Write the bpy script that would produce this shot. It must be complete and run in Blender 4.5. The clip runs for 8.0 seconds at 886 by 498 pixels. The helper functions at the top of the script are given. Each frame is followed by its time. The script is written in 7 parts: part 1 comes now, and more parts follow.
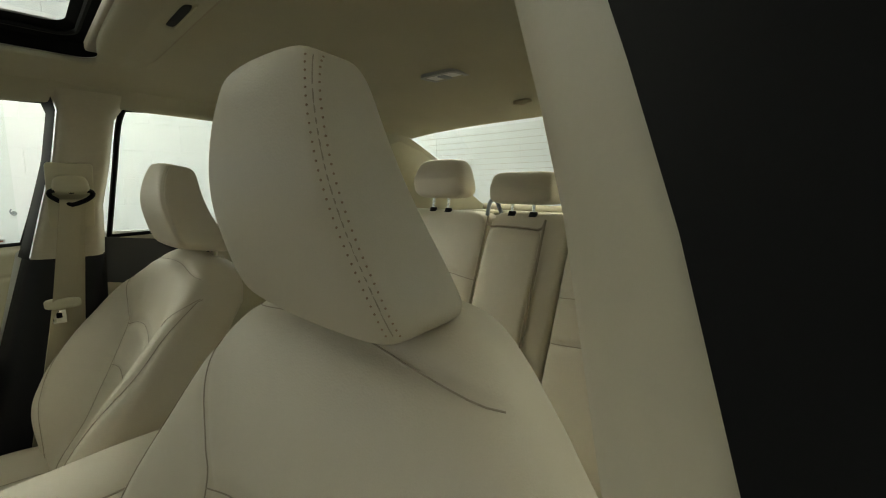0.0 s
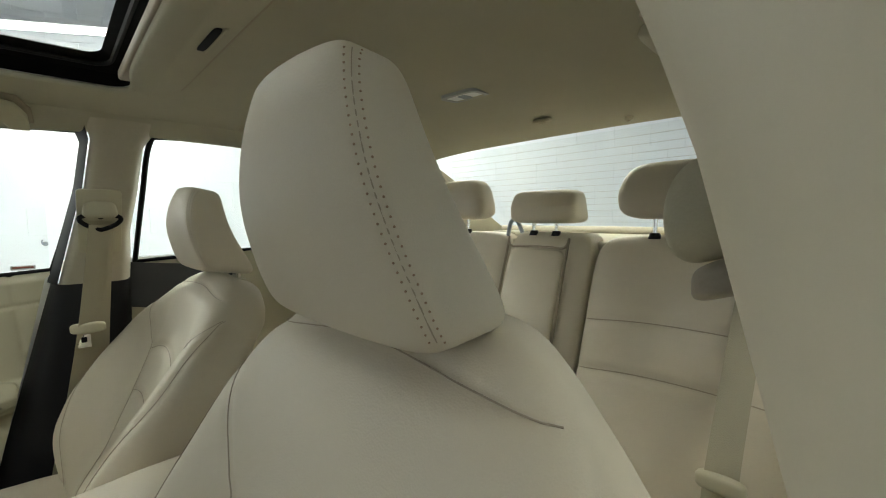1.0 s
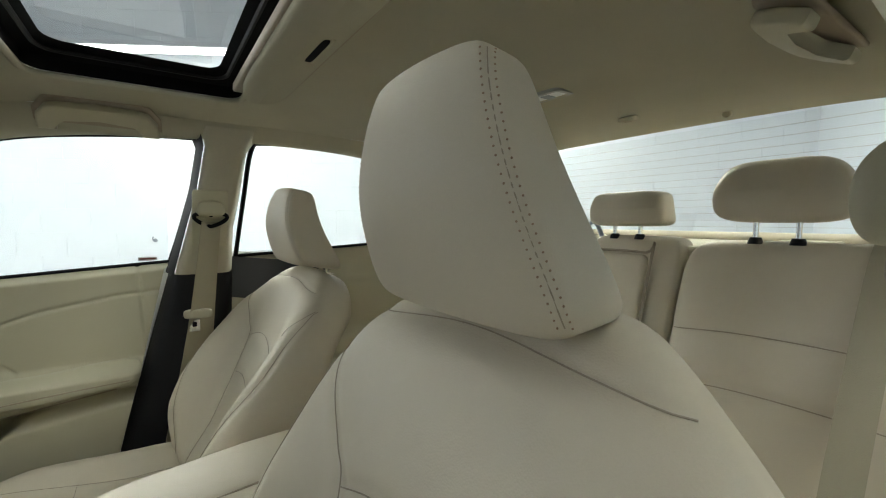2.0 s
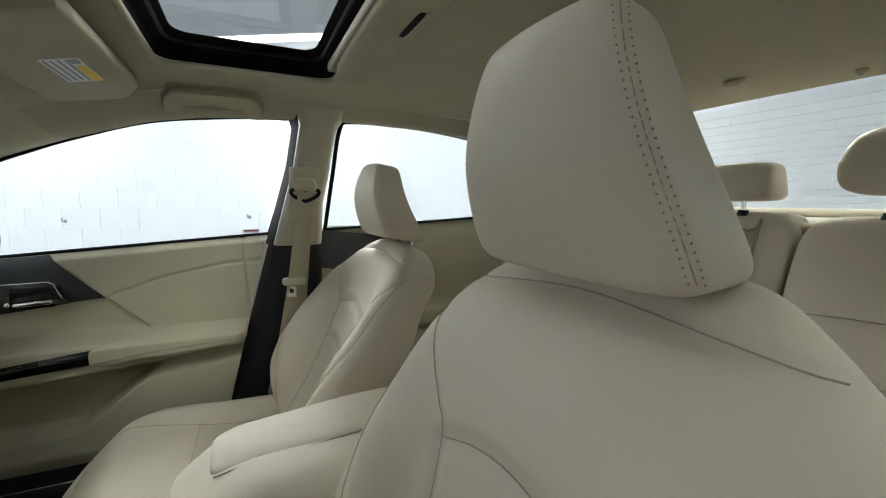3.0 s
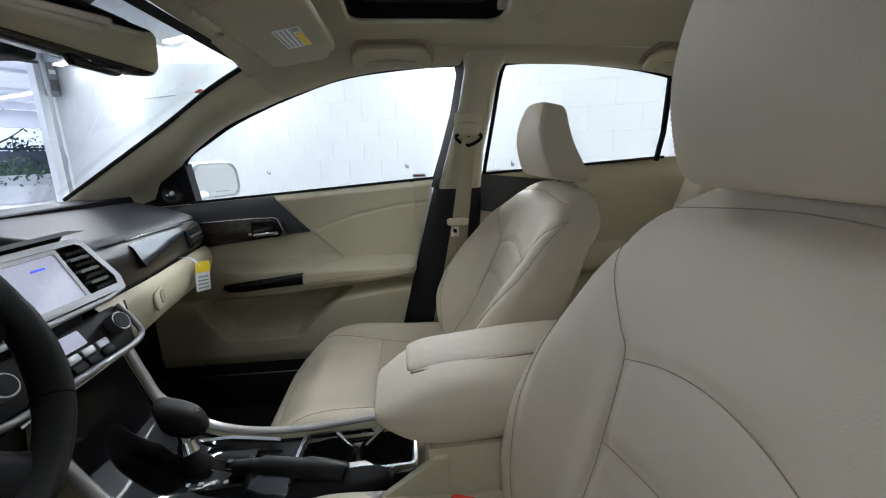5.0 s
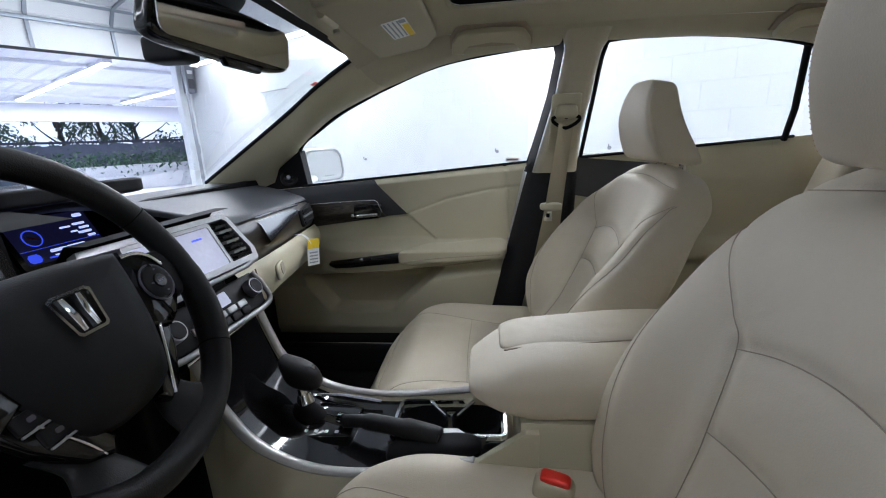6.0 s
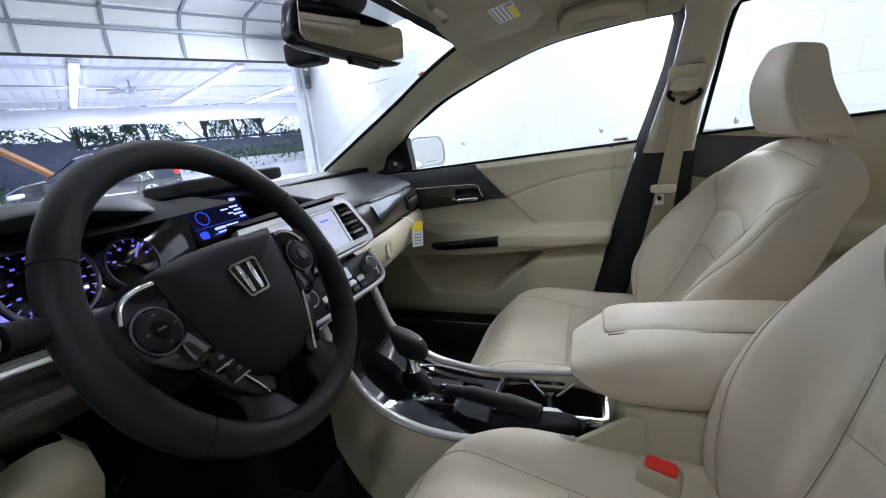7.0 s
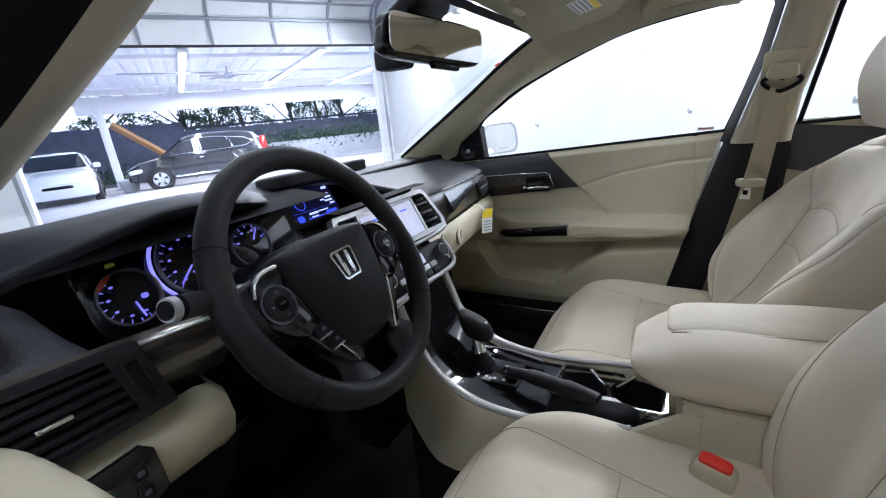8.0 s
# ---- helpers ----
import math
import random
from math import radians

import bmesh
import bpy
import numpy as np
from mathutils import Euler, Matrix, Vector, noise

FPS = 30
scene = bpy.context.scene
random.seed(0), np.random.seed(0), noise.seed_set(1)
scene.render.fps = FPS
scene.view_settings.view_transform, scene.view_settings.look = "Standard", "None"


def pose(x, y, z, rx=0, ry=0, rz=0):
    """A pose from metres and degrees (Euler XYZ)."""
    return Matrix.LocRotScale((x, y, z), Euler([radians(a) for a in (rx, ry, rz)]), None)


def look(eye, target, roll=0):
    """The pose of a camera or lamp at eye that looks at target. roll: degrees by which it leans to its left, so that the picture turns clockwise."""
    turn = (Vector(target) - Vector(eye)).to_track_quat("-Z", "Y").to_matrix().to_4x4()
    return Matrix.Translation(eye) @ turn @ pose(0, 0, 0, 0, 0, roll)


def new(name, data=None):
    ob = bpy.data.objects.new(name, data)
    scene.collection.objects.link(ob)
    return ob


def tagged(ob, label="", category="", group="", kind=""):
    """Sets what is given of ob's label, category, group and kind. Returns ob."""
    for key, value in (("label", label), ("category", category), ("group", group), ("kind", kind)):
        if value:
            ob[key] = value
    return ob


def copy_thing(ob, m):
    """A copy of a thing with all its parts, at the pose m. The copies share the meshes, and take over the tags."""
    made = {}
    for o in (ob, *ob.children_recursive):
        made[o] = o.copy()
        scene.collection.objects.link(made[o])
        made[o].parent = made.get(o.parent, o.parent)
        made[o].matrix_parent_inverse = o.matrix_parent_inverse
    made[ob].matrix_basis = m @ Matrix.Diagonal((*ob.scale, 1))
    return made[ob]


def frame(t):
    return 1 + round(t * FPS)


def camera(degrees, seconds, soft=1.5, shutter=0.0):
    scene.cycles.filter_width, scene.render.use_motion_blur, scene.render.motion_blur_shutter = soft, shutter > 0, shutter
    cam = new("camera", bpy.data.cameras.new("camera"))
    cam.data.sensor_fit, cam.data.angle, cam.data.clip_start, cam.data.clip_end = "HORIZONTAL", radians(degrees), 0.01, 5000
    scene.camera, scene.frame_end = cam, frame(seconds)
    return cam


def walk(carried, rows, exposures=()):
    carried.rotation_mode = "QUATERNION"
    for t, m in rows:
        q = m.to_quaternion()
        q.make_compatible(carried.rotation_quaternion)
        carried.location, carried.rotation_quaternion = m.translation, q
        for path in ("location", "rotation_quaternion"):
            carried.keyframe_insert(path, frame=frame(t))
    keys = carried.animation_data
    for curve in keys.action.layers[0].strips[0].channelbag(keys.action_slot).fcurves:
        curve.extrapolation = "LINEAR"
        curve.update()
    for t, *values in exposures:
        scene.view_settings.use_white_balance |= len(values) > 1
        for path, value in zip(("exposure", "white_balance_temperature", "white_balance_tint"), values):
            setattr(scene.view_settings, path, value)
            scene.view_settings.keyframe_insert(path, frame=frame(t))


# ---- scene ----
# camera and its path
cam = camera(92.9, 8.0, soft=1.1)
PATH = [
    (0, (-0.632, -0.009, 1.142), (0.769, -1.41, 0.874), 0.7),
    (0.5, (-0.624, -0.017, 1.133), (0.773, -1.433, 0.93), 0.1),
    (1, (-0.612, -0.008, 1.127), (0.85, -1.365, 0.981), -0.3),
    (1.5, (-0.605, 0.008, 1.124), (0.948, -1.248, 1.008), -0.0),
    (3, (-0.595, 0.055, 1.107), (1.207, -0.784, 0.883), 0.4),
    (3.5, (-0.596, 0.07, 1.102), (1.246, -0.657, 0.822), 0.2),
    (4, (-0.605, 0.084, 1.1), (1.271, -0.518, 0.757), -0.3),
    (4.5, (-0.608, 0.094, 1.092), (1.309, -0.302, 0.685), -1.0),
    (6, (-0.638, 0.123, 1.09), (1.285, 0.343, 0.587), -2.6),
    (6.5, (-0.65, 0.127, 1.089), (1.23, 0.562, 0.564), -3.7),
    (7, (-0.667, 0.132, 1.093), (1.142, 0.788, 0.549), -5.1),
    (7.5, (-0.689, 0.123, 1.104), (1.044, 0.934, 0.522), -5.5),
    (8, (-0.712, 0.115, 1.125), (0.944, 1.06, 0.522), -5.6),
]
walk(cam, [(t, look(eye, target, roll)) for t, eye, target, roll in PATH],
     [(0, -0.42, 7400, -3), (0.5, -0.15, 7000, 1), (1.5, 0.14, 6550, 2), (3.0, 0.08, 6250, 7), (4.5, -0.05, 6100, 10), (6.5, 0.08, 5800, 15), (8, 0.27, 5800, 15)])

# ---- world, lights, exposure ----
world = bpy.data.worlds.new("sky")
scene.world = world
world.use_nodes = True
wn = world.node_tree.nodes
sky = wn.new("ShaderNodeTexSky")
sky.sky_type, sky.sun_disc = "NISHITA", False
sky.sun_elevation, sky.sun_rotation = radians(35), radians(150)
sky.dust_density, sky.ozone_density = 0.2, 2.0
wn["Background"].inputs["Strength"].default_value = 0.15
world.node_tree.links.new(sky.outputs[0], wn["Background"].inputs["Color"])

# the garage stands turned against the car: a runs towards its door, b to its side wall
GA, GB = Vector((0.5095, 0.8605, 0)), Vector((0.8605, -0.5095, 0))
GM = Matrix(((GA.x, GB.x, 0, 0), (GA.y, GB.y, 0, 0), (0, 0, -1, 0), (0, 0, 0, 1)))


def g(a, b, z):
    return GA * a + GB * b + Vector((0, 0, z))


sun = new("sun", bpy.data.lights.new("sun", "SUN"))
sun.data.energy, sun.data.angle, sun.data.color = 5.0, radians(3), (1, 0.96, 0.92)
sun.matrix_world = look(g(30, 8, 25), g(14, 0, 0))
scene.view_settings.exposure = 0.0


# ---- materials ----
def mat(name, color, rough=0.5, metal=0.0, grain=0.0, size=60.0, vary=0.08, stain=6.0, emit=0.0, coat=0.0, crease=0.0, spec=0.5):
    """A surface with fine relief of the given grain size (per metre) and colour that varies at two scales."""
    m = bpy.data.materials.new(name)
    m.use_nodes = True
    nt = m.node_tree
    n, l = nt.nodes, nt.links
    bs = n["Principled BSDF"]
    bs.inputs["Roughness"].default_value, bs.inputs["Metallic"].default_value = rough, metal
    bs.inputs["Coat Weight"].default_value = coat
    bs.inputs["Specular IOR Level"].default_value = spec
    co = n.new("ShaderNodeTexCoord")
    big, fine = n.new("ShaderNodeTexNoise"), n.new("ShaderNodeTexNoise")
    big.inputs["Scale"].default_value, big.inputs["Detail"].default_value = stain, 5
    fine.inputs["Scale"].default_value, fine.inputs["Detail"].default_value = size * 2.2, 3
    l.new(co.outputs["Object"], big.inputs["Vector"]), l.new(co.outputs["Object"], fine.inputs["Vector"])
    add = n.new("ShaderNodeMath")
    add.operation = "MULTIPLY_ADD"
    add.inputs[1].default_value = 0.45
    l.new(fine.outputs["Fac"], add.inputs[0]), l.new(big.outputs["Fac"], add.inputs[2])
    mix = n.new("ShaderNodeMix")
    mix.data_type = "RGBA"
    mix.inputs["A"].default_value = (*[c * (1 - vary) for c in color], 1)
    mix.inputs["B"].default_value = (*[min(1, c * (1 + vary)) for c in color], 1)
    ramp = n.new("ShaderNodeMapRange")
    ramp.inputs["From Min"].default_value, ramp.inputs["From Max"].default_value = 0.45, 1.0
    l.new(add.outputs[0], ramp.inputs["Value"]), l.new(ramp.outputs[0], mix.inputs["Factor"])
    l.new(mix.outputs["Result"], bs.inputs["Base Color"])
    rr = n.new("ShaderNodeMapRange")
    rr.inputs["To Min"].default_value, rr.inputs["To Max"].default_value = max(0, rough - 0.07), min(1, rough + 0.07)
    l.new(big.outputs["Fac"], rr.inputs["Value"]), l.new(rr.outputs[0], bs.inputs["Roughness"])
    if grain:
        vor = n.new("ShaderNodeTexVoronoi")
        vor.inputs["Scale"].default_value = size
        l.new(co.outputs["Object"], vor.inputs["Vector"])
        bump = n.new("ShaderNodeBump")
        bump.inputs["Strength"].default_value, bump.inputs["Distance"].default_value = min(1, grain), 0.0006
        l.new(vor.outputs["Distance"], bump.inputs["Height"]), l.new(bump.outputs[0], bs.inputs["Normal"])
    if crease:
        soft, low = n.new("ShaderNodeTexNoise"), n.new("ShaderNodeBump")
        soft.inputs["Scale"].default_value, soft.inputs["Detail"].default_value, soft.inputs["Distortion"].default_value = 16, 3, 0.8
        low.inputs["Strength"].default_value, low.inputs["Distance"].default_value = crease, 0.006
        l.new(co.outputs["Object"], soft.inputs["Vector"]), l.new(soft.outputs["Fac"], low.inputs["Height"])
        l.new(low.outputs[0], bump.inputs["Normal"])
    if emit:
        bs.inputs["Emission Color"].default_value, bs.inputs["Emission Strength"].default_value = (*color, 1), emit
    return m


LEATHER = mat("leather", (0.60, 0.535, 0.42), 0.55, grain=0.22, size=700, vary=0.06, crease=0.22)
# darker beige for small parts and for shade painted at visor and glove box
LEATHER_D = mat("dark_beige_and_shade", (0.34, 0.30, 0.235), 0.55, grain=0.2, size=700, vary=0.05)
TRIM = mat("beige_plastic", (0.485, 0.45, 0.325), 0.55, grain=0.12, size=900, vary=0.05)
# smooth trim; its darker tone also serves as shade on the driver's windscreen pillar
TRIMS = mat("smooth_beige_plastic_and_shade", (0.45, 0.41, 0.315), 0.6, vary=0.05)
HEAD = mat("headliner_cloth", (0.45, 0.42, 0.325), 0.95, grain=0.5, size=1400, vary=0.06, spec=0.1)
SHELF = mat("shelf_cloth", (0.55, 0.50, 0.39), 0.95, grain=0.5, size=1000, vary=0.06, spec=0.1)
# thread colour, also used where shade is painted on roof and door parts
SEAM_SHADE = mat("seam_thread_and_shade", (0.36, 0.305, 0.235), 0.8, vary=0.1)
STITCH = mat("stitch_holes", (0.37, 0.26, 0.185), 0.9, vary=0.1)
BLACK = mat("black_plastic", (0.011, 0.011, 0.013), 0.5, grain=0.3, size=900, vary=0.15, spec=0.2)
DASH = mat("dash_skin", (0.036, 0.039, 0.046), 0.5, grain=0.45, size=700, vary=0.12, spec=0.42)
GLOSSB = mat("gloss_black", (0.008, 0.008, 0.009), 0.06, vary=0.1)
RUBBER = mat("rubber", (0.007, 0.007, 0.008), 0.7, vary=0.1, spec=0.1)
CARPET = mat("black_carpet", (0.012, 0.012, 0.012), 1.0, grain=1.0, size=500, vary=0.3, spec=0.05)
WHEELL = mat("wheel_leather", (0.011, 0.011, 0.012), 0.47, grain=0.3, size=800, vary=0.1, spec=0.22)
CHROME = mat("chrome", (0.85, 0.86, 0.88), 0.09, 1.0, vary=0.02)
SILVER = mat("silver_trim", (0.38, 0.385, 0.40), 0.38, 0.9, vary=0.04)
BELT = mat("belt_webbing", (0.40, 0.36, 0.26), 0.75, grain=0.6, size=600, vary=0.06)
RAILM = mat("satin_rail", (0.32, 0.31, 0.30), 0.42, 0.75, vary=0.05)
WHITEP = mat("white_paint", (0.80, 0.81, 0.82), 0.18, vary=0.02, coat=0.6)
RED = mat("red_button", (0.75, 0.03, 0.015), 0.35, vary=0.05)
PAPER = mat("label_paper", (0.75, 0.76, 0.78), 0.6, vary=0.03)
YELLOW = mat("yellow_print", (0.85, 0.62, 0.02), 0.6, vary=0.03)
GREYPRINT = mat("grey_print", (0.30, 0.33, 0.38), 0.6, vary=0.03)


def wood_mat():
    m = bpy.data.materials.new("dark_wood")
    m.use_nodes = True
    n, l = m.node_tree.nodes, m.node_tree.links
    bs = n["Principled BSDF"]
    co, mp, w = n.new("ShaderNodeTexCoord"), n.new("ShaderNodeMapping"), n.new("ShaderNodeTexNoise")
    mp.inputs["Scale"].default_value = (6, 18, 140)
    w.inputs["Scale"].default_value, w.inputs["Detail"].default_value = 3.0, 6
    rp = n.new("ShaderNodeValToRGB")
    rp.color_ramp.elements[0].color, rp.color_ramp.elements[1].color = (0.009, 0.007, 0.006, 1), (0.055, 0.042, 0.033, 1)
    rp.color_ramp.elements[0].position, rp.color_ramp.elements[1].position = 0.38, 0.66
    l.new(co.outputs["Object"], mp.inputs[0]), l.new(mp.outputs[0], w.inputs["Vector"]), l.new(w.outputs["Fac"], rp.inputs[0])
    l.new(rp.outputs[0], bs.inputs["Base Color"])
    bs.inputs["Roughness"].default_value, bs.inputs["Coat Weight"].default_value, bs.inputs["Coat Roughness"].default_value = 0.3, 1.0, 0.04
    return m


def glass_mat(name, tint=(1, 1, 1), rough=0.0):
    m = bpy.data.materials.new(name)
    m.use_nodes = True
    n, l = m.node_tree.nodes, m.node_tree.links
    out = n["Material Output"]
    n.remove(n["Principled BSDF"])
    t, gl, mx, fr = n.new("ShaderNodeBsdfTransparent"), n.new("ShaderNodeBsdfGlossy"), n.new("ShaderNodeMixShader"), n.new("ShaderNodeLayerWeight")
    t.inputs[0].default_value, gl.inputs["Roughness"].default_value, fr.inputs["Blend"].default_value = (*tint, 1), rough, 0.5
    pw, ad = n.new("ShaderNodeMath"), n.new("ShaderNodeMath")
    pw.operation, ad.operation = "POWER", "MULTIPLY_ADD"
    pw.inputs[1].default_value, ad.inputs[1].default_value, ad.inputs[2].default_value = 5.0, 0.95, 0.05
    l.new(fr.outputs["Facing"], pw.inputs[0]), l.new(pw.outputs[0], ad.inputs[0])
    l.new(ad.outputs[0], mx.inputs[0]), l.new(t.outputs[0], mx.inputs[1]), l.new(gl.outputs[0], mx.inputs[2]), l.new(mx.outputs[0], out.inputs[0])
    return m


WOOD = wood_mat()
GLASS = glass_mat("window_glass", (0.93, 0.96, 0.95))
SCREENGLASS = glass_mat("cover_glass", (0.9, 0.9, 0.92))
MIRROR = mat("mirror_silver", (0.9, 0.9, 0.9), 0.01, 1.0, vary=0.01)


# ---- building helpers ----
from mathutils.bvhtree import BVHTree


def thing(name, at, label, category, group="", kind=""):
    ob = new(name)
    ob.empty_display_size = 0.05
    ob.matrix_basis = Matrix.Translation(at)
    return tagged(ob, label, category, group, kind)


def part(name, bm, material, parent=None, label="", sharp=50, smooth=True):
    """Links a bmesh in world places as one mesh object, under a thing or a part."""
    bmesh.ops.recalc_face_normals(bm, faces=bm.faces)
    for f in bm.faces:
        f.smooth = smooth
    if smooth:
        for e in bm.edges:
            if len(e.link_faces) == 2 and e.calc_face_angle(0) > radians(sharp):
                e.smooth = False
    me = bpy.data.meshes.new(name)
    bm.to_mesh(me)
    bm.free()
    me.materials.append(material)
    ob = new(name, me)
    if parent:
        ob.parent = parent
        m = Matrix() if parent.parent else parent.matrix_basis.copy()
        ob.matrix_parent_inverse = m.inverted()
    if label:
        ob["label"] = label
    return ob


def solo(name, bm, material, label, category, group="", kind="", **k):
    return tagged(part(name, bm, material, **k), label, category, group, kind)


def box(x0, x1, y0, y1, z0, z1, bevel=0.0, bm=None, m=None, seg=2):
    bm2 = bmesh.new()
    bmesh.ops.create_cube(bm2, size=1)
    for v in bm2.verts:
        v.co = Vector((x0 + (v.co.x + 0.5) * (x1 - x0), y0 + (v.co.y + 0.5) * (y1 - y0), z0 + (v.co.z + 0.5) * (z1 - z0)))
    if bevel:
        bmesh.ops.bevel(bm2, geom=bm2.edges[:], offset=bevel, segments=seg, profile=0.5, affect="EDGES")
    if m:
        bmesh.ops.transform(bm2, matrix=m, verts=bm2.verts)
    return merge(bm, bm2)


def merge(bm, other):
    if bm is None:
        return other
    me = bpy.data.meshes.new("tmp")
    other.to_mesh(me)
    other.free()
    bm.from_mesh(me)
    bpy.data.meshes.remove(me)
    return bm


def spline(pts, n=8):
    """A smooth line through the points, n steps a stretch."""
    p = [Vector(q) for q in pts]
    if len(p) < 3:
        return [p[0].lerp(p[-1], i / n) for i in range(n + 1)]
    out = []
    for i in range(len(p) - 1):
        a, b, c, d = p[max(i - 1, 0)], p[i], p[i + 1], p[min(i + 2, len(p) - 1)]
        for k in range(n):
            t = k / n
            out.append(0.5 * ((2 * b) + (c - a) * t + (2 * a - 5 * b + 4 * c - d) * t * t + (3 * b - a - 3 * c + d) * t**3))
    return out + [p[-1]]


def tube(pts, r, seg=8, bm=None, closed=False, flat=1.0, up=None):
    """A round rod along the points; flat squashes it along its second axis; r may be a list."""
    bm = bm or bmesh.new()
    p = [Vector(q) for q in pts]
    n = len(p)
    rings = []
    side = None
    for i in range(n):
        a, b = p[(i - 1) % n] if closed or i else p[0], p[(i + 1) % n] if closed or i < n - 1 else p[-1]
        t = (b - a).normalized()
        ref = Vector(up) if up else (side or (Vector((0, 0, 1)) if abs(t.z) < 0.9 else Vector((1, 0, 0))).cross(t))
        s = (ref.cross(t) if up else ref - t * ref.dot(t)).normalized()
        side = s
        u = t.cross(s)
        rad = r[i] if isinstance(r, (list, tuple)) else r
        rings.append([bm.verts.new(p[i] + s * (math.cos(2 * math.pi * k / seg) * rad) + u * (math.sin(2 * math.pi * k / seg) * rad * flat)) for k in range(seg)])
    for i in range(n if closed else n - 1):
        a, b = rings[i], rings[(i + 1) % n]
        for k in range(seg):
            bm.faces.new((a[k], a[(k + 1) % seg], b[(k + 1) % seg], b[k]))
    if not closed:
        bm.faces.new(rings[0][::-1]), bm.faces.new(rings[-1])
    return bm


def ribbon(pts, width, thick, across, bm=None):
    """A flat strap along the points; across: the way its width lies."""
    bm = bm or bmesh.new()
    p, across = [Vector(q) for q in pts], Vector(across).normalized()
    rings = []
    for i, q in enumerate(p):
        t = (p[min(i + 1, len(p) - 1)] - p[max(i - 1, 0)]).normalized()
        s = (across - t * across.dot(t)).normalized()
        u = t.cross(s)
        rings.append([bm.verts.new(q + s * (width / 2 * i2) + u * (thick / 2 * j)) for i2, j in ((-1, -1), (1, -1), (1, 1), (-1, 1))])
    for a, b in zip(rings, rings[1:]):
        for k in range(4):
            bm.faces.new((a[k], a[(k + 1) % 4], b[(k + 1) % 4], b[k]))
    bm.faces.new(rings[0][::-1]), bm.faces.new(rings[-1])
    return bm


def plate(outline, thick, m, bevel=0.0, bm=None, seg=2):
    """An outline in the plane of the pose m, thickened along its z, centred there."""
    bm2 = bmesh.new()
    lo, hi = [bm2.verts.new((x, y, -thick / 2)) for x, y in outline], [bm2.verts.new((x, y, thick / 2)) for x, y in outline]
    bm2.faces.new(lo[::-1]), bm2.faces.new(hi)
    n = len(lo)
    for i in range(n):
        bm2.faces.new((lo[i], lo[(i + 1) % n], hi[(i + 1) % n], hi[i]))
    if bevel:
        ed = [e for e in bm2.edges if abs(e.verts[0].co.z - e.verts[1].co.z) < 1e-6]
        bmesh.ops.bevel(bm2, geom=ed, offset=bevel, segments=seg, profile=0.5, affect="EDGES")
    bmesh.ops.transform(bm2, matrix=m, verts=bm2.verts)
    return merge(bm, bm2)


def rrect(w, h, r, n=5, cx=0.0, cy=0.0):
    """The outline of a rounded rectangle."""
    out = []
    for sx, sy, a0 in ((1, 1, 0), (-1, 1, 90), (-1, -1, 180), (1, -1, 270)):
        for k in range(n + 1):
            a = radians(a0 + 90 * k / n)
            out.append((cx + sx * (w / 2 - r) + math.cos(a) * r, cy + sy * (h / 2 - r) + math.sin(a) * r))
    return out


def ring_plate(outer, inner, thick, m, bm=None):
    """A flat frame between two outlines of equal count."""
    bm = bm or bmesh.new()
    n = len(outer)
    vs = [[bm.verts.new(m @ Vector((x, y, z))) for x, y in o] for o in (outer, inner) for z in (-thick / 2, thick / 2)]
    ol, oh, il, ih = vs
    for i in range(n):
        j = (i + 1) % n
        bm.faces.new((ol[i], ol[j], oh[j], oh[i])), bm.faces.new((il[j], il[i], ih[i], ih[j]))
        bm.faces.new((oh[i], oh[j], ih[j], ih[i])), bm.faces.new((ol[j], ol[i], il[i], il[j]))
    return bm


def loft(rings, caps=True, closed=True, bm=None):
    """A skin over rings of equal count."""
    bm = bm or bmesh.new()
    vs = [[bm.verts.new(q) for q in r] for r in rings]
    n = len(vs[0])
    for a, b in zip(vs, vs[1:]):
        for k in range(n if closed else n - 1):
            bm.faces.new((a[k], a[(k + 1) % n], b[(k + 1) % n], b[k]))
    if caps and closed:
        bm.faces.new(vs[0][::-1]), bm.faces.new(vs[-1])
    return bm


def sheet(fn, nu, nv, thick=0.0, bm=None):
    """A surface fn(u, v), u and v from 0 to 1, thickened against its normal by thick."""
    bm2 = bmesh.new()
    vs = [[bm2.verts.new(fn(i / nu, j / nv)) for j in range(nv + 1)] for i in range(nu + 1)]
    for i in range(nu):
        for j in range(nv):
            bm2.faces.new((vs[i][j], vs[i + 1][j], vs[i + 1][j + 1], vs[i][j + 1]))
    if thick:
        bm2.normal_update()
        bmesh.ops.solidify(bm2, geom=bm2.faces[:], thickness=thick)
    return merge(bm, bm2)


def puff(shape, n=20, p=5.0):
    """A rounded cushion: points of a rounded cube, each -1 to 1, passed through shape(u, v, w)."""
    bm = bmesh.new()
    bmesh.ops.create_cube(bm, size=2)
    bmesh.ops.subdivide_edges(bm, edges=bm.edges[:], cuts=n - 1, use_grid_fill=True)
    for v in bm.verts:
        v.co = shape(*on_puff(v.co, p))
    return bm


def on_puff(c, p=5.0):
    c = Vector(c)
    c = Vector([math.tan(x * 0.7) / math.tan(0.7) for x in c])
    return c / (abs(c.x) ** p + abs(c.y) ** p + abs(c.z) ** p) ** (1 / p)


def groove(bm, line, depth, width, toward):
    """Presses a soft furrow into a cushion along the line."""
    line = [Vector(q) for q in line]
    lo = [min(q[k] for q in line) - 3 * width for k in range(3)]
    hi = [max(q[k] for q in line) + 3 * width for k in range(3)]
    for v in bm.verts:
        if all(lo[k] < v.co[k] < hi[k] for k in range(3)):
            d = min((v.co - q).length_squared for q in line)
            if d < 9 * width * width:
                v.co -= Vector(toward) * depth * math.exp(-d / (width * width))


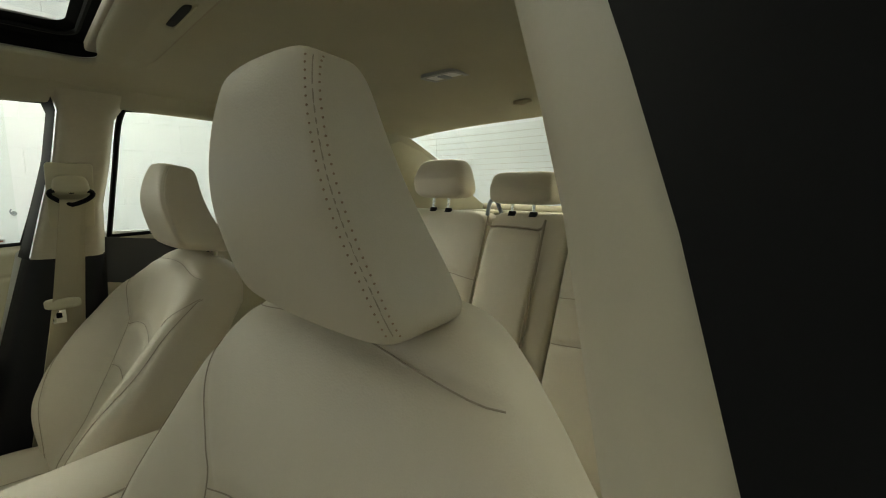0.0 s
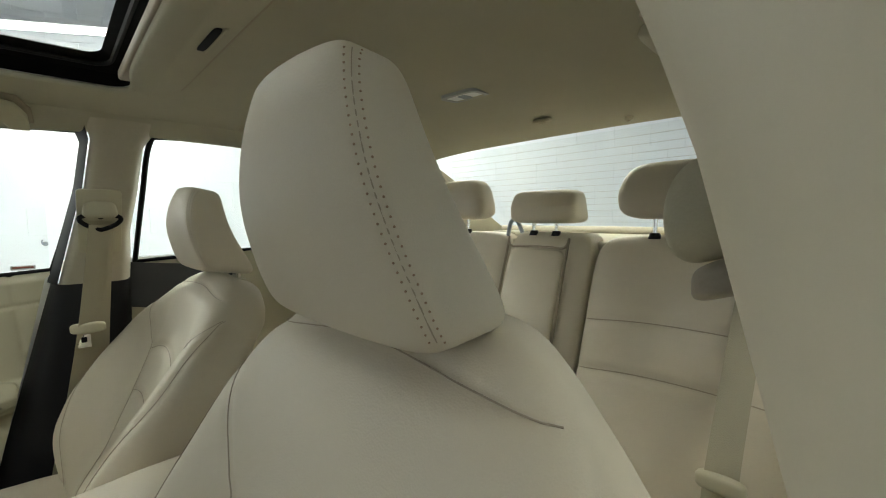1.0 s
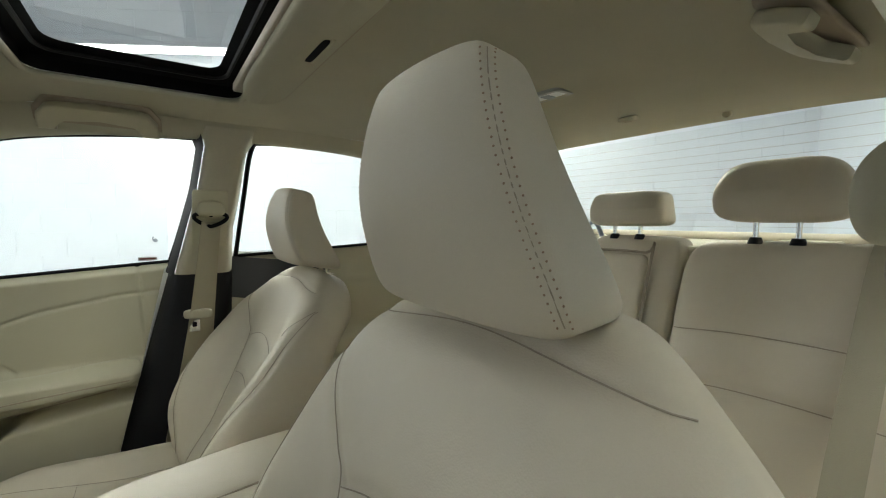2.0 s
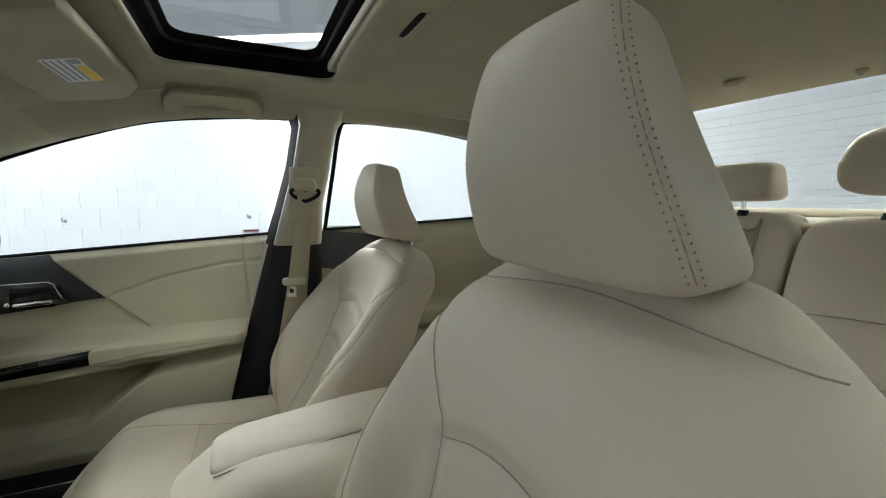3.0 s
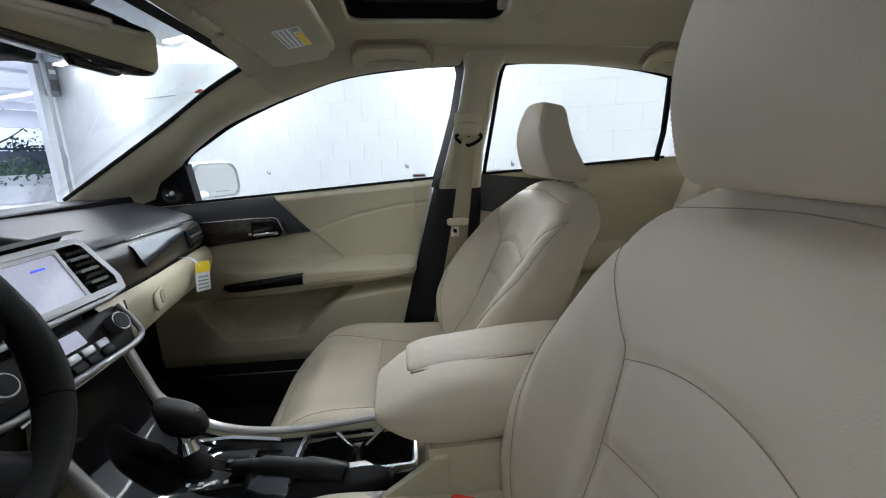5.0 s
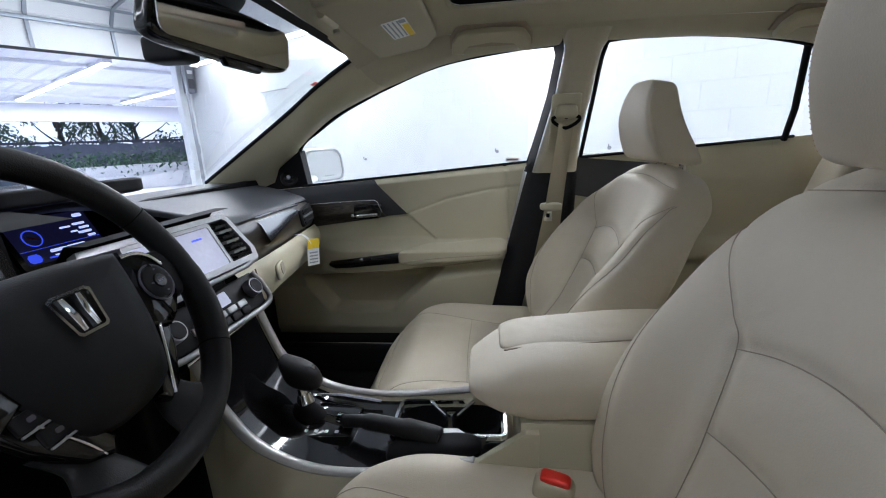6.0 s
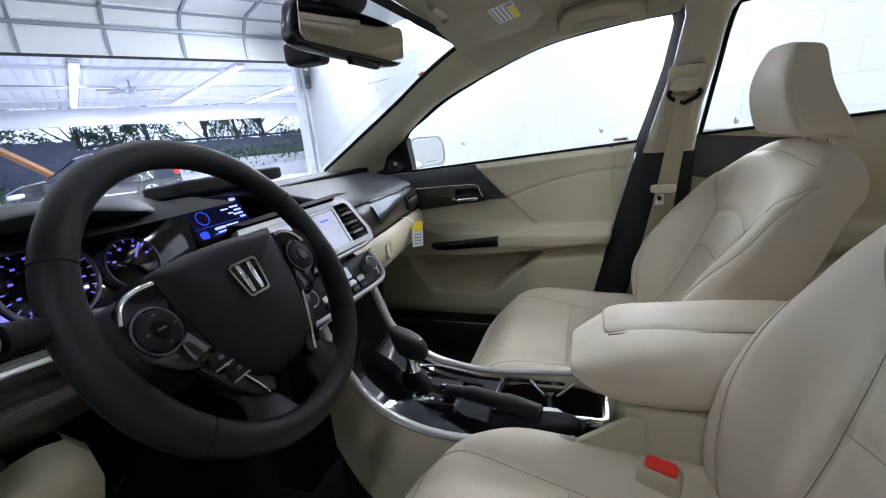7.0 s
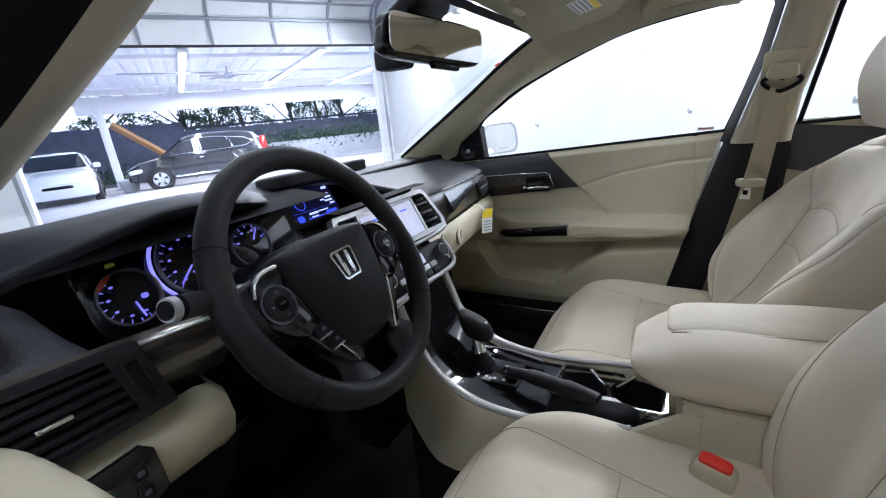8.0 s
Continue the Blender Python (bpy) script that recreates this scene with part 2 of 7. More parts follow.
def project(bm, pts, way=(0, -1, 0), n=6, lift=0.0):
    """Lays a smooth line through the points onto a cushion, along the given way."""
    tree = BVHTree.FromBMesh(bm)
    d = Vector(way).normalized()
    out = []
    for q in spline(pts, n):
        hit = tree.ray_cast(q - d * 1.0, d)
        if hit[0]:
            out.append(hit[0] - d * lift)
    return out


def lerp_table(tab, x):
    return float(np.interp(x, [a for a, _ in tab], [b for _, b in tab]))


def smooth(a, b, x):
    t = min(1, max(0, (x - a) / (b - a)))
    return t * t * (3 - 2 * t)


# ---- the garage ----
PAINTW = mat("white_block_paint", (0.79, 0.815, 0.85), 0.6, grain=0.8, size=90, vary=0.03, stain=2)
CONC = mat("garage_floor", (0.33, 0.33, 0.33), 0.5, grain=0.4, size=200, vary=0.12, stain=1.5)
CEILP = mat("garage_ceiling", (0.62, 0.63, 0.65), 0.7, vary=0.05)
STEELW = mat("door_panel_white", (0.72, 0.73, 0.76), 0.45, vary=0.03)
STEELG = mat("galvanised_steel", (0.34, 0.36, 0.40), 0.45, 0.7, vary=0.08)
TUBEL = mat("lamp_tube", (1.0, 0.99, 0.96), 0.4, emit=9.0, vary=0.0)


def gbox(a0, a1, b0, b1, z0, z1, bevel=0.0, bm=None):
    c = g((a0 + a1) / 2, (b0 + b1) / 2, (z0 + z1) / 2)
    m = Matrix.Translation(c) @ Matrix(((GA.x, -GB.x, 0, 0), (GA.y, -GB.y, 0, 0), (0, 0, 1, 0), (0, 0, 0, 1)))
    da, db, dz = (a1 - a0) / 2, (b1 - b0) / 2, (z1 - z0) / 2
    return box(-da, da, -db, db, -dz, dz, bevel, bm, m)


WALLB, DOORA, HEADZ, CEILZ = 3.2, 8.2, 2.55, 3.4


def ground_z(a):
    return -0.045 * smooth(9.0, 11.0, a) * max(0, a - 9.0) if a < 19 else -0.45


def ground_fn(u, v):
    a = -60 + 160 * u if u < 0.2 else (-28 + (u - 0.2) / 0.8 * 128)
    b = -90 + 180 * v
    return g(a, b, ground_z(a) - 0.006)


solo("ground", sheet(ground_fn, 120, 8), mat("pale_concrete", (0.36, 0.36, 0.39), 0.5, grain=0.6, size=60, vary=0.25, stain=0.6), "pale worn concrete yard sloping away from the garage", "ground", kind="structure")
solo("floor", gbox(-4.2, DOORA + 0.3, -6.2, WALLB + 0.2, -0.12, 0.0), CONC, "smooth grey concrete garage floor", "floor", kind="structure")
wall_right = solo("wall_right", gbox(-4.2, DOORA + 0.2, WALLB + 0.003, WALLB + 0.25, 0, CEILZ), PAINTW, "white painted concrete block garage wall", "wall", kind="structure")
solo("wall_back", gbox(-4.2, -4.0, -6.2, WALLB, 0, CEILZ), PAINTW, "white painted garage back wall", "wall", kind="structure")
solo("wall_left", gbox(-4.0, DOORA, -6.2, -6.0, 0, CEILZ), PAINTW, "white painted garage side wall", "wall", kind="structure")
bm = gbox(DOORA, DOORA + 0.2, 3.0, WALLB - 0.002, 0, CEILZ)
gbox(DOORA, DOORA + 0.2, -6.0, -2.76, 0, CEILZ, bm=bm)
gbox(DOORA, DOORA + 0.2, -2.76, 3.0, 3.1, CEILZ, bm=bm)
solo("wall_front", bm, PAINTW, "white front wall with the wide door opening", "wall", kind="structure")
solo("ceiling", gbox(-4.2, DOORA + 0.2, -6.2, WALLB + 0.2, CEILZ, CEILZ + 0.1), CEILP, "pale grey garage ceiling", "ceiling", kind="structure")

# strip lamps: tubes on the wall, and unseen ones added under the ceiling as fill, each lit by an area lamp of its size
for a0, b0, z0 in ((-2.2, 3.03, 2.46), (0.25, 3.03, 2.46), (2.72, 3.03, 2.46), (5.2, 3.03, 2.46), (0.5, -0.2, 3.34), (3.0, -0.2, 3.34), (0.5, -3.2, 3.34), (3.0, -3.2, 3.34), (-2.6, -1.6, 3.34)):
    lamp = thing("strip_lamp", g(a0 + 1.2, b0, z0), "lit white strip lamp of the wall row and added ceiling rows", "lamp", "garage strip lamps")
    part("housing", gbox(a0, a0 + 2.4, b0 - 0.06, b0 + 0.09, z0 + 0.015, z0 + 0.05), STEELW, lamp)
    for k in (-0.03, 0.03):
        part("tube", tube([g(a0 + 0.03, b0 + k, z0), g(a0 + 2.37, b0 + k, z0)], 0.013), TUBEL, lamp, "glowing glass tube")
    for k in (0.0, 2.36):
        part("end_cap", gbox(a0 + k, a0 + k + 0.04, b0 - 0.06, b0 + 0.06, z0 - 0.02, z0 + 0.02), STEELW, lamp)
    li = new("strip_light", bpy.data.lights.new("strip_light", "AREA"))
    li.data.shape, li.data.size, li.data.size_y, li.data.energy = "RECTANGLE", 0.1, 2.3, (132 if z0 < 3 else 10 if b0 > -3 else 24) if a0 > -2.4 else 42
    li.data.color = (0.99, 1.0, 0.96)
    li.matrix_world = look(g(a0 + 1.2, b0 - 0.02, z0 - 0.03), g(a0 + 1.2, b0 - (0.8 if z0 < 3 else 0), z0 - 1)) @ pose(0, 0, 0)


# ---- the car's shell, x to its right, y ahead ----
def belt_z(y):
    return 1.006 - 0.07 * max(y, 0) - 0.06 * min(y, 0)


def glass_x(z):
    return 0.765 - 0.469 * (z - 1.0)


FRONT_TOP = [(0.775, 0.955), (0.735, 1.078), (0.646, 1.139), (0.563, 1.184), (0.486, 1.216), (0.411, 1.244), (0.263, 1.29), (0.117, 1.311), (-0.034, 1.321), (-0.068, 1.308), (-0.054, 1.2), (-0.026, 1.087), (-0.003, 1.007)]
REAR_TOP = [(-0.165, 1.02), (-0.178, 1.185), (-0.19, 1.305), (-0.22, 1.325), (-0.34, 1.326), (-0.44, 1.322), (-0.58, 1.308), (-0.70, 1.285), (-0.76, 1.26)]


def zc(y):
    """The headliner's height along the middle."""
    return lerp_table([(-1.0, 1.342), (-0.8, 1.368), (-0.55, 1.385), (-0.25, 1.39), (0.2, 1.388), (0.35, 1.362), (0.46, 1.318)], y)


def head_z(x, y):
    return zc(y) - (0.041 - 0.025 * smooth(-0.62, -0.98, y)) * (abs(x) / 0.52) ** 3.2


XS = [-0.52, -0.49, -0.45, -0.42, -0.39, -0.34, -0.28, -0.2, -0.1, 0, 0.1, 0.2, 0.28, 0.34, 0.39, 0.42, 0.45, 0.49, 0.52]
YS = [-1.0, -0.95, -0.9, -0.85, -0.8, -0.72, -0.64, -0.55, -0.45, -0.35, -0.25, -0.13, -0.05, 0.05, 0.13, 0.2, 0.26, 0.32, 0.37, 0.42, 0.46]
RAIL = [  # headliner edge, window edge
    ((0.525, 0.47, 1.30), (0.645, 0.40, 1.246)), ((0.53, 0.36, 1.325), (0.634, 0.263, 1.288)), ((0.52, 0.26, 1.34), (0.627, 0.19, 1.302)),
    ((0.52, 0.13, head_z(0.52, 0.13)), (0.622, 0.117, 1.313)), ((0.52, -0.03, head_z(0.52, -0.03)), (0.617, -0.034, 1.323)), ((0.52, -0.12, head_z(0.52, -0.12)), (0.612, -0.12, 1.33)),
    ((0.52, -0.25, head_z(0.52, -0.25)), (0.613, -0.23, 1.328)), ((0.52, -0.4, head_z(0.52, -0.4)), (0.615, -0.4, 1.325)), ((0.52, -0.6, head_z(0.52, -0.6)), (0.624, -0.6, 1.306)),
    ((0.52, -0.75, head_z(0.52, -0.75)), (0.635, -0.72, 1.282)), ((0.52, -0.9, head_z(0.52, -0.9)), (0.66, -0.82, 1.24)), ((0.525, -1.0, 1.325), (0.70, -0.92, 1.16)), ((0.56, -1.2, 1.25), (0.73, -1.0, 1.05))]


def rail_band(rows, s, out=0.03, steps=8):
    """A rounded band between an inner and an outer edge, bulging into the room."""
    rings = []
    for a, b in rows:
        a, b = Vector((s * a[0], a[1], a[2])), Vector((s * b[0], b[1], b[2]))
        inn = Vector((-s * 0.55, 0, -0.835)).normalized()
        line = [a.lerp(b, k / steps) + inn * out * math.sin(math.pi * k / steps) ** 0.8 * (0.55 + 0.45 * k / steps) for k in range(steps + 1)]
        back = b + Vector((s * 0.035, 0, 0.012))
        rings.append(line + [b + Vector((s * 0.008, 0, 0.0)), back])
    return rings


def smooth_rows(rows, n=5):
    ia, ib = spline([r[0] for r in rows], n), spline([r[1] for r in rows], n)
    return list(zip(ia, ib))


bm = bmesh.new()
vs = {}
for i, x in enumerate(XS):
    for j, y in enumerate(YS):
        vs[i, j] = bm.verts.new((x, y, head_z(x, y)))
for i in range(len(XS) - 1):
    for j in range(len(YS) - 1):
        if abs((XS[i] + XS[i + 1]) / 2) < 0.39 and -0.13 < (YS[j] + YS[j + 1]) / 2 < 0.2:
            continue
        bm.faces.new((vs[i, j], vs[i, j + 1], vs[i + 1, j + 1], vs[i + 1, j]))
for s in (-1, 1):
    loft(rail_band(smooth_rows(RAIL), s), closed=False, bm=bm)
headliner = solo("headliner", bm, HEAD, "taupe woven cloth headliner with a sunroof opening", "ceiling", kind="structure", sharp=50)

# roof skin over it
bm = sheet(lambda u, v: Vector(((u - 0.5) * 1.2, -1.02 + 1.5 * v, zc(-1.0 + 1.46 * v) + 0.075 - 0.11 * (abs(u - 0.5) * 2) ** 3)), 24, 24)
hole = [f for f in bm.faces if abs(f.calc_center_median().x) < 0.40 and -0.15 < f.calc_center_median().y < 0.22]
bmesh.ops.delete(bm, geom=hole, context="FACES")
solo("roof", bm, WHITEP, "white painted car roof", "roof", kind="structure")

# pillars
APIL = [((0.69, 1.10, 0.95), (0.76, 0.86, 0.97)), ((0.672, 1.04, 0.985), (0.748, 0.815, 1.025)), ((0.60, 0.72, 1.165), (0.728, 0.735, 1.082)), ((0.575, 0.65, 1.205), (0.70, 0.65, 1.14)), ((0.548, 0.565, 1.255), (0.68, 0.565, 1.186)), ((0.538, 0.463, 1.312), (0.645, 0.40, 1.247))]
APIL_D = [((0.655, 1.04, 0.94), (0.70, 1.0, 0.945)), ((0.60, 0.90, 1.005), (0.652, 0.88, 0.995)), ((0.543, 0.76, 1.087), (0.598, 0.74, 1.078)), ((0.503, 0.62, 1.168), (0.56, 0.60, 1.155)), ((0.470, 0.50, 1.240), (0.52, 0.50, 1.228)), ((0.452, 0.43, 1.29), (0.50, 0.42, 1.278))]
FRAME_D = [((0.70, 1.0, 0.945), (0.765, 0.84, 0.96)), ((0.652, 0.88, 0.995), (0.748, 0.77, 1.03)), ((0.598, 0.74, 1.078), (0.716, 0.66, 1.115)), ((0.56, 0.60, 1.155), (0.690, 0.56, 1.175)), ((0.52, 0.50, 1.228), (0.665, 0.46, 1.222)), ((0.50, 0.42, 1.278), (0.640, 0.36, 1.268))]
solo("window_frame", loft(rail_band(smooth_rows(FRAME_D), -1, 0.006), closed=False), RUBBER, "black door frame along the driver's windscreen pillar", "window frame", kind="structure", sharp=50)
for s, side in ((1, "passenger"), (-1, "driver")):
    bm = loft(rail_band(smooth_rows(APIL if s > 0 else APIL_D), s, 0.028 if s > 0 else 0.008), closed=False)
    # same trim both sides; the driver's takes a darker colour for its shade
    solo("pillar_trim", bm, TRIM if s > 0 else TRIMS, "beige moulded windscreen pillar trim", "trim", kind="structure", sharp=50)

    def bpil(u, v, s=s, frame_=False):
        z = 0.978 + u * 0.36
        yf = lerp_table([(0.978, 0.004), (1.087, -0.024), (1.2, -0.052), (1.30, -0.066), (1.34, -0.05)], z)
        yr = lerp_table([(0.978, -0.158), (1.1, -0.155), (1.185, -0.168), (1.30, -0.18), (1.34, -0.21)], z)
        xi = lerp_table([(0.978, 0.684), (1.13, 0.606), (1.285, 0.548), (1.338, 0.52)], z)
        if s < 0:
            xi = lerp_table([(0.978, 0.64), (1.06, 0.611), (1.10, 0.599), (1.145, 0.5845), (1.17, 0.573), (1.2, 0.560), (1.285, 0.532), (1.338, 0.52)], z)
        xo = glass_x(z) + 0.005
        edge = 0.745 if s > 0 else 0.55
        c = -1 + (1 + edge) * v if not frame_ else edge - 0.01 + (1.01 - edge) * v
        y = yr + (yf - yr) * (0.5 + 0.5 * math.copysign(abs(c) ** 0.8, c))
        return Vector((s * (xo + (xi - xo) * (1 - abs(c) ** (2.0 if s < 0 < c else 5)) - (0.003 if frame_ else 0)), y + (0.003 if frame_ else 0), z))

    solo("pillar_trim", sheet(bpil, 18, 22), TRIMS, "beige moulded centre pillar trim", "trim", kind="structure", sharp=60)

    solo("window_frame", sheet(lambda u, v, f=bpil: f(u, v, frame_=True), 18, 8), RUBBER, "black door window frame at the centre pillar", "window frame", kind="structure", sharp=60)

    def blow(u, v, s=s):
        z = 0.38 + u * 0.60
        yf, yr = lerp_table([(0.38, 0.15), (0.6, 0.10), (0.98, 0.0)], z), lerp_table([(0.38, -0.13), (0.98, -0.155)], z)
        c = 2 * v - 1
        return Vector((s * (0.745 - 0.05 * (1 - abs(c) ** 6)), yr + (yf - yr) * v, z))

    solo("pillar_trim", sheet(blow, 10, 16), BLACK, "black lower centre pillar trim", "trim", kind="structure", sharp=60)

# window seals
for s in (1, -1):
    bm = tube(spline([(s * glass_x(z), y, z) for y, z in FRONT_TOP], 5), 0.006, 6)
    tube(spline([(s * (glass_x(z) - 0.004), y, z) for y, z in REAR_TOP], 5), 0.006, 6, bm)
    solo("window_seal", bm, RUBBER, "black rubber window seal", "seal", kind="structure")

# floor and sills
bm = box(-0.76, 0.76, -0.95, 1.05, 0.27, 0.30)
for s in (-1, 1):
    box(s * 0.68, s * 0.80, -0.95, 1.0, 0.27, 0.42, 0.02, bm)
box(-0.76, 0.76, 0.98, 1.02, 0.28, 0.9, 0, bm)
solo("car_floor", bm, CARPET, "black carpeted car floor", "floor", kind="structure")

# rear pillars, rear window, parcel shelf
for s in (-1, 1):
    def cpil(u, v, s=s):
        top = Vector((0.535, -0.99, 1.325)).lerp(Vector((0.63, -0.80, 1.262)), v)
        bot = Vector((0.60, -1.55, 1.06)).lerp(Vector((0.72, -0.95, 1.03)), v)
        q = top.lerp(bot, u) + Vector((-0.035 * math.sin(math.pi * v), 0, 0))
        return Vector((s * q.x, q.y, q.z))

    solo("pillar_trim", sheet(cpil, 12, 12), TRIM, "beige rear pillar trim", "trim", kind="structure", sharp=60)
    solo("window_seal", tube([(s * 0.742, -0.745, 1.045), (s * 0.70, -0.735, 1.13), (s * 0.632, -0.70, 1.29)], 0.009, 8), RUBBER, "black quarter window divider", "seal", kind="structure")
shelf = solo("parcel_shelf", box(-0.66, 0.66, -1.62, -0.985, 1.035, 1.068, 0.012), SHELF, "beige cloth parcel shelf behind the rear bench", "shelf", kind="structure")
part("shelf_lip", tube([(-0.60, -1.5, 1.08), (0.60, -1.5, 1.08)], 0.014, 8), SHELF, shelf)
part("shelf_anchor", box(-0.34, -0.24, -1.20, -1.12, 1.068, 1.083, 0.006), TRIM, shelf, "beige anchor cover")
part("shelf_anchor", box(0.24, 0.34, -1.20, -1.12, 1.068, 1.083, 0.006), TRIM, shelf, "beige anchor cover")


def pane(name, fn, label, nu=8, nv=6):
    ob = solo(name, sheet(fn, nu, nv), GLASS, label, "window", kind="structure")
    ob.visible_shadow = False
    return ob


def rear_glass(u, v):
    x = (u - 0.5) * 2
    return Vector((x * (0.52 + 0.12 * v), -0.985 - 0.60 * v - 0.02 * (1 - x * x), 1.334 - 0.276 * v + 0.02 * math.sin(math.pi * v)))


rear_w = pane("rear_window", rear_glass, "clear rear window with fine heating lines", 20, 10)
HEATL = mat("heating_wire", (0.45, 0.40, 0.34), 0.5, 0.5)
for k in range(14):
    part("heating_line", tube([rear_glass(u, 0.06 + 0.065 * k) + Vector((0, 0.003, -0.002)) for u in np.linspace(0.03, 0.97, 14)], 0.00035, 4), HEATL, rear_w)
pane("windscreen", lambda u, v: Vector(((2 * u - 1) * (0.60 + 0.15 * v), 0.455 + 0.63 * v + 0.03 * math.sin(math.pi * u), 1.318 - 0.345 * v + 0.012 * math.sin(math.pi * v))), "clear raked windscreen", 16, 12)
for y0, y1, z1, nm in ((0.0, 0.80, 1.33, "front"), (-0.74, -0.16, 1.33, "rear")):
    def sg(u, v, y0=y0, y1=y1, z1=z1):
        y = y0 + (y1 - y0) * u
        z = belt_z(y) - 0.03 + (z1 - belt_z(y) + 0.03) * v
        return Vector((glass_x(z) + 0.008, y, z))

    pane("side_window", sg, "clear closed " + nm + " passenger side window")
    if nm == "rear":
        pane("side_window", lambda u, v, f=sg: Vector((-f(u, v).x, f(u, v).y, f(u, v).z)), "clear closed rear driver side window")
# black ceramic border and tint strip at the windscreen's top
WST = lambda x, d: Vector((x, 0.455 + 0.63 * d, 1.312 - 0.345 * d))
solo("windscreen_border", loft([[WST(x, 0.0) for x in np.linspace(-0.55, 0.55, 12)], [WST(x, 0.025) for x in np.linspace(-0.55, 0.55, 12)]], closed=False), RUBBER, "black windscreen edge band", "seal", kind="structure")
for s in (-1, 1):
    solo("window_seal", tube(spline([(s * 0.675, 1.05, 0.985), (s * 0.60, 0.725, 1.168), (s * 0.548, 0.567, 1.257), (s * 0.538, 0.466, 1.312)], 5), 0.006, 6), RUBBER, "black windscreen seal", "seal", kind="structure")


# ---- the car's own outer body: bonnet, boot, wings, wheels ----
def bonnet_fn(u, v):
    x = (u - 0.5) * 1.52
    return Vector((x * (1 - 0.10 * v * v), 1.06 + 0.98 * v - 0.14 * v * (2 * u - 1) ** 2, 0.955 - 0.05 * v - 0.13 * v**4 - 0.09 * abs(2 * u - 1) ** 4))


def boot_fn(u, v):
    x = (u - 0.5) * 1.40
    return Vector((x * (1 - 0.06 * v), -1.585 - 0.58 * v + 0.06 * v * (2 * u - 1) ** 2, 1.045 + 0.01 * v - 0.03 * v**3 - 0.06 * abs(2 * u - 1) ** 4))


solo("bonnet", sheet(bonnet_fn, 24, 20, 0.012), WHITEP, "white painted bonnet", "car body", kind="structure")
solo("boot_lid", sheet(boot_fn, 24, 12, 0.012), WHITEP, "white painted boot lid", "car body", kind="structure")
solo("front_bumper", loft([[Vector((x, bonnet_fn((x / 1.52) + 0.5, 1.0).y + dy, z)) for x in np.linspace(-0.70, 0.70, 15)] for dy, z in ((-0.03, 0.76), (0.04, 0.66), (0.07, 0.5), (0.06, 0.35), (-0.02, 0.22), (-0.4, 0.22))], closed=False), WHITEP, "white front bumper", "car body", kind="structure")
solo("rear_bumper", loft([[Vector((x, boot_fn((x / 1.40) + 0.5, 1.0).y + dy, z)) for x in np.linspace(-0.70, 0.70, 15)] for dy, z in ((0.0, 1.02), (-0.01, 0.85), (-0.08, 0.68), (-0.09, 0.45), (0.0, 0.26), (0.4, 0.26))], closed=False), WHITEP, "white rear bumper", "car body", kind="structure")
for s in (-1, 1):
    for y0, y1, zt in ((0.96, 1.95, 0.9), (-2.1, -1.0, 1.0)):
        solo("wing", sheet(lambda u, v: Vector((s * (0.725 + 0.115 * math.sin(math.pi * (0.12 + 0.76 * v)) - 0.09 * smooth(0.75, 1, abs((y0 + (y1 - y0) * u) - 0.0) / 2.1)), y0 + (y1 - y0) * u, 0.24 + (zt - 0.24) * v - (0.10 * u if y0 > 0 else 0) * v)), 20, 12, 0.01), WHITEP, "white painted wing", "car body", kind="structure")
    for y in (1.42, -1.36):
        wheel_ = thing("car_wheel", (s * 0.78, y, 0.0), "road wheel with black tyre and silver rim", "wheel", "wheels of the car")
        part("tyre", tube([(s * 0.64, y, 0.325), (s * 0.66, y, 0.325), (s * 0.845, y, 0.325), (s * 0.862, y, 0.325)], [0.30, 0.325, 0.325, 0.305], 36), RUBBER, wheel_, "black tyre")
        part("rim", tube([(s * 0.855, y, 0.325), (s * 0.868, y, 0.325)], [0.225, 0.215], 32), SILVER, wheel_, "silver rim")


# ---- front seats, built once round x = 0 and set in place twice ----
BACK_HW = [(0.50, 0.215), (0.58, 0.245), (0.68, 0.258), (0.80, 0.258), (0.88, 0.252), (0.93, 0.243), (0.97, 0.228), (1.0, 0.213), (1.03, 0.195), (1.06, 0.172)]
BACK_MID = [(0.50, 0.055), (0.60, 0.06), (0.70, 0.05), (0.78, 0.032), (0.84, 0.016), (0.894, 0.0), (0.96, -0.022), (1.03, -0.052), (1.07, -0.085)]
BACK_BOL = [(0.50, 0.06), (0.59, 0.09), (0.65, 0.102), (0.70, 0.102), (0.77, 0.087), (0.84, 0.055), (0.91, 0.008), (0.96, -0.018), (1.0, -0.04), (1.03, -0.06), (1.07, -0.09)]


def soft_table(tab, x, d=0.02):
    return sum(lerp_table(tab, x + k * d) for k in (-1, -0.5, 0, 0.5, 1)) / 5


def back_shape(u, v, w):
    z = 0.782 + w * (0.282 + (0.013 * (1 - u * u) if w > 0 else 0))
    x = u * soft_table(BACK_HW, z, 0.015)
    s = smooth(0.125, 0.235, abs(x))
    front = soft_table(BACK_MID, z) * (1 - s) + soft_table(BACK_BOL, z) * s
    front += 0.006 * math.sin(x * 30) * math.sin(z * 17) * 0.3
    rear = soft_table(BACK_MID, z, 0.06) - 0.115 - 0.03 * (1 - smooth(0.6, 1.0, z))
    x *= 1 - (0.30 if u < 0 else 0.05) * (1 - v) / 2 * smooth(0.88, 1.06, z)
    z -= 0.026 * (1 - v) / 2 * smooth(0.92, 1.06, z)
    return Vector((x, rear + (front - rear) * (v + 1) / 2, z))


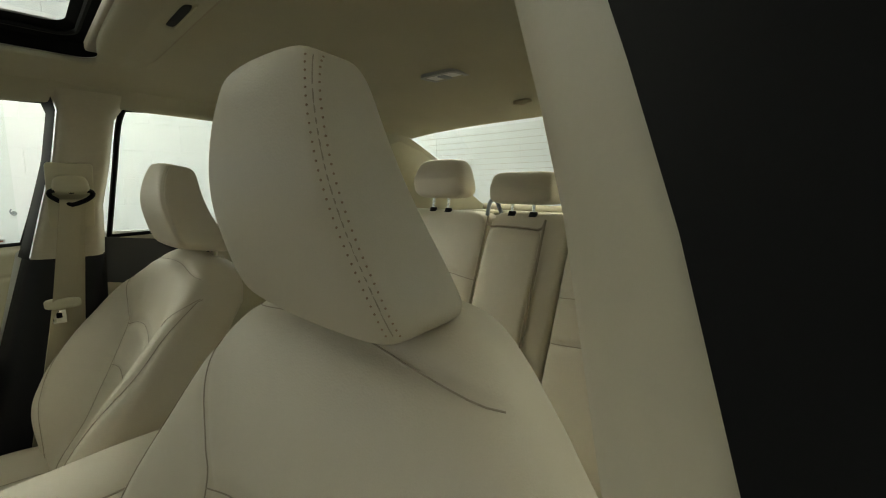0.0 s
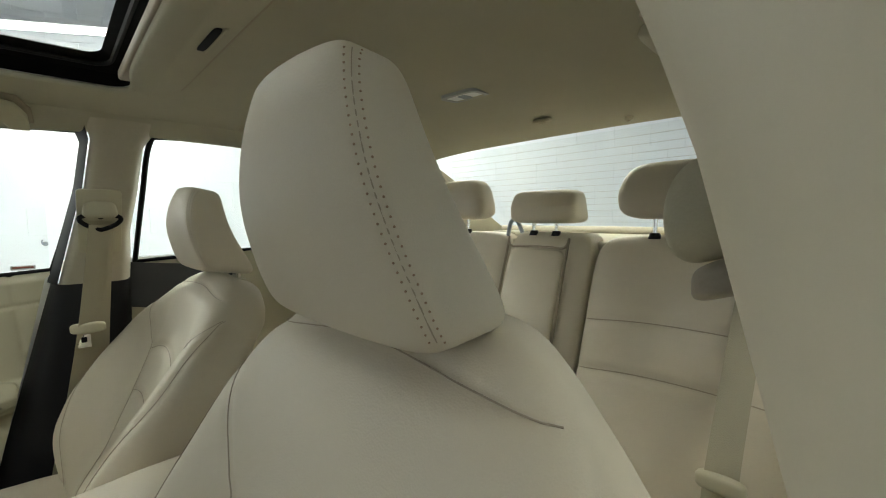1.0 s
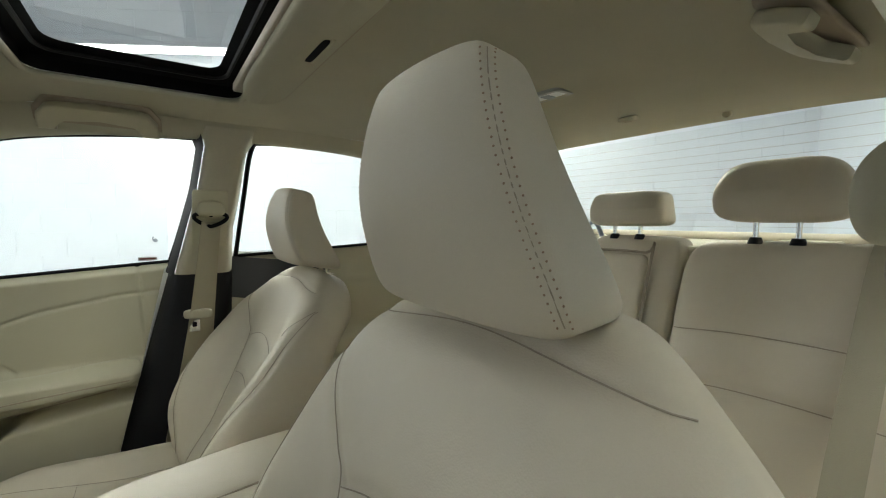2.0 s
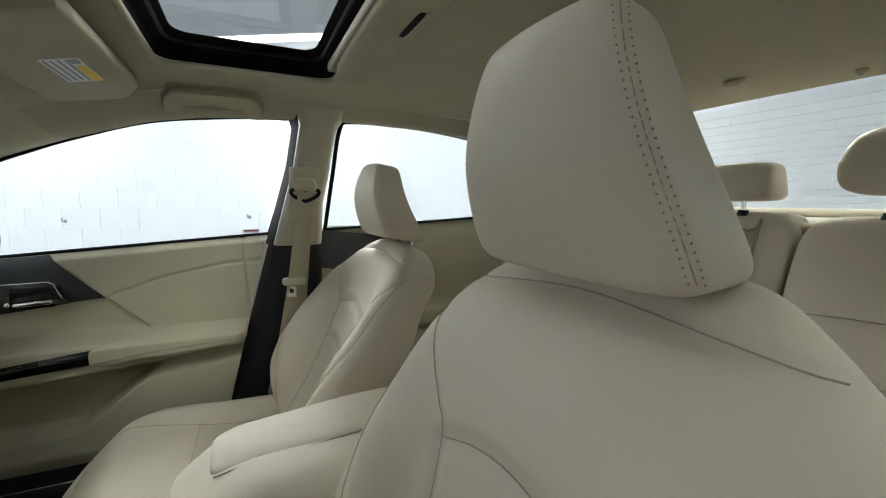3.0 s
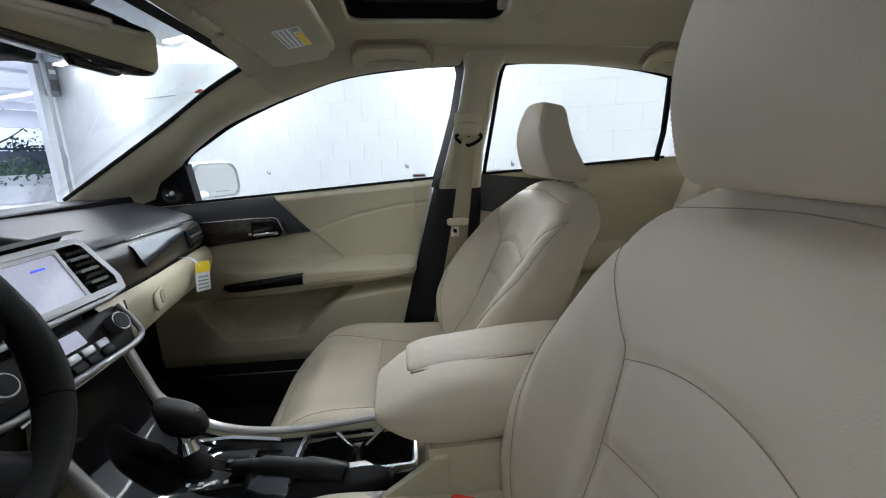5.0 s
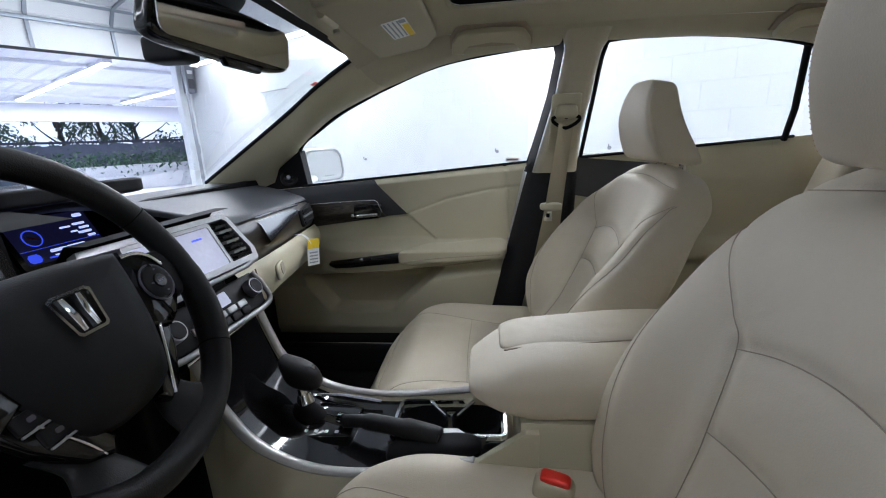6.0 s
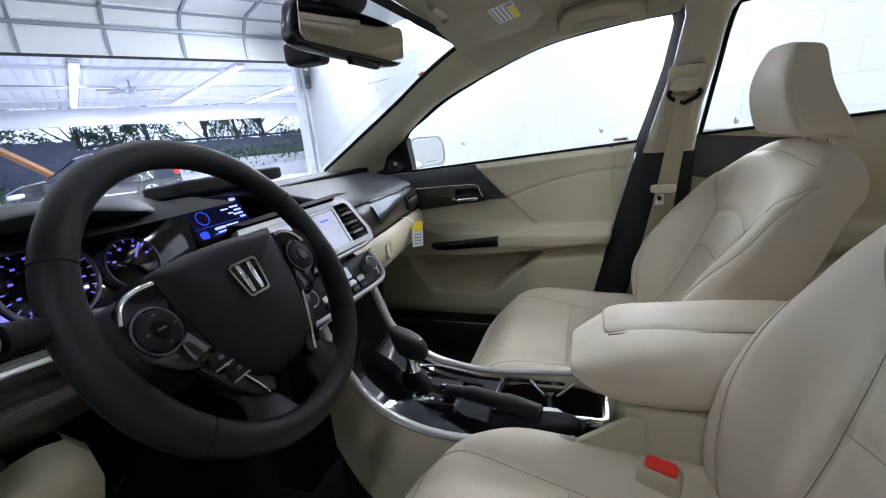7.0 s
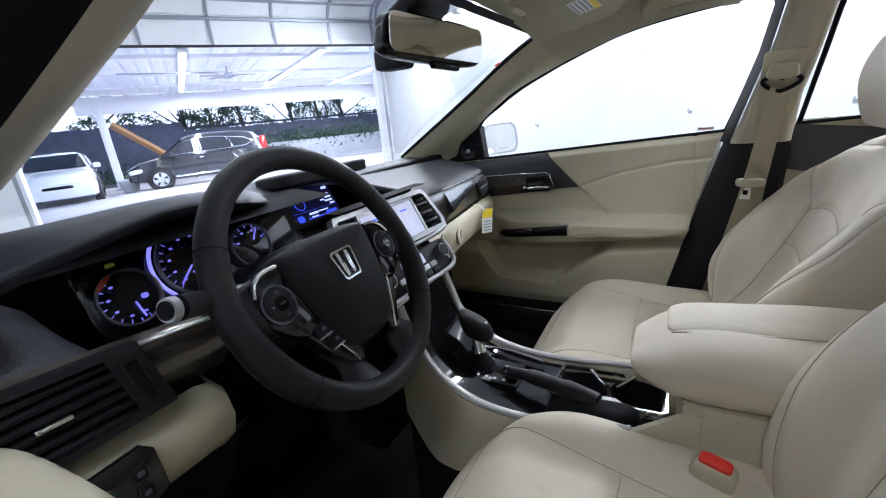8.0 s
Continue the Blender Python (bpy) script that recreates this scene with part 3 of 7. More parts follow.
def head_hw(w):
    return soft_table([(-1, 0.112), (-0.5, 0.105), (0, 0.095), (0.5, 0.081), (1, 0.067)], w, 0.2)


def head_front(w):
    return soft_table([(-1, -0.042), (-0.5, -0.026), (0, -0.014), (0.5, -0.013), (1, -0.020)], w, 0.2)


def head_shape(u, v, w):
    z = 1.137 + w * 0.080
    front = head_front(w) + 0.009 * (1 - u * u)
    thick = 0.080 - 0.040 * ((w + 1) / 2) ** 1.5
    back = (1 - v) / 2
    return Vector((u * head_hw(w) * (1 - 0.16 * back), front - thick * back, z))


def cushion_shape(u, v, w):
    y = 0.213 + v * 0.285
    x = u * (0.268 - 0.035 * smooth(0.29, 0.49, y))
    s = abs(x) / 0.26
    top = 0.60 - 0.018 * smooth(0.12, -0.08, y) - 0.045 * smooth(0.385, 0.505, y) + 0.012 * smooth(0.12, 0.34, y)
    bol = 0.038 * smooth(0.52, 0.86, s) * (1 - 0.6 * smooth(0.32, 0.48, y))
    bottom = 0.42
    return Vector((x, y, bottom + (top + bol - bottom) * (w + 1) / 2))


def seams(bm, lines, way, depth, width, n=8):
    """Presses soft furrows along lines laid onto a cushion, and gives back the lines at their bottom."""
    laid = [project(bm, l, way, n) for l in lines]
    for l in laid:
        groove(bm, l, depth, width, -Vector(way))
    return [[q + Vector(way) * depth * 0.3 for q in l] for l in laid]


def threads(laid, parent, r=0.0011):
    for l in laid:
        part("seam", tube(l, r * 0.55, 5), SEAM_SHADE, parent, "dark sewn seam")


def front_seat(label):
    seat = thing("front_seat", (0, 0, 0), label, "car seat", "front seats")
    bm = puff(back_shape, 100, 5)
    fs = [[(-0.166, 0, 1.028), (-0.10, 0, 1.036), (-0.03, 0, 1.042), (0.03, 0, 1.042), (0.10, 0, 1.036), (0.166, 0, 1.028)]]
    for s in (-1, 1):
        fs += [[(s * x, 0, z) for x, z in ((0.166, 1.028), (0.186, 1.008), (0.194, 0.992), (0.186, 0.975), (0.162, 0.951), (0.125, 0.918), (0.099, 0.895), (0.086, 0.817), (0.086, 0.77), (0.096, 0.68), (0.115, 0.58))],
               [(s * x, 0, z) for x, z in ((0.186, 1.008), (0.212, 0.968), (0.231, 0.89), (0.222, 0.817), (0.21, 0.76), (0.195, 0.68), (0.18, 0.58))]]
    fs += [[(-0.099, 0, 0.895), (-0.05, 0, 0.911), (0, 0, 0.917), (0.05, 0, 0.911), (0.099, 0, 0.895)], [(-0.086, 0, 0.817), (-0.045, 0, 0.826), (0, 0, 0.83), (0.045, 0, 0.826), (0.086, 0, 0.817)]]
    laid = seams(bm, fs, (0, -1, 0), 0.0045, 0.0085)
    back = part("backrest", bm, LEATHER, seat, sharp=75)
    threads(laid, back)
    bm = puff(cushion_shape, 64, 5)
    fs = [[(s * x, y, 0) for x, y in ((0.155, -0.05), (0.15, 0.12), (0.152, 0.18), (0.17, 0.32), (0.195, 0.425), (0.2, 0.455))] for s in (-1, 1)]
    fs += [[(-0.155, 0.244, 0), (-0.07, 0.247, 0), (0, 0.248, 0), (0.07, 0.247, 0), (0.155, 0.244, 0)]]
    fs += [[(-0.225, 0.425, 0), (-0.19, 0.457, 0), (-0.1, 0.462, 0), (0, 0.463, 0), (0.1, 0.462, 0), (0.19, 0.457, 0), (0.225, 0.425, 0)]]
    laid = seams(bm, fs, (0, 0, -1), 0.003, 0.007)
    cu = part("seat_cushion", bm, LEATHER, seat, sharp=75)
    threads(laid, cu)
    part("seat_base", box(-0.225, 0.225, -0.05, 0.42, 0.305, 0.45, 0.025), BLACK, seat, "black plastic seat base")
    bm = puff(head_shape, 56, 9)
    laid, dots = [], []
    for s in (-1, 1):
        d = Vector((-s * 0.62, -0.78, 0)).normalized()
        side = Vector((-d.y * s, d.x * s, 0)) * s
        rows = []
        for off in (0.0, -0.0036, 0.0036):
            rows.append(project(bm, [Vector((s * (head_hw(w) * 0.965 - 0.001), head_front(w), 1.137 + w * 0.080)) + Vector((s * 0.78, -0.62, 0)) * off for w in (-0.86, -0.6, -0.2, 0.2, 0.6, 0.9)], d, 6))
        laid.append((rows[0], d))
        dots += rows[1:]
    for l, d in laid:
        groove(bm, l, 0.0011, 0.0022, -d)
    head = part("headrest", bm, LEATHER, seat, sharp=75)
    for l, d in laid:
        part("seam", tube([q + d * 0.0009 for q in l], 0.00045, 5), SEAM_SHADE, head, "dark sewn seam")
    for row in dots:
        bm = bmesh.new()
        path, acc, last = row, 0.0, row[0]
        total = sum((b - a).length for a, b in zip(row, row[1:]))
        n = int(total / 0.0046)
        lens = np.cumsum([0] + [(b - a).length for a, b in zip(row, row[1:])])
        for k in range(n + 1):
            t = total * k / n
            i = min(int(np.searchsorted(lens, t, side="right")) - 1, len(row) - 2)
            q = row[i].lerp(row[i + 1], (t - lens[i]) / max(lens[i + 1] - lens[i], 1e-9))
            bmesh.ops.create_icosphere(bm, subdivisions=1, radius=0.0007, matrix=Matrix.Translation(q))
        part("stitching", bm, STITCH, head, "row of brown stitch holes")
    for s in (-1, 1):
        part("headrest_post", tube([(s * 0.055, -0.100, 1.02), (s * 0.055, -0.092, 1.08)], 0.006, 10), CHROME, seat, "chrome headrest post")
        part("post_guide", tube([(s * 0.055, -0.101, 1.03), (s * 0.055, -0.099, 1.056)], [0.012, 0.010], 12), TRIM, seat, "beige plastic post guide")
    return seat


seat_d = front_seat("beige leather driver's seat with a stitched headrest")
seat_p = copy_thing(seat_d, pose(0.368, -0.065, -0.05) @ Matrix.Diagonal((-1.06, 1, 1, 1)))
seat_p["label"] = "beige leather passenger seat, back slightly more reclined"
for o in seat_p.children:  # its back is set further back, its headrest a notch higher
    if o.name.startswith("backrest"):
        o.matrix_basis = pose(0, 0, 0.6) @ pose(0, 0, 0, 11) @ Matrix.Diagonal((1, 1, 1.055, 1)) @ pose(0, 0, -0.6)
    elif o.name.startswith(("headrest", "post_guide")):
        o.matrix_basis = pose(0, -0.108, 0.01 if o.name.startswith("post") else 0.02) @ Matrix.Translation((0, -0.045, 1.06)) @ pose(0, 0, 0, 9) @ Matrix.Diagonal((1.0, 1.32, 1.0, 1)) @ Matrix.Translation((0, 0.045, -1.06))
for o in seat_p.children:  # and it dips deeper between its bolsters
    if o.name.startswith("backrest"):
        for q in (o, *o.children):
            q.data = q.data.copy()
            for v in q.data.vertices:
                a = abs(v.co.x)
                k = smooth(0.60, 0.72, v.co.z) * (1 - smooth(0.93, 1.04, v.co.z))
                v.co.y += k * (0.012 * smooth(0.14, 0.22, a) - 0.026 * (1 - smooth(0.085, 0.20, a)))
for o in seat_d.children:  # its cushion is wound up a little
    if o.name.startswith("seat_cushion"):
        o.matrix_basis = pose(0, 0.006, 0.016)
seat_d.matrix_basis = pose(-0.366, -0.096, 0)

# ---- rear bench ----
rear = thing("rear_bench", (0, -0.85, 0.3), "beige leather rear bench with folding centre armrest", "car seat")


def rear_back_shape(x0, x1, z0, z1, depth=0.0, bulge=0.012, slope=0.3):
    def f(u, v, w):
        x, z = (x0 + x1) / 2 + u * (x1 - x0) / 2, (z0 + z1) / 2 + w * (z1 - z0) / 2
        front = -0.945 + slope * (1.06 - z) * (1 if z > 0.65 else 1) + depth + bulge * (1 - u * u) * (1 - 0.6 * w * w)
        return Vector((x, front - 0.09 * (1 - v) / 2, z))
    return f


for x0, x1 in ((-0.60, -0.128), (0.128, 0.60)):
    bm = puff(rear_back_shape(x0, x1, 0.52, 1.085), 56, 9)
    m_ = (x0 + x1) / 2
    hw = (x1 - x0) / 2
    fs = [[(m_ - hw * 0.97, 0, 0.895), (m_ - hw * 0.5, 0, 0.908), (m_, 0, 0.912), (m_ + hw * 0.5, 0, 0.908), (m_ + hw * 0.97, 0, 0.895)],
          [(m_ - hw * 0.97, 0, 0.79), (m_ - hw * 0.5, 0, 0.805), (m_, 0, 0.81), (m_ + hw * 0.5, 0, 0.805), (m_ + hw * 0.97, 0, 0.79)]]
    laid = seams(bm, fs, (0, -1, 0), 0.006, 0.008)
    p_ = part("backrest", bm, LEATHER, rear, sharp=75)
    threads(laid, p_, 0.002)
mid = part("centre_backrest", puff(rear_back_shape(-0.124, 0.124, 0.52, 1.088), 24, 9), LEATHER, rear, sharp=75)
arm = part("folding_armrest", puff(rear_back_shape(-0.062, 0.112, 0.50, 1.046, 0.016, 0.006), 32, 12), LEATHER, rear, "folded centre armrest panel", sharp=75)
edge = [Vector((x, -0.945 + 0.3 * (1.06 - z) + 0.013, z)) for x, z in ((-0.066, 0.5), (-0.066, 1.03), (-0.05, 1.05), (0.10, 1.05), (0.116, 1.03), (0.116, 0.5))]
part("gap_piping", tube(spline(edge, 5), 0.0032, 6), SEAM_SHADE, arm, "dark gap round the armrest")


def rear_cushion(u, v, w):
    return Vector((u * 0.62, -0.57 + v * 0.27, 0.50 + w * 0.07 + 0.03 * v))


part("seat_cushion", puff(rear_cushion, 28, 8), LEATHER, rear, sharp=75)
part("bolster", puff(lambda u, v, w: Vector((0.655 + u * 0.055, -0.93 + v * 0.08 + 0.3 * (0.8 - 0.3 * w - 0.5) , 0.80 + w * 0.28)), 16, 6), LEATHER, rear)
part("bolster", puff(lambda u, v, w: Vector((-0.655 + u * 0.055, -0.93 + v * 0.08 + 0.3 * (0.8 - 0.3 * w - 0.5), 0.80 + w * 0.28)), 16, 6), LEATHER, rear)


def rear_headrest(x, hw, z0, z1, label, round_):
    h = thing("rear_headrest", (x, -0.96, z0), label, "headrest", "rear headrests")

    def f(u, v, w):
        c = 1 - 0.16 * smooth(-0.2, 1, w) if round_ else 1 - 0.05 * smooth(0, 1, w)
        return Vector((x + u * hw * c, -0.925 - 0.015 * w * (w > 0) - (0.085 - 0.02 * w) * (1 - v) / 2, (z0 + z1) / 2 + w * (z1 - z0) / 2))

    part("pad", puff(f, 28, 4.2 if round_ else 6), LEATHER, h, sharp=75)
    for s in (-1, 1):
        part("post", tube([(x + s * 0.034, -0.96, z0 - 0.04), (x + s * 0.034, -0.96, z0 + 0.03)], 0.005, 8), CHROME, h, "chrome post")
        part("post_guide", tube([(x + s * 0.034, -0.96, 1.08), (x + s * 0.034, -0.96, 1.093)], [0.014, 0.010], 10), BLACK, h, "dark plastic collar")


rear_headrest(0.018, 0.098, 1.112, 1.198, "low beige leather centre rear headrest", False)
rear_headrest(-0.292, 0.112, 1.122, 1.244, "rounded beige leather rear headrest", True)
rear_headrest(0.33, 0.112, 1.122, 1.244, "rounded beige leather rear headrest", True)


# ---- centre console: sides, silver rails, gloss deck, cup holders, lever, armrest ----
cons = thing("centre_console", (-0.02, 0.3, 0.30), "beige centre console with gloss black deck and silver rails", "centre console")
RAIL_L = [(-0.119, 0.150, 0.634), (-0.1205, 0.19, 0.627), (-0.122, 0.25, 0.617), (-0.124, 0.33, 0.61), (-0.122, 0.41, 0.616), (-0.118, 0.48, 0.645), (-0.108, 0.525, 0.683), (-0.098, 0.56, 0.73), (-0.09, 0.585, 0.785)]
RAIL_R = [(0.072, 0.10, 0.622), (0.078, 0.16, 0.62), (0.08, 0.28, 0.607), (0.08, 0.36, 0.607), (0.08, 0.42, 0.616), (0.08, 0.468, 0.634), (0.08, 0.532, 0.683), (0.085, 0.557, 0.73), (0.09, 0.578, 0.782)]
EYEC = Vector((-0.65, 0.127, 1.089))
RAIL_L = [EYEC + (Vector(q) - EYEC) * 0.972 for q in RAIL_L]
RAIL_R = [EYEC + (Vector(q) - EYEC) * 0.98 for q in RAIL_R]
rl, rr_ = spline(RAIL_L, 6), spline(RAIL_R, 6)


def foot(y):
    return 0.468 + 0.10 * smooth(0.49, 0.61, y)


for s, line in ((-1, rl), (1, rr_)):
    rings = []
    for q in line:
        rings.append([q, q + Vector((s * 0.010, 0, -0.012)), Vector((q.x + s * 0.022, q.y, q.z - 0.09)), Vector((q.x + s * 0.020, q.y, foot(q.y))), Vector((q.x - s * 0.02, q.y, foot(q.y))), Vector((q.x - s * 0.012, q.y, q.z - 0.012))])
    part("side_panel", loft(rings), TRIM, cons, "beige console side", sharp=45)
    bm = tube([q + Vector((s * 0.003, 0, 0.001)) for q in line], [0.0085 + 0.002 * math.exp(-((q.y - 0.5) / 0.1) ** 2) for q in line], 10, flat=0.55)
    low = [[Vector((q.x + s * 0.014, q.y, foot(q.y) + 0.006)), Vector((q.x + s * 0.016, q.y, 0.31)), Vector((q.x - s * 0.018, q.y, 0.31)), Vector((q.x - s * 0.018, q.y, foot(q.y) + 0.006))] for q in line]
    part("carpet_side", loft(low), CARPET, cons, "black carpet below the console side", sharp=45)
    part("silver_rail", bm, RAILM, cons, "satin silver rail")


def deck(u, v):
    i = u * (len(rl) - 1)
    k = min(int(i), len(rl) - 2)
    a, b = rl[k].lerp(rl[k + 1], i - k), rr_[k].lerp(rr_[k + 1], i - k)
    q = a.lerp(b, v)
    q.z -= 0.008 + 0.006 * math.sin(math.pi * v)
    return q


bm = sheet(deck, 52, 24)
dead = [f for f in bm.faces if -0.058 < f.calc_center_median().x < 0.056 and 0.105 < f.calc_center_median().y < 0.29]
bmesh.ops.delete(bm, geom=dead, context="FACES")
part("deck", bm, GLOSSB, cons, "gloss black deck")

# cup holders: a tray with two wells, chrome frame and divider
cup = thing("cup_holder", (0, 0.2, 0.55), "twin cup holder with chrome frame", "cup holder")
CM = pose(-0.002, 0.197, 0.617, -2, 5, 0)
part("frame", ring_plate(rrect(0.118, 0.196, 0.014), rrect(0.108, 0.186, 0.010), 0.008, CM), CHROME, cup, "thin chrome frame")
bm = bmesh.new()
for cy in (-0.046, 0.046):
    rings = [[CM @ Vector((r * math.cos(a), cy + r * math.sin(a), z)) for a in [2 * math.pi * k / 28 for k in range(28)]] for r, z in ((0.043, 0.0), (0.042, -0.02), (0.036, -0.07), (0.0, -0.072))]
    loft(rings, caps=False, bm=bm)
part("well", bm, BLACK, cup, "black round wells")
part("tray", ring_plate(rrect(0.11, 0.188, 0.010), rrect(0.085, 0.172, 0.03), 0.002, CM @ pose(0, 0, -0.012)), GLOSSB, cup)
bow = [(0.052, 0.040, 0.002), (0.036, 0.022, -0.006), (0.026, 0.012, -0.01), (0.026, -0.012, -0.01), (0.036, -0.022, -0.006), (0.052, -0.040, 0.002)]
part("divider", tube([CM @ Vector(q) for q in bow], 0.0045, 8), CHROME, cup, "chrome divider bow")
bow = [(-0.050, 0.036), (-0.030, 0.016), (-0.030, -0.016), (-0.050, -0.036)]
part("divider", plate(bow, 0.006, CM @ pose(0, 0, -0.003), 0.001), SILVER, cup, "silver divider plate")

# gear lever and its gate
lever = thing("gear_lever", (0.0, 0.455, 0.62), "black leather gear lever with chrome collar", "gear lever")
gate = plate([(-0.045, -0.08), (0.035, -0.08), (0.045, 0.02), (0.03, 0.06), (-0.04, 0.06), (-0.055, 0.0)], 0.012, pose(-0.012, 0.44, 0.617, 3, 0, 0), 0.003)
part("gate", gate, GLOSSB, lever, "gloss black shift gate")
part("gate_trim", tube([(0.035, 0.46, 0.632), (0.045, 0.41, 0.627), (0.04, 0.33, 0.618)], 0.003, 6), CHROME, lever, "chrome edge strip")
part("boot", loft([[Vector((-0.012 + math.cos(a) * r, 0.452 + dy + math.sin(a) * r * 1.2, z)) for a in [2 * math.pi * k / 14 for k in range(14)]] for r, z, dy in ((0.03, 0.62, 0), (0.022, 0.635, 0.003), (0.012, 0.645, 0.006))]), RUBBER, lever)
part("shaft", tube([(-0.01, 0.452, 0.62), (0.005, 0.466, 0.672)], 0.008, 10), CHROME, lever, "chrome shaft")
part("collar", tube([(-0.004, 0.456, 0.640), (0.001, 0.461, 0.656)], [0.016, 0.012], 12), CHROME, lever, "polished collar")
part("knob", puff(lambda u, v, w: Vector((0.012 + u * 0.024 + 0.004 * w, 0.476 + v * 0.033 + 0.010 * w - 0.012 * v * v, 0.694 + w * 0.026 + 0.010 * v)), 18, 2.8), WHEELL, lever, "black leather knob")
part("knob_trim", tube([(0.004, 0.448, 0.672), (0.012, 0.444, 0.69), (0.018, 0.447, 0.704)], 0.005, 8), CHROME, lever, "chrome release button")
for k in range(5):
    part("gate_letter", box(-0.058, -0.052, 0.452 - 0.018 * k, 0.458 - 0.018 * k, 0.6235, 0.6245), PAPER, lever, "small pale gate mark")

# hand brake in its slot
hb = thing("hand_brake", (-0.075, 0.27, 0.62), "black leather hand brake lever", "hand brake")
part("grip", tube(spline([(-0.035, 0.375, 0.630), (-0.046, 0.33, 0.638), (-0.066, 0.26, 0.642), (-0.080, 0.205, 0.638)], 6), [0.011] * 6 + [0.014] * 6 + [0.017] * 6 + [0.016], 14), WHEELL, hb)
part("gaiter", puff(lambda u, v, w: Vector((-0.088 + u * 0.026, 0.215 + v * 0.075, 0.618 + w * 0.022 - 0.008 * v)), 24, 3.5), RUBBER, hb, "soft black gaiter", sharp=85)
part("chrome_tip", tube([(-0.036, 0.377, 0.635), (-0.033, 0.385, 0.634)], 0.009, 10), CHROME, hb, "chrome button")

# the box under the arm rest, and the padded lid
def boxring(z, e):
    return [Vector(q) for q in ((-0.134 - e, 0.084, z), (0.066 + e, 0.084, z), (0.068 + e, -0.14, z), (-0.134 - e, -0.14, z))]


part("storage_box", loft([boxring(0.31, 0.012), boxring(0.60, 0.008), boxring(0.64, 0.005), boxring(0.69, 0.0), boxring(0.705, -0.006)]), TRIM, cons, "beige storage box", sharp=30)
part("box_side", plate([(0.078, 0.698), (0.15, 0.645), (0.15, 0.58), (0.06, 0.58), (0.06, 0.698)], 0.012, Matrix(((0, 0, 1, -0.135), (1, 0, 0, 0), (0, 1, 0, 0), (0, 0, 0, 1))), 0.002), TRIM, cons, "beige side cheek", sharp=30)
rest = thing("armrest", (-0.02, 0.0, 0.70), "padded beige leather centre armrest", "armrest")


REST_TOP = [(-0.16, 0.800), (0.05, 0.787), (0.09, 0.783), (0.115, 0.771), (0.14, 0.754), (0.165, 0.736)]
REST_LOW = [(-0.16, 0.700), (0.07, 0.690), (0.10, 0.696), (0.125, 0.704), (0.15, 0.716), (0.165, 0.728)]


def rest_shape(u, v, w):
    y = v * 0.158
    x = -0.028 + u * (0.104 - 0.016 * smooth(0.10, 0.165, y))
    hi, lo = soft_table(REST_TOP, y, 0.012), soft_table(REST_LOW, y, 0.012)
    return Vector((x, y, (lo + hi) / 2 + w * (hi - lo) / 2))


def rest_puff(c):
    """Round across, nearly square at the ends."""
    q = on_puff(c, 3.2)
    return Vector((q.x, on_puff(c, 7).y, q.z))


bm = bmesh.new()
bmesh.ops.create_cube(bm, size=2)
bmesh.ops.subdivide_edges(bm, edges=bm.edges[:], cuts=43, use_grid_fill=True)
for v in bm.verts:
    v.co = rest_shape(*rest_puff(v.co))
part("base_pad", bm, LEATHER, rest, sharp=75)


def lid_shape(u, v, w):
    y = -0.030 + v * 0.140
    top = lerp_table([(-0.17, 0.808), (-0.07, 0.804), (0.085, 0.789), (0.115, 0.782)], y) - 0.006 * u * u
    return Vector((0.002 + u * 0.056 * (1 - 0.05 * smooth(0.05, 0.11, y)), y, top - 0.011 + w * 0.010))


lid = part("lid", puff(lid_shape, 40, 7), LEATHER, rest, "padded lid", sharp=75)
part("seam", tube([Vector((-0.0545, y, lerp_table([(-0.17, 0.799), (-0.07, 0.795), (0.085, 0.781), (0.115, 0.775)], y))) for y in np.linspace(0.104, -0.16, 16)], 0.0012, 5), SEAM_SHADE, lid, "dark sewn seam")


# ---- doors ----
def in_shape(y, z, cy, cz, ry, rz, p=4.0, shear=0.0):
    return abs((y - cy - shear * (z - cz)) / ry) ** p + abs((z - cz) / rz) ** p


def front_x(y, z):
    """The inner face of a front door, its distance from the car's middle."""
    top = belt_z(y)
    x = 0.750 + 0.018 * smooth(top - 0.02, top, z)
    ledge = lerp_table([(0.12, 0.690), (0.3, 0.669), (0.45, 0.656), (0.62, 0.647), (0.72, 0.645)], y)
    arm = smooth(ledge - 0.004, ledge + 0.016, z) * (1 - smooth(0.735, 0.765, z)) * smooth(0.0, 0.1, y) * (1 - smooth(0.60, 0.74, y))
    x -= 0.055 * arm
    x -= 0.03 * (1 - smooth(ledge - 0.045, ledge - 0.004, z))
    x += 0.014 * smooth(-0.003, 0.006, y - 0.395 - (z - 0.852) * 1.02) * smooth(0.745, 0.775, z) * (1 - smooth(0.84, 0.86, z))
    pocket = smooth(-0.003, 0.009, z - 0.508) * smooth(-0.002, 0.006, ledge - 0.006 - z) * smooth(-0.004, 0.010, y - 0.46 + (z - 0.517) * 1.229) * smooth(-0.006, 0.014, 0.69 + (z - 0.508) * 0.74 - y)
    x += 0.085 * pocket
    x += 0.02 * (1 - smooth(0.40, 0.46, z))
    groove_ = math.exp(-((z - lerp_table([(0.0, 0.936), (0.12, 0.926), (0.262, 0.899), (0.383, 0.858), (0.42, 0.84)], y)) / 0.004) ** 2) * (y < 0.40)
    x += 0.005 * groove_
    x += 0.004 * math.exp(-((y - 0.065 + 0.08 * (0.95 - z)) / 0.004) ** 2) * smooth(0.76, 0.78, z)
    return x


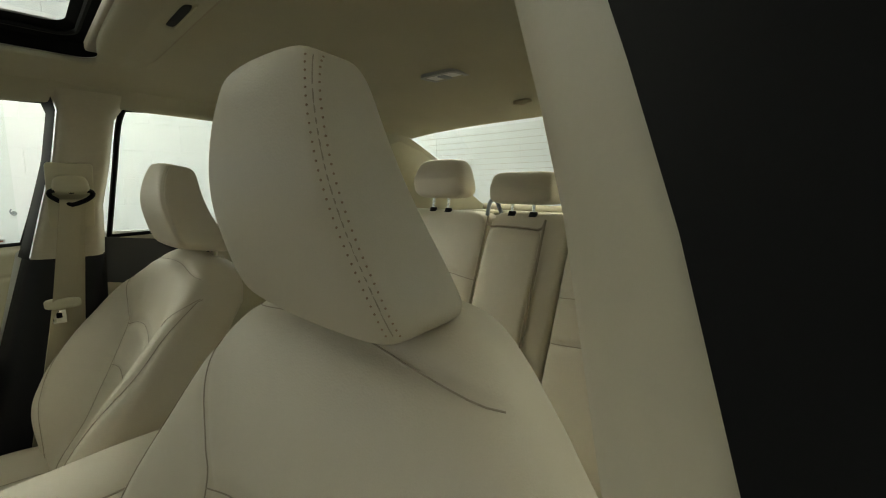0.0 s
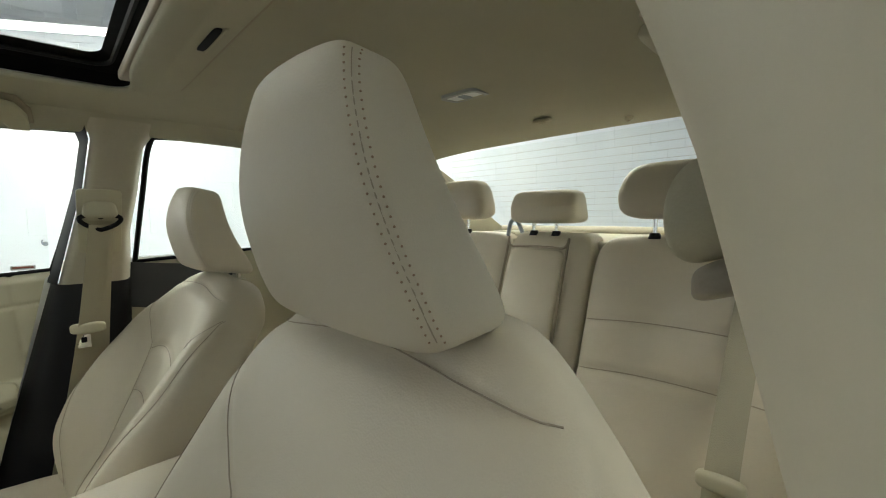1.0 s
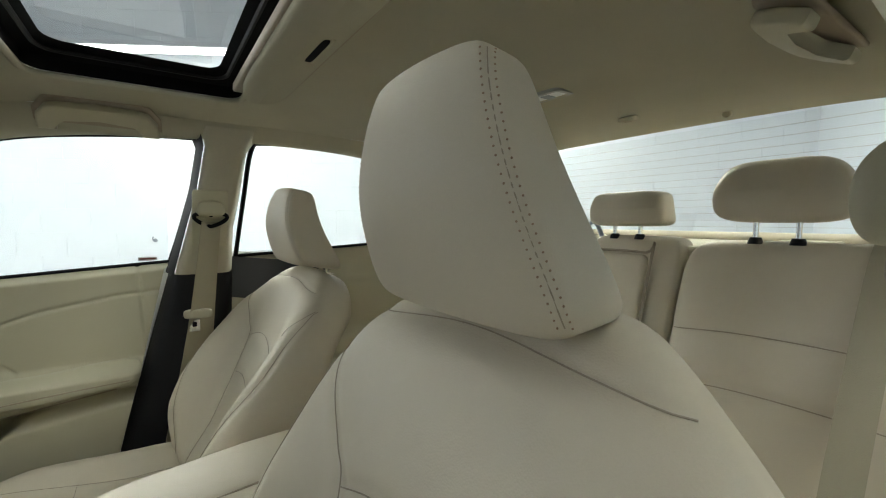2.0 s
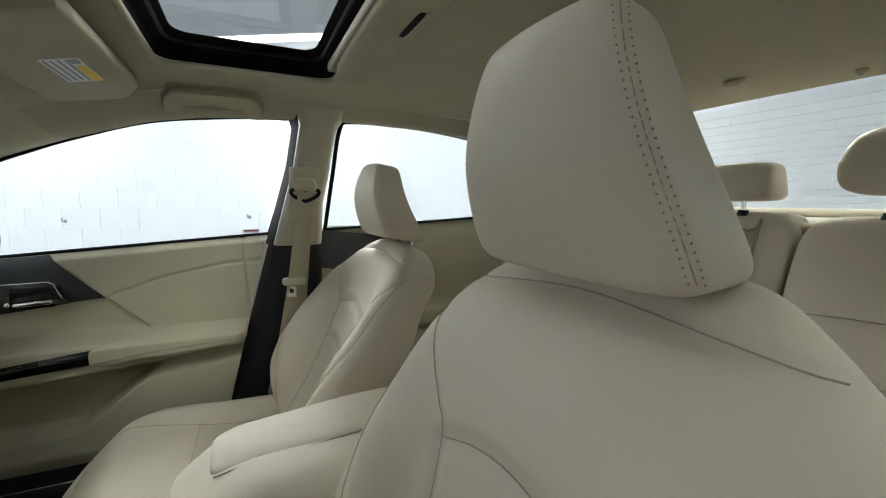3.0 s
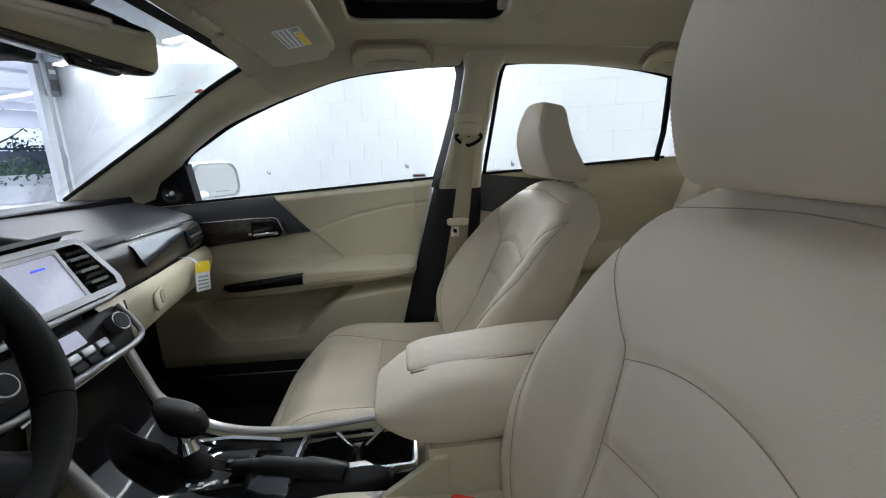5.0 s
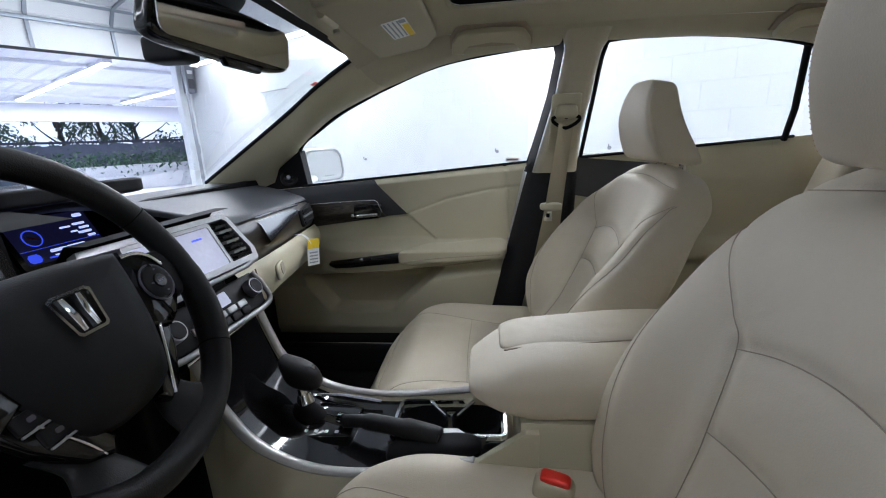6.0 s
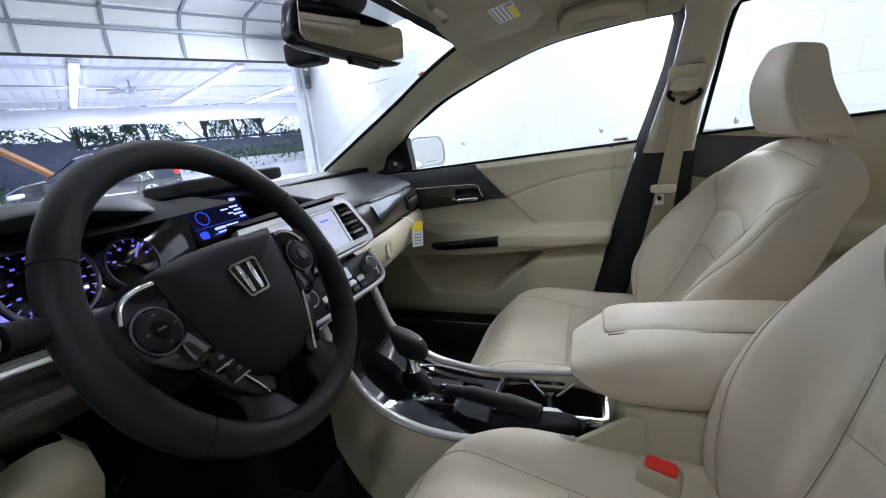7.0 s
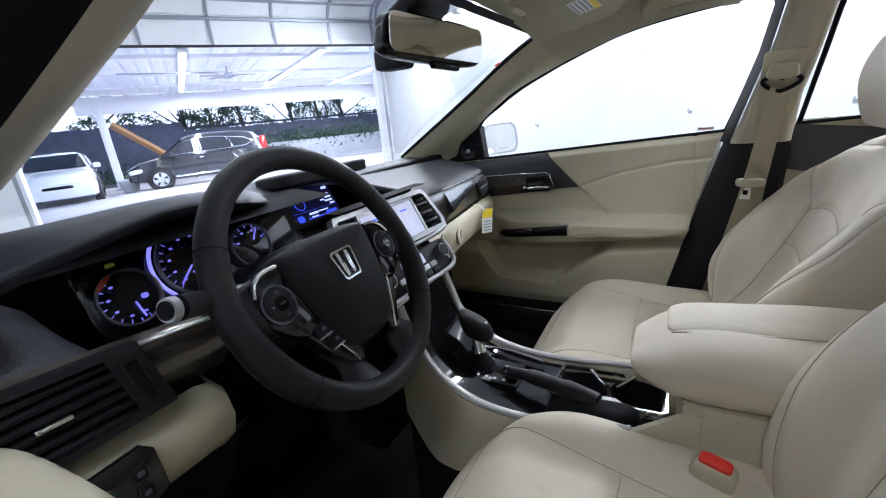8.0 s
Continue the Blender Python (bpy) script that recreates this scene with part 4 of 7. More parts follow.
def front_door(s, shift, label):
    d = thing("front_door", (s * (0.78 - shift), 0.42, 0.28), label, "car door", "front doors")

    def P(y, z, off=0.0):
        return Vector((s * (front_x(y, z) - shift - off), y, z))

    def rear_y(z):
        return lerp_table([(0.38, 0.165), (0.535, 0.137), (0.73, 0.088), (0.983, 0.03), (1.01, 0.0)], z) - 0.02

    def f(u, v):
        zz = 0.385 + (1.0 - 0.385) * v
        y = rear_y(zz) + (0.92 - rear_y(zz)) * u
        return P(y, 0.385 + (belt_z(y) - 0.385) * v)

    part("panel", sheet(f, 240, 190), TRIM, d, "moulded beige door panel", sharp=80)
    part("seam", tube([P(y, z - 0.003, -0.0035) for y, z in ((0.085, 0.930), (0.12, 0.926), (0.19, 0.914), (0.262, 0.899), (0.32, 0.880), (0.383, 0.858))], 0.0016, 6), SEAM_SHADE, d, "dark sewn crease")
    # dark upper trim with wood strip and chrome handle
    def quad(name, pts, m, n, off, label="", nz=8):
        (a, b, c, e) = pts  # rear top, front top, front low, rear low

        def q(u, v):
            t = Vector(a).lerp(Vector(b), u)
            w = Vector(e).lerp(Vector(c), u)
            r = t.lerp(w, v)
            return P(r.x, r.y, off + 0.004 * math.sin(math.pi * v))
        return part(name, sheet(q, n, nz, 0.003), m, d, label)

    quad("upper_trim", ((0.505, 0.9685), (0.93, 0.939), (0.93, 0.80), (0.397, 0.852)), DASH, 24, 0.004, "black grained upper trim")
    wood = quad("wood_strip", ((0.496, 0.905), (0.80, 0.893), (0.80, 0.806), (0.472, 0.843)), WOOD, 20, 0.009, "gloss dark wood strip")
    part("chrome_line", tube([P(y, z, 0.0155) for y, z in ((0.80, 0.893), (0.70, 0.897), (0.60, 0.902), (0.505, 0.904), (0.494, 0.898), (0.480, 0.862))], 0.0019, 8), CHROME, wood, "chrome edge line")
    hm = Matrix.Translation(P(0.525, 0.868, 0.016)) @ Matrix(((0, 0, -s, 0), (1, 0, 0, 0), (0, 1, 0, 0), (0, 0, 0, 1)))
    cup_ = part("handle_recess", plate([(-0.045, 0.024), (0.050, 0.024), (0.055, -0.028), (-0.030, -0.026), (-0.040, -0.016)], 0.004, hm @ pose(0, 0, -0.001), 0.001), GLOSSB, d, "gloss black handle recess")
    part("handle", plate([(-0.030, -0.006), (0.042, -0.010), (0.046, -0.015), (0.042, -0.021), (-0.024, -0.018), (-0.032, -0.013)], 0.012, hm @ pose(0, 0, 0.008), 0.004), CHROME, cup_, "chrome door handle")
    part("lock_knob", plate(rrect(0.012, 0.010, 0.003, 2), 0.010, hm @ pose(0.055, -0.013, 0.006), 0.003), CHROME, cup_, "chrome lock knob")
    # switch tray on the arm rest and the padded rest itself
    bm = loft([[P(y, 0.5 * (a + b) + 0.5 * (a - b) * math.cos(t), 0.006 + 0.010 * math.sin(t)) for t in np.linspace(0, math.pi, 7)] for y, a, b in ((0.676, 0.693, 0.683), (0.670, 0.699, 0.678), (0.65, 0.704, 0.675), (0.60, 0.713, 0.681), (0.52, 0.722, 0.688), (0.43, 0.732, 0.695), (0.36, 0.738, 0.712), (0.29, 0.741, 0.732))], closed=False)
    tray = part("switch_tray", bm, GLOSSB, d, "gloss black switch tray")
    part("window_switch", plate(rrect(0.030, 0.010, 0.003, 2), 0.006, Matrix.Translation(P(0.53, 0.716, 0.016)) @ Matrix(((0, 0, -s, 0), (1, 0, 0, 0), (0, 1, 0, 0), (0, 0, 0, 1))), 0.002), BLACK, tray, "black window switch")
    rest_ = part("arm_pad", puff(lambda u, v, w: P(0.245 + v * 0.178 + 0.0 * w, 0.728 + w * 0.027 + 0.012 * smooth(0.2, -1, v) - 0.012 * smooth(0.3, 1, v), 0.012 + 0.014 * u), 26, 5), TRIM, d, "padded beige arm rest", sharp=75)
    part("seam", tube([P(y, z, 0.0265) for y, z in ((0.41, 0.704), (0.3, 0.716), (0.2, 0.722), (0.09, 0.726))], 0.0014, 5), SEAM_SHADE, rest_, "dark sewn seam")
    # dark tube draws the rear shut line and paints the armrest's edge shadow
    part("ledge_shadow", tube([P(y, z, 0.002) for y, z in ((0.72, 0.641), (0.62, 0.643), (0.45, 0.652), (0.3, 0.665), (0.12, 0.686))], 0.0022, 6), SEAM_SHADE, d, "dark shut line with the ledge's shadow painted in")
    # mirror sail with tweeter
    sail = [(0.745, 0.945), (0.735, 1.075), (0.80, 1.035), (0.90, 0.975), (0.92, 0.935)]
    bm = bmesh.new()
    lo = [bm.verts.new((s * (glass_x(z) - 0.012 - shift * 0.6), y, z)) for y, z in sail]
    hi = [bm.verts.new((s * (glass_x(z) + 0.03), y, z)) for y, z in sail]
    bm.faces.new(lo), bm.faces.new(hi[::-1])
    for i in range(5):
        bm.faces.new((lo[i], lo[(i + 1) % 5], hi[(i + 1) % 5], hi[i]))
    sl = part("mirror_sail", bm, BLACK, d, "black mirror corner panel", sharp=30)
    c0 = Vector((s * (glass_x(0.985) - 0.013 - shift * 0.6), 0.802, 0.985))
    ax = Vector((-s, -0.25, 0.3)).normalized()
    part("speaker_ring", tube([c0, c0 + ax * 0.008], [0.030, 0.027], 24), BLACK, sl, "round speaker ring")
    part("speaker_mesh", tube([c0 + ax * 0.006, c0 + ax * 0.012], [0.022, 0.016], 20), GLOSSB, sl, "domed speaker mesh")
    part("speaker_cap", tube([c0 + ax * 0.011, c0 + ax * 0.016], [0.008, 0.005], 12), SILVER, sl, "small silver dome")
    part("outer_skin", sheet(lambda u, v: Vector((s * (0.80 + 0.06 * math.sin(math.pi * v * 0.85)), 0.0 + 0.95 * u, 0.24 + (belt_z(0.95 * u) - 0.25) * v)), 8, 10, 0.01), WHITEP, d, "white painted outer skin")
    part("belt_seal", tube([(s * (0.772 - shift), y, belt_z(y) + 0.001) for y in np.linspace(0.0, 0.76, 10)], 0.006, 6), RUBBER, d, "black belt seal")
    return d


door_pass = front_door(1, 0.0, "beige front passenger door with wood strip and chrome handle")
door_drv = front_door(-1, 0.035, "beige driver's door with its window lowered")

ext = thing("door_mirror", (0.95, 0.8, 0.95), "white exterior door mirror", "door mirror")
MM = Matrix.Translation((1.0, 0.772, 1.010)) @ pose(0, 0, 0, 84, 0, -24)
part("housing", puff(lambda u, v, w: MM @ Vector((u * 0.115 * (1 - 0.06 * v), v * 0.072, -0.035 + w * 0.045)), 20, 4.5), WHITEP, ext, "white mirror housing")
part("arm", tube([(0.79, 0.80, 0.955), (0.93, 0.80, 0.965)], [0.025, 0.03], 12, flat=0.6), WHITEP, ext, "white mirror foot")
part("glass_rim", ring_plate(rrect(0.196, 0.122, 0.04, 6), rrect(0.184, 0.110, 0.036, 6), 0.006, MM @ pose(0, 0, 0.011)), mat("grey_rim", (0.35, 0.37, 0.40), 0.4), ext, "thin grey mirror rim")
part("mirror_glass", plate(rrect(0.186, 0.112, 0.036, 6), 0.003, MM @ pose(0, 0, 0.0095)), MIRROR, ext, "mirror glass")
part("warning_text", plate(rrect(0.06, 0.003, 0.001, 1), 0.0006, MM @ pose(0.01, -0.040, 0.0116)), GREYPRINT, ext, "faint line of text")

for s in (1, -1):
    d = thing("rear_door", (s * 0.78, -0.48, 0.28), "beige rear door with black front corner", "car door", "rear doors")

    def rx(y, z):
        arm = smooth(0.66, 0.70, z) * (1 - smooth(0.74, 0.77, z)) * smooth(-0.8, -0.7, y) * (1 - smooth(-0.3, -0.2, y))
        return 0.748 + 0.012 * smooth(0.98, 1.04, z) - 0.055 * arm - 0.03 * (1 - smooth(0.60, 0.67, z)) + 0.004 * math.exp(-((z - 0.93 + 0.25 * (y + 0.5) ** 2) / 0.004) ** 2)

    part("panel", sheet(lambda u, v: Vector((s * rx(-0.98 + 0.83 * u, 0.385 + (belt_z(-0.98 + 0.83 * u) - 0.385) * v), -0.98 + 0.83 * u, 0.385 + (belt_z(-0.98 + 0.83 * u) - 0.385) * v)), 60, 60), TRIM, d, "moulded beige panel", sharp=80)
    part("corner_trim", sheet(lambda u, v: Vector((s * (rx(-0.42 + 0.27 * u, 0.90) - 0.006), -0.42 + 0.27 * u - 0.10 * (1 - u) * (1 - v) * -1, 0.90 + 0.118 * v - 0.03 * (1 - u))), 10, 8, 0.004), DASH, d, "black upper corner trim")
    part("outer_skin", sheet(lambda u, v: Vector((s * (0.80 + 0.06 * math.sin(math.pi * v * 0.85)), -1.0 + 0.98 * u, 0.24 + (belt_z(-0.5) - 0.25) * v)), 8, 10, 0.01), WHITEP, d, "white painted outer skin")
    part("belt_seal", tube([(s * 0.757, y, belt_z(y) + 0.001) for y in np.linspace(-0.16, -0.78, 8)], 0.005, 6), RUBBER, d, "black belt seal")
for s in (1, -1):
    sl = solo("sill", box(s * 0.66, s * 0.80, -0.9, 0.95, 0.30, 0.405, 0.012), BLACK, "black plastic door sill", "sill", kind="structure")
    part("sill_plate", box(s * 0.675, s * 0.70, 0.1, 0.9, 0.405, 0.409, 0.001), CHROME, sl, "slim bright sill strip")

# ---- under the roof ----
sunroof = thing("sunroof", (0, 0.03, 1.39), "closed glass sunroof in a black frame", "sunroof")
SO, SI = (-0.39, 0.39, -0.13, 0.20), (-0.33, 0.33, -0.085, 0.165)


def rect_path(r, z, n=6):
    x0, x1, y0, y1 = r
    pts = rrect(x1 - x0, y1 - y0, 0.03, n, (x0 + x1) / 2, (y0 + y1) / 2)
    return [Vector((x, y, z - 0.02 * (abs(x) / 0.4) ** 3)) for x, y in pts]


part("well", loft([rect_path(SO, 1.392), rect_path(SO, 1.415), rect_path(SI, 1.420)], caps=False), RUBBER, sunroof, "black inner frame", sharp=40)
part("edge_trim", tube(rect_path((-0.392, 0.392, -0.132, 0.202), 1.386), 0.006, 8, closed=True), HEAD, sunroof, "beige cloth edge")
part("guide_rail", tube(rect_path((-0.352, 0.352, -0.10, 0.178), 1.412), 0.004, 6, closed=True), BLACK, sunroof, "black guide rail")
gp = part("glass_panel", sheet(lambda u, v: Vector((-0.40 + 0.80 * u, -0.15 + 0.37 * v, 1.435 - 0.02 * (abs(u - 0.5) * 2) ** 3)), 12, 6), glass_mat("sunroof_glass", (0.55, 0.57, 0.57)), sunroof, "tinted glass panel")
gp.visible_shadow = False
shade = thing("sunshade", (0, -0.17, 1.37), "beige sunshade slid back, with finger slot", "sunshade")
def shade_bar(u, v, w):
    ridge = 0.006 * (1 - abs(v - 0.15)) if w < 0 else 0.0
    return Vector((u * 0.302, -0.153 + v * 0.043, 1.373 + w * 0.017 - ridge - 0.010 * abs(u) ** 3))


bar = part("front_bar", puff(shade_bar, 30, 5), HEAD, shade, "padded front bar", sharp=75)
# dark-coloured strip stands in for the shade along the bar's edges
part("shadow_strip", box(-0.309, 0.309, -0.203, -0.105, 1.366, 1.384, 0.004), SEAM_SHADE, shade, "dark strip painting the shade round the bar")
part("finger_slot", puff(lambda u, v, w: Vector((-0.010 + u * 0.045, -0.166 + v * 0.0055, 1.3535 + w * 0.003)), 10, 5), RUBBER, shade, "dark finger slot")
part("slot_edge", tube([(-0.058, -0.1735, 1.3535), (0.038, -0.1735, 1.3535)], 0.0022, 6), TRIM, shade, "beige slot edge")


dome = thing("dome_lamp", (-0.04, -0.60, 1.375), "small roof lamp with silver bezel", "roof lamp")
DLM = pose(0.008, -0.648, 1.379, 180 - 3, 0, 4)
part("bezel", ring_plate(rrect(0.096, 0.062, 0.016, 5), rrect(0.076, 0.042, 0.010, 5), 0.007, DLM), SILVER, dome, "silver bezel")
part("lens", plate(rrect(0.077, 0.043, 0.010, 5), 0.005, DLM), PAPER, dome, "milky lens")
part("rocker", plate(rrect(0.02, 0.03, 0.004, 3), 0.009, DLM, 0.002), GREYPRINT, dome, "grey rocker switch")
for x, y, w in ((-0.032, -0.868, 0.044), (-0.20, -0.95, 0.018)):
    cl = thing("roof_clip", (x, y, 1.345), "small beige clip in the headliner", "clip", "headliner clips")
    part("cap", plate(rrect(w, w * 0.55, w * 0.2, 4), 0.010, pose(x, y, head_z(x, y) - 0.004, -14 if y < -0.8 else 0, 0, 0), 0.003), TRIM, cl, "oval cap")
    part("slot", plate(rrect(w * 0.4, w * 0.2, w * 0.05, 2), 0.002, pose(x, y, head_z(x, y) - 0.0095, -14, 0, 0)), SEAM_SHADE, cl, "dark slot")


def grab_handle(s, y0, y1, x, z, label, tip=0.72):
    h = thing("grab_handle", (s * x, (y0 + y1) / 2, z), label, "grab handle", "roof grab handles")
    low = math.sqrt(1 - tip * tip)
    nrm = Vector((-s * tip, 0, -low))
    upv = Vector((-s * low, 0, tip))
    c = Vector((s * x, (y0 + y1) / 2, z))
    L = y1 - y0
    hm = Matrix((( 0, upv.x, nrm.x, c.x), (1, upv.y, nrm.y, c.y), (0, upv.z, nrm.z, c.z), (0, 0, 0, 1)))
    hs = hm @ Matrix.Diagonal((1, 1.3, 1, 1))
    # the recess's shadow is put into the plate's dark colour
    part("recess", plate([(-L / 2, -0.022), (-L / 2 + 0.002, 0.006), (-L / 2 + 0.022, 0.030), (-L / 2 + 0.04, 0.034), (L / 2 - 0.04, 0.034), (L / 2 - 0.022, 0.030), (L / 2 - 0.002, 0.006), (L / 2, -0.022)], 0.008, hs @ pose(0, 0, -0.005), 0.003), SEAM_SHADE, h, "recess plate with its shade painted dark")
    outer = [(-L / 2 + 0.006, -0.022), (-L / 2 + 0.008, 0.004), (-L / 2 + 0.024, 0.024), (-L / 2 + 0.042, 0.028), (0, 0.029), (L / 2 - 0.042, 0.028), (L / 2 - 0.024, 0.024), (L / 2 - 0.008, 0.004), (L / 2 - 0.006, -0.022)]
    inner = [(L / 2 - 0.036, -0.022), (L / 2 - 0.038, -0.002), (L / 2 - 0.048, 0.005), (0, 0.006), (-L / 2 + 0.048, 0.005), (-L / 2 + 0.038, -0.002), (-L / 2 + 0.036, -0.022)]
    part("bar", plate(outer + inner, 0.018, hs @ pose(0, 0, 0.012), 0.005, seg=3), TRIM, h, "broad beige handle bow")


grab_handle(1, 0.006, 0.216, 0.520, 1.329, "beige grab handle over the passenger window", 0.555)
grab_handle(1, -0.76, -0.55, 0.522, 1.322, "beige grab handle over the rear window", 0.555)
grab_handle(-1, -0.71, -0.51, 0.425, 1.348, "beige grab handle over the rear window", 0.4)

visor = thing("sun_visor", (0.37, 0.35, 1.33), "beige folded sun visor with a warning label", "sun visor")
VZ = pose(0.300, 0.316, 1.3126, -11.3, 0, 0)
part("panel", plate([(-0.225, 0.080), (-0.225, -0.070), (-0.212, -0.080), (0.135, -0.080), (0.155, -0.077), (0.225, -0.048), (0.236, -0.034), (0.218, 0.066), (0.205, 0.080)], 0.020, VZ @ pose(0, 0, 0.010), 0.007, seg=3), HEAD, visor, "grained beige visor")
# darker sheet added to paint the shadow between visor and headliner
part("shadow_gap", plate([(-0.220, 0.072), (-0.220, -0.066), (0.135, -0.066), (0.218, -0.034), (0.205, 0.068)], 0.016, VZ @ pose(0, 0, 0.026)), LEATHER_D, visor, "dark sheet painting the shadow behind the visor")
lab = part("label", plate(rrect(0.130, 0.050, 0.003, 2), 0.001, VZ @ pose(0.010, -0.014, -0.0004)), PAPER, visor, "white warning label")
part("label_band", plate(rrect(0.090, 0.013, 0.002, 2), 0.001, VZ @ pose(0.028, -0.0315, -0.0010)), YELLOW, lab, "yellow label band")
part("label_mark", plate(rrect(0.020, 0.013, 0.002, 2), 0.001, VZ @ pose(-0.040, -0.030, -0.0010)), GREYPRINT, lab, "dark warning mark")
for k in range(4):
    part("text_bar", plate(rrect(0.115, 0.0032, 0.001, 1), 0.001, VZ @ pose(0.008, -0.021 + 0.009 * k, -0.0010)), GREYPRINT, lab, "grey text bar")
part("hinge", tube([VZ @ Vector((-0.19, 0.080, 0.004)), VZ @ Vector((-0.12, 0.080, 0.004))], 0.008, 10), TRIM, visor, "beige hinge")
part("hook", tube([VZ @ Vector((-0.10, 0.086, 0.0)), VZ @ Vector((-0.10, 0.086, -0.006))], 0.007, 12), LEATHER_D, visor, "small round clip")
over = thing("overhead_console", (0, 0.36, 1.34), "beige overhead lamp console", "overhead console")
part("body", puff(lambda u, v, w: Vector((-0.01 + u * 0.095, 0.335 + v * 0.085, 1.352 + w * 0.018 - 0.022 * v)), 14, 6), HEAD, over)
part("lamp_lens", plate(rrect(0.12, 0.05, 0.01, 4), 0.006, pose(-0.01, 0.335, 1.3325, -13, 0, 0), 0.002), PAPER, over, "pale lamp lens")

mirror = thing("rear_view_mirror", (-0.05, 0.46, 1.23), "black rear-view mirror on its stem", "rear-view mirror")
MV = Matrix.Translation((-0.048, 0.462, 1.240)) @ Matrix.Rotation(radians(-15), 4, "Z") @ Matrix.Rotation(radians(92), 4, "X") @ Matrix.Rotation(radians(-4), 4, "Z")
part("housing", puff(lambda u, v, w: MV @ Vector((u * 0.112 * (1 - 0.05 * v), v * 0.034, -0.018 + w * 0.019)), 20, 5), GLOSSB, mirror, "gloss black housing")
part("mirror_glass", plate(rrect(0.212, 0.054, 0.012, 5), 0.002, MV @ pose(0, 0.001, 0.0012)), MIRROR, mirror, "mirror glass")
part("control_bar", plate([(-0.035, 0), (-0.028, -0.010), (0.028, -0.010), (0.035, 0)], 0.014, MV @ pose(0.02, -0.032, -0.008), 0.002), GLOSSB, mirror, "small lower button bar")
part("stem", tube([MV @ Vector((-0.01, 0.01, -0.03)), Vector((-0.05, 0.53, 1.262)), Vector((-0.05, 0.515, 1.285))], [0.014, 0.012, 0.02], 12), BLACK, mirror, "black stem")
part("sensor_box", puff(lambda u, v, w: Vector((-0.062 + u * 0.021, 0.545 + v * 0.03, 1.222 + w * 0.017)), 14, 6), BLACK, mirror, "black sensor box")
part("mount_cover", puff(lambda u, v, w: Vector((-0.03 + u * 0.055, 0.515 + v * 0.05, 1.286 + w * 0.018 - 0.025 * v)), 12, 5), BLACK, mirror, "black mount cover")
sticker = thing("windscreen_sticker", (0.49, 0.545, 1.262), "small red inspection sticker on the windscreen", "sticker")
part("paper", plate(rrect(0.022, 0.016, 0.001, 1), 0.0006, Matrix.Translation((0.505, 0.575, 1.2465)) @ pose(0, 0, 0, -28, 0, 0)), RED, sticker)
sticker = thing("window_sticker", (0.755, 0.05, 1.01), "small pale sticker with a red line", "sticker")
SKM = Matrix.Translation((glass_x(1.018) + 0.004, 0.045, 1.0175)) @ Matrix(((0, -0.42, -0.905, 0), (1, 0, 0, 0), (0, 0.905, -0.42, 0), (0, 0, 0, 1)))
pp = part("paper", plate(rrect(0.042, 0.012, 0.001, 1), 0.0006, SKM), PAPER, sticker)
part("red_line", plate(rrect(0.036, 0.004, 0.001, 1), 0.0006, SKM @ pose(0, 0.001, 0.0008)), mat("faded_red", (0.45, 0.16, 0.12), 0.6), pp, "faded red text line")

tag = thing("paper_tag", (0.57, 0.685, 0.80), "yellow and white paper tag hanging from the dash", "tag")
part("loop", ribbon(spline([(0.535, 0.700, 0.835), (0.545, 0.678, 0.830), (0.560, 0.668, 0.812), (0.566, 0.666, 0.80)], 5), 0.010, 0.0006, (1, 0, 0)), PAPER, tag, "white paper loop")
TGM = Matrix.Translation((0.570, 0.664, 0.772)) @ pose(0, 0, 0, 88, 8, -20)
card = part("card", plate(rrect(0.050, 0.082, 0.002, 2), 0.0008, TGM), PAPER, tag, "white card")
part("yellow_head", plate(rrect(0.0495, 0.030, 0.002, 2), 0.0008, TGM @ pose(0, 0.0255, 0.001)), YELLOW, card, "yellow heading")
for k in range(4):
    part("text_bar", plate(rrect(0.036, 0.004, 0.001, 1), 0.0006, TGM @ pose(0, -0.002 - 0.010 * k, 0.001)), GREYPRINT, card, "grey text bar")

# ---- seat belts ----
def d_ring(s, c, label, adj=True):
    c = Vector(c)
    b = thing("seat_belt", c, label, "seat belt", "seat belts")
    inn = Vector((-s * 0.9, 0, 0.42)).normalized()
    bm = tube([c + Vector((0, math.cos(t) * 0.036, 0)) + Vector((0, 0, 1)) * (math.sin(t) * 0.014 - 0.004 + 0.010 * abs(math.cos(t))) + inn * 0.012 for t in np.linspace(0, 2 * math.pi, 25)[:-1]], 0.0048, 8, closed=True)
    part("guide_ring", bm, RUBBER, b, "black belt guide ring")
    part("ring_cover", puff(lambda u, v, w: c + inn * (0.010 + u * 0.014) + Vector((0, v * 0.030 * (1 - 0.1 * w), 0.024 + w * 0.018)), 14, 4), TRIM, b, "beige anchor cover")
    part("slider_plate", plate(rrect(0.078, 0.155, 0.008, 3), 0.004, Matrix.Translation(c + Vector((s * 0.012, 0.0, 0.005))) @ Matrix(((0, s * -0.42, -s * 0.905, 0), (1, 0, 0, 0), (0, 0.905, -0.42, 0), (0, 0, 0, 1))), 0.001), TRIM, b, "beige height slider plate")
    return b


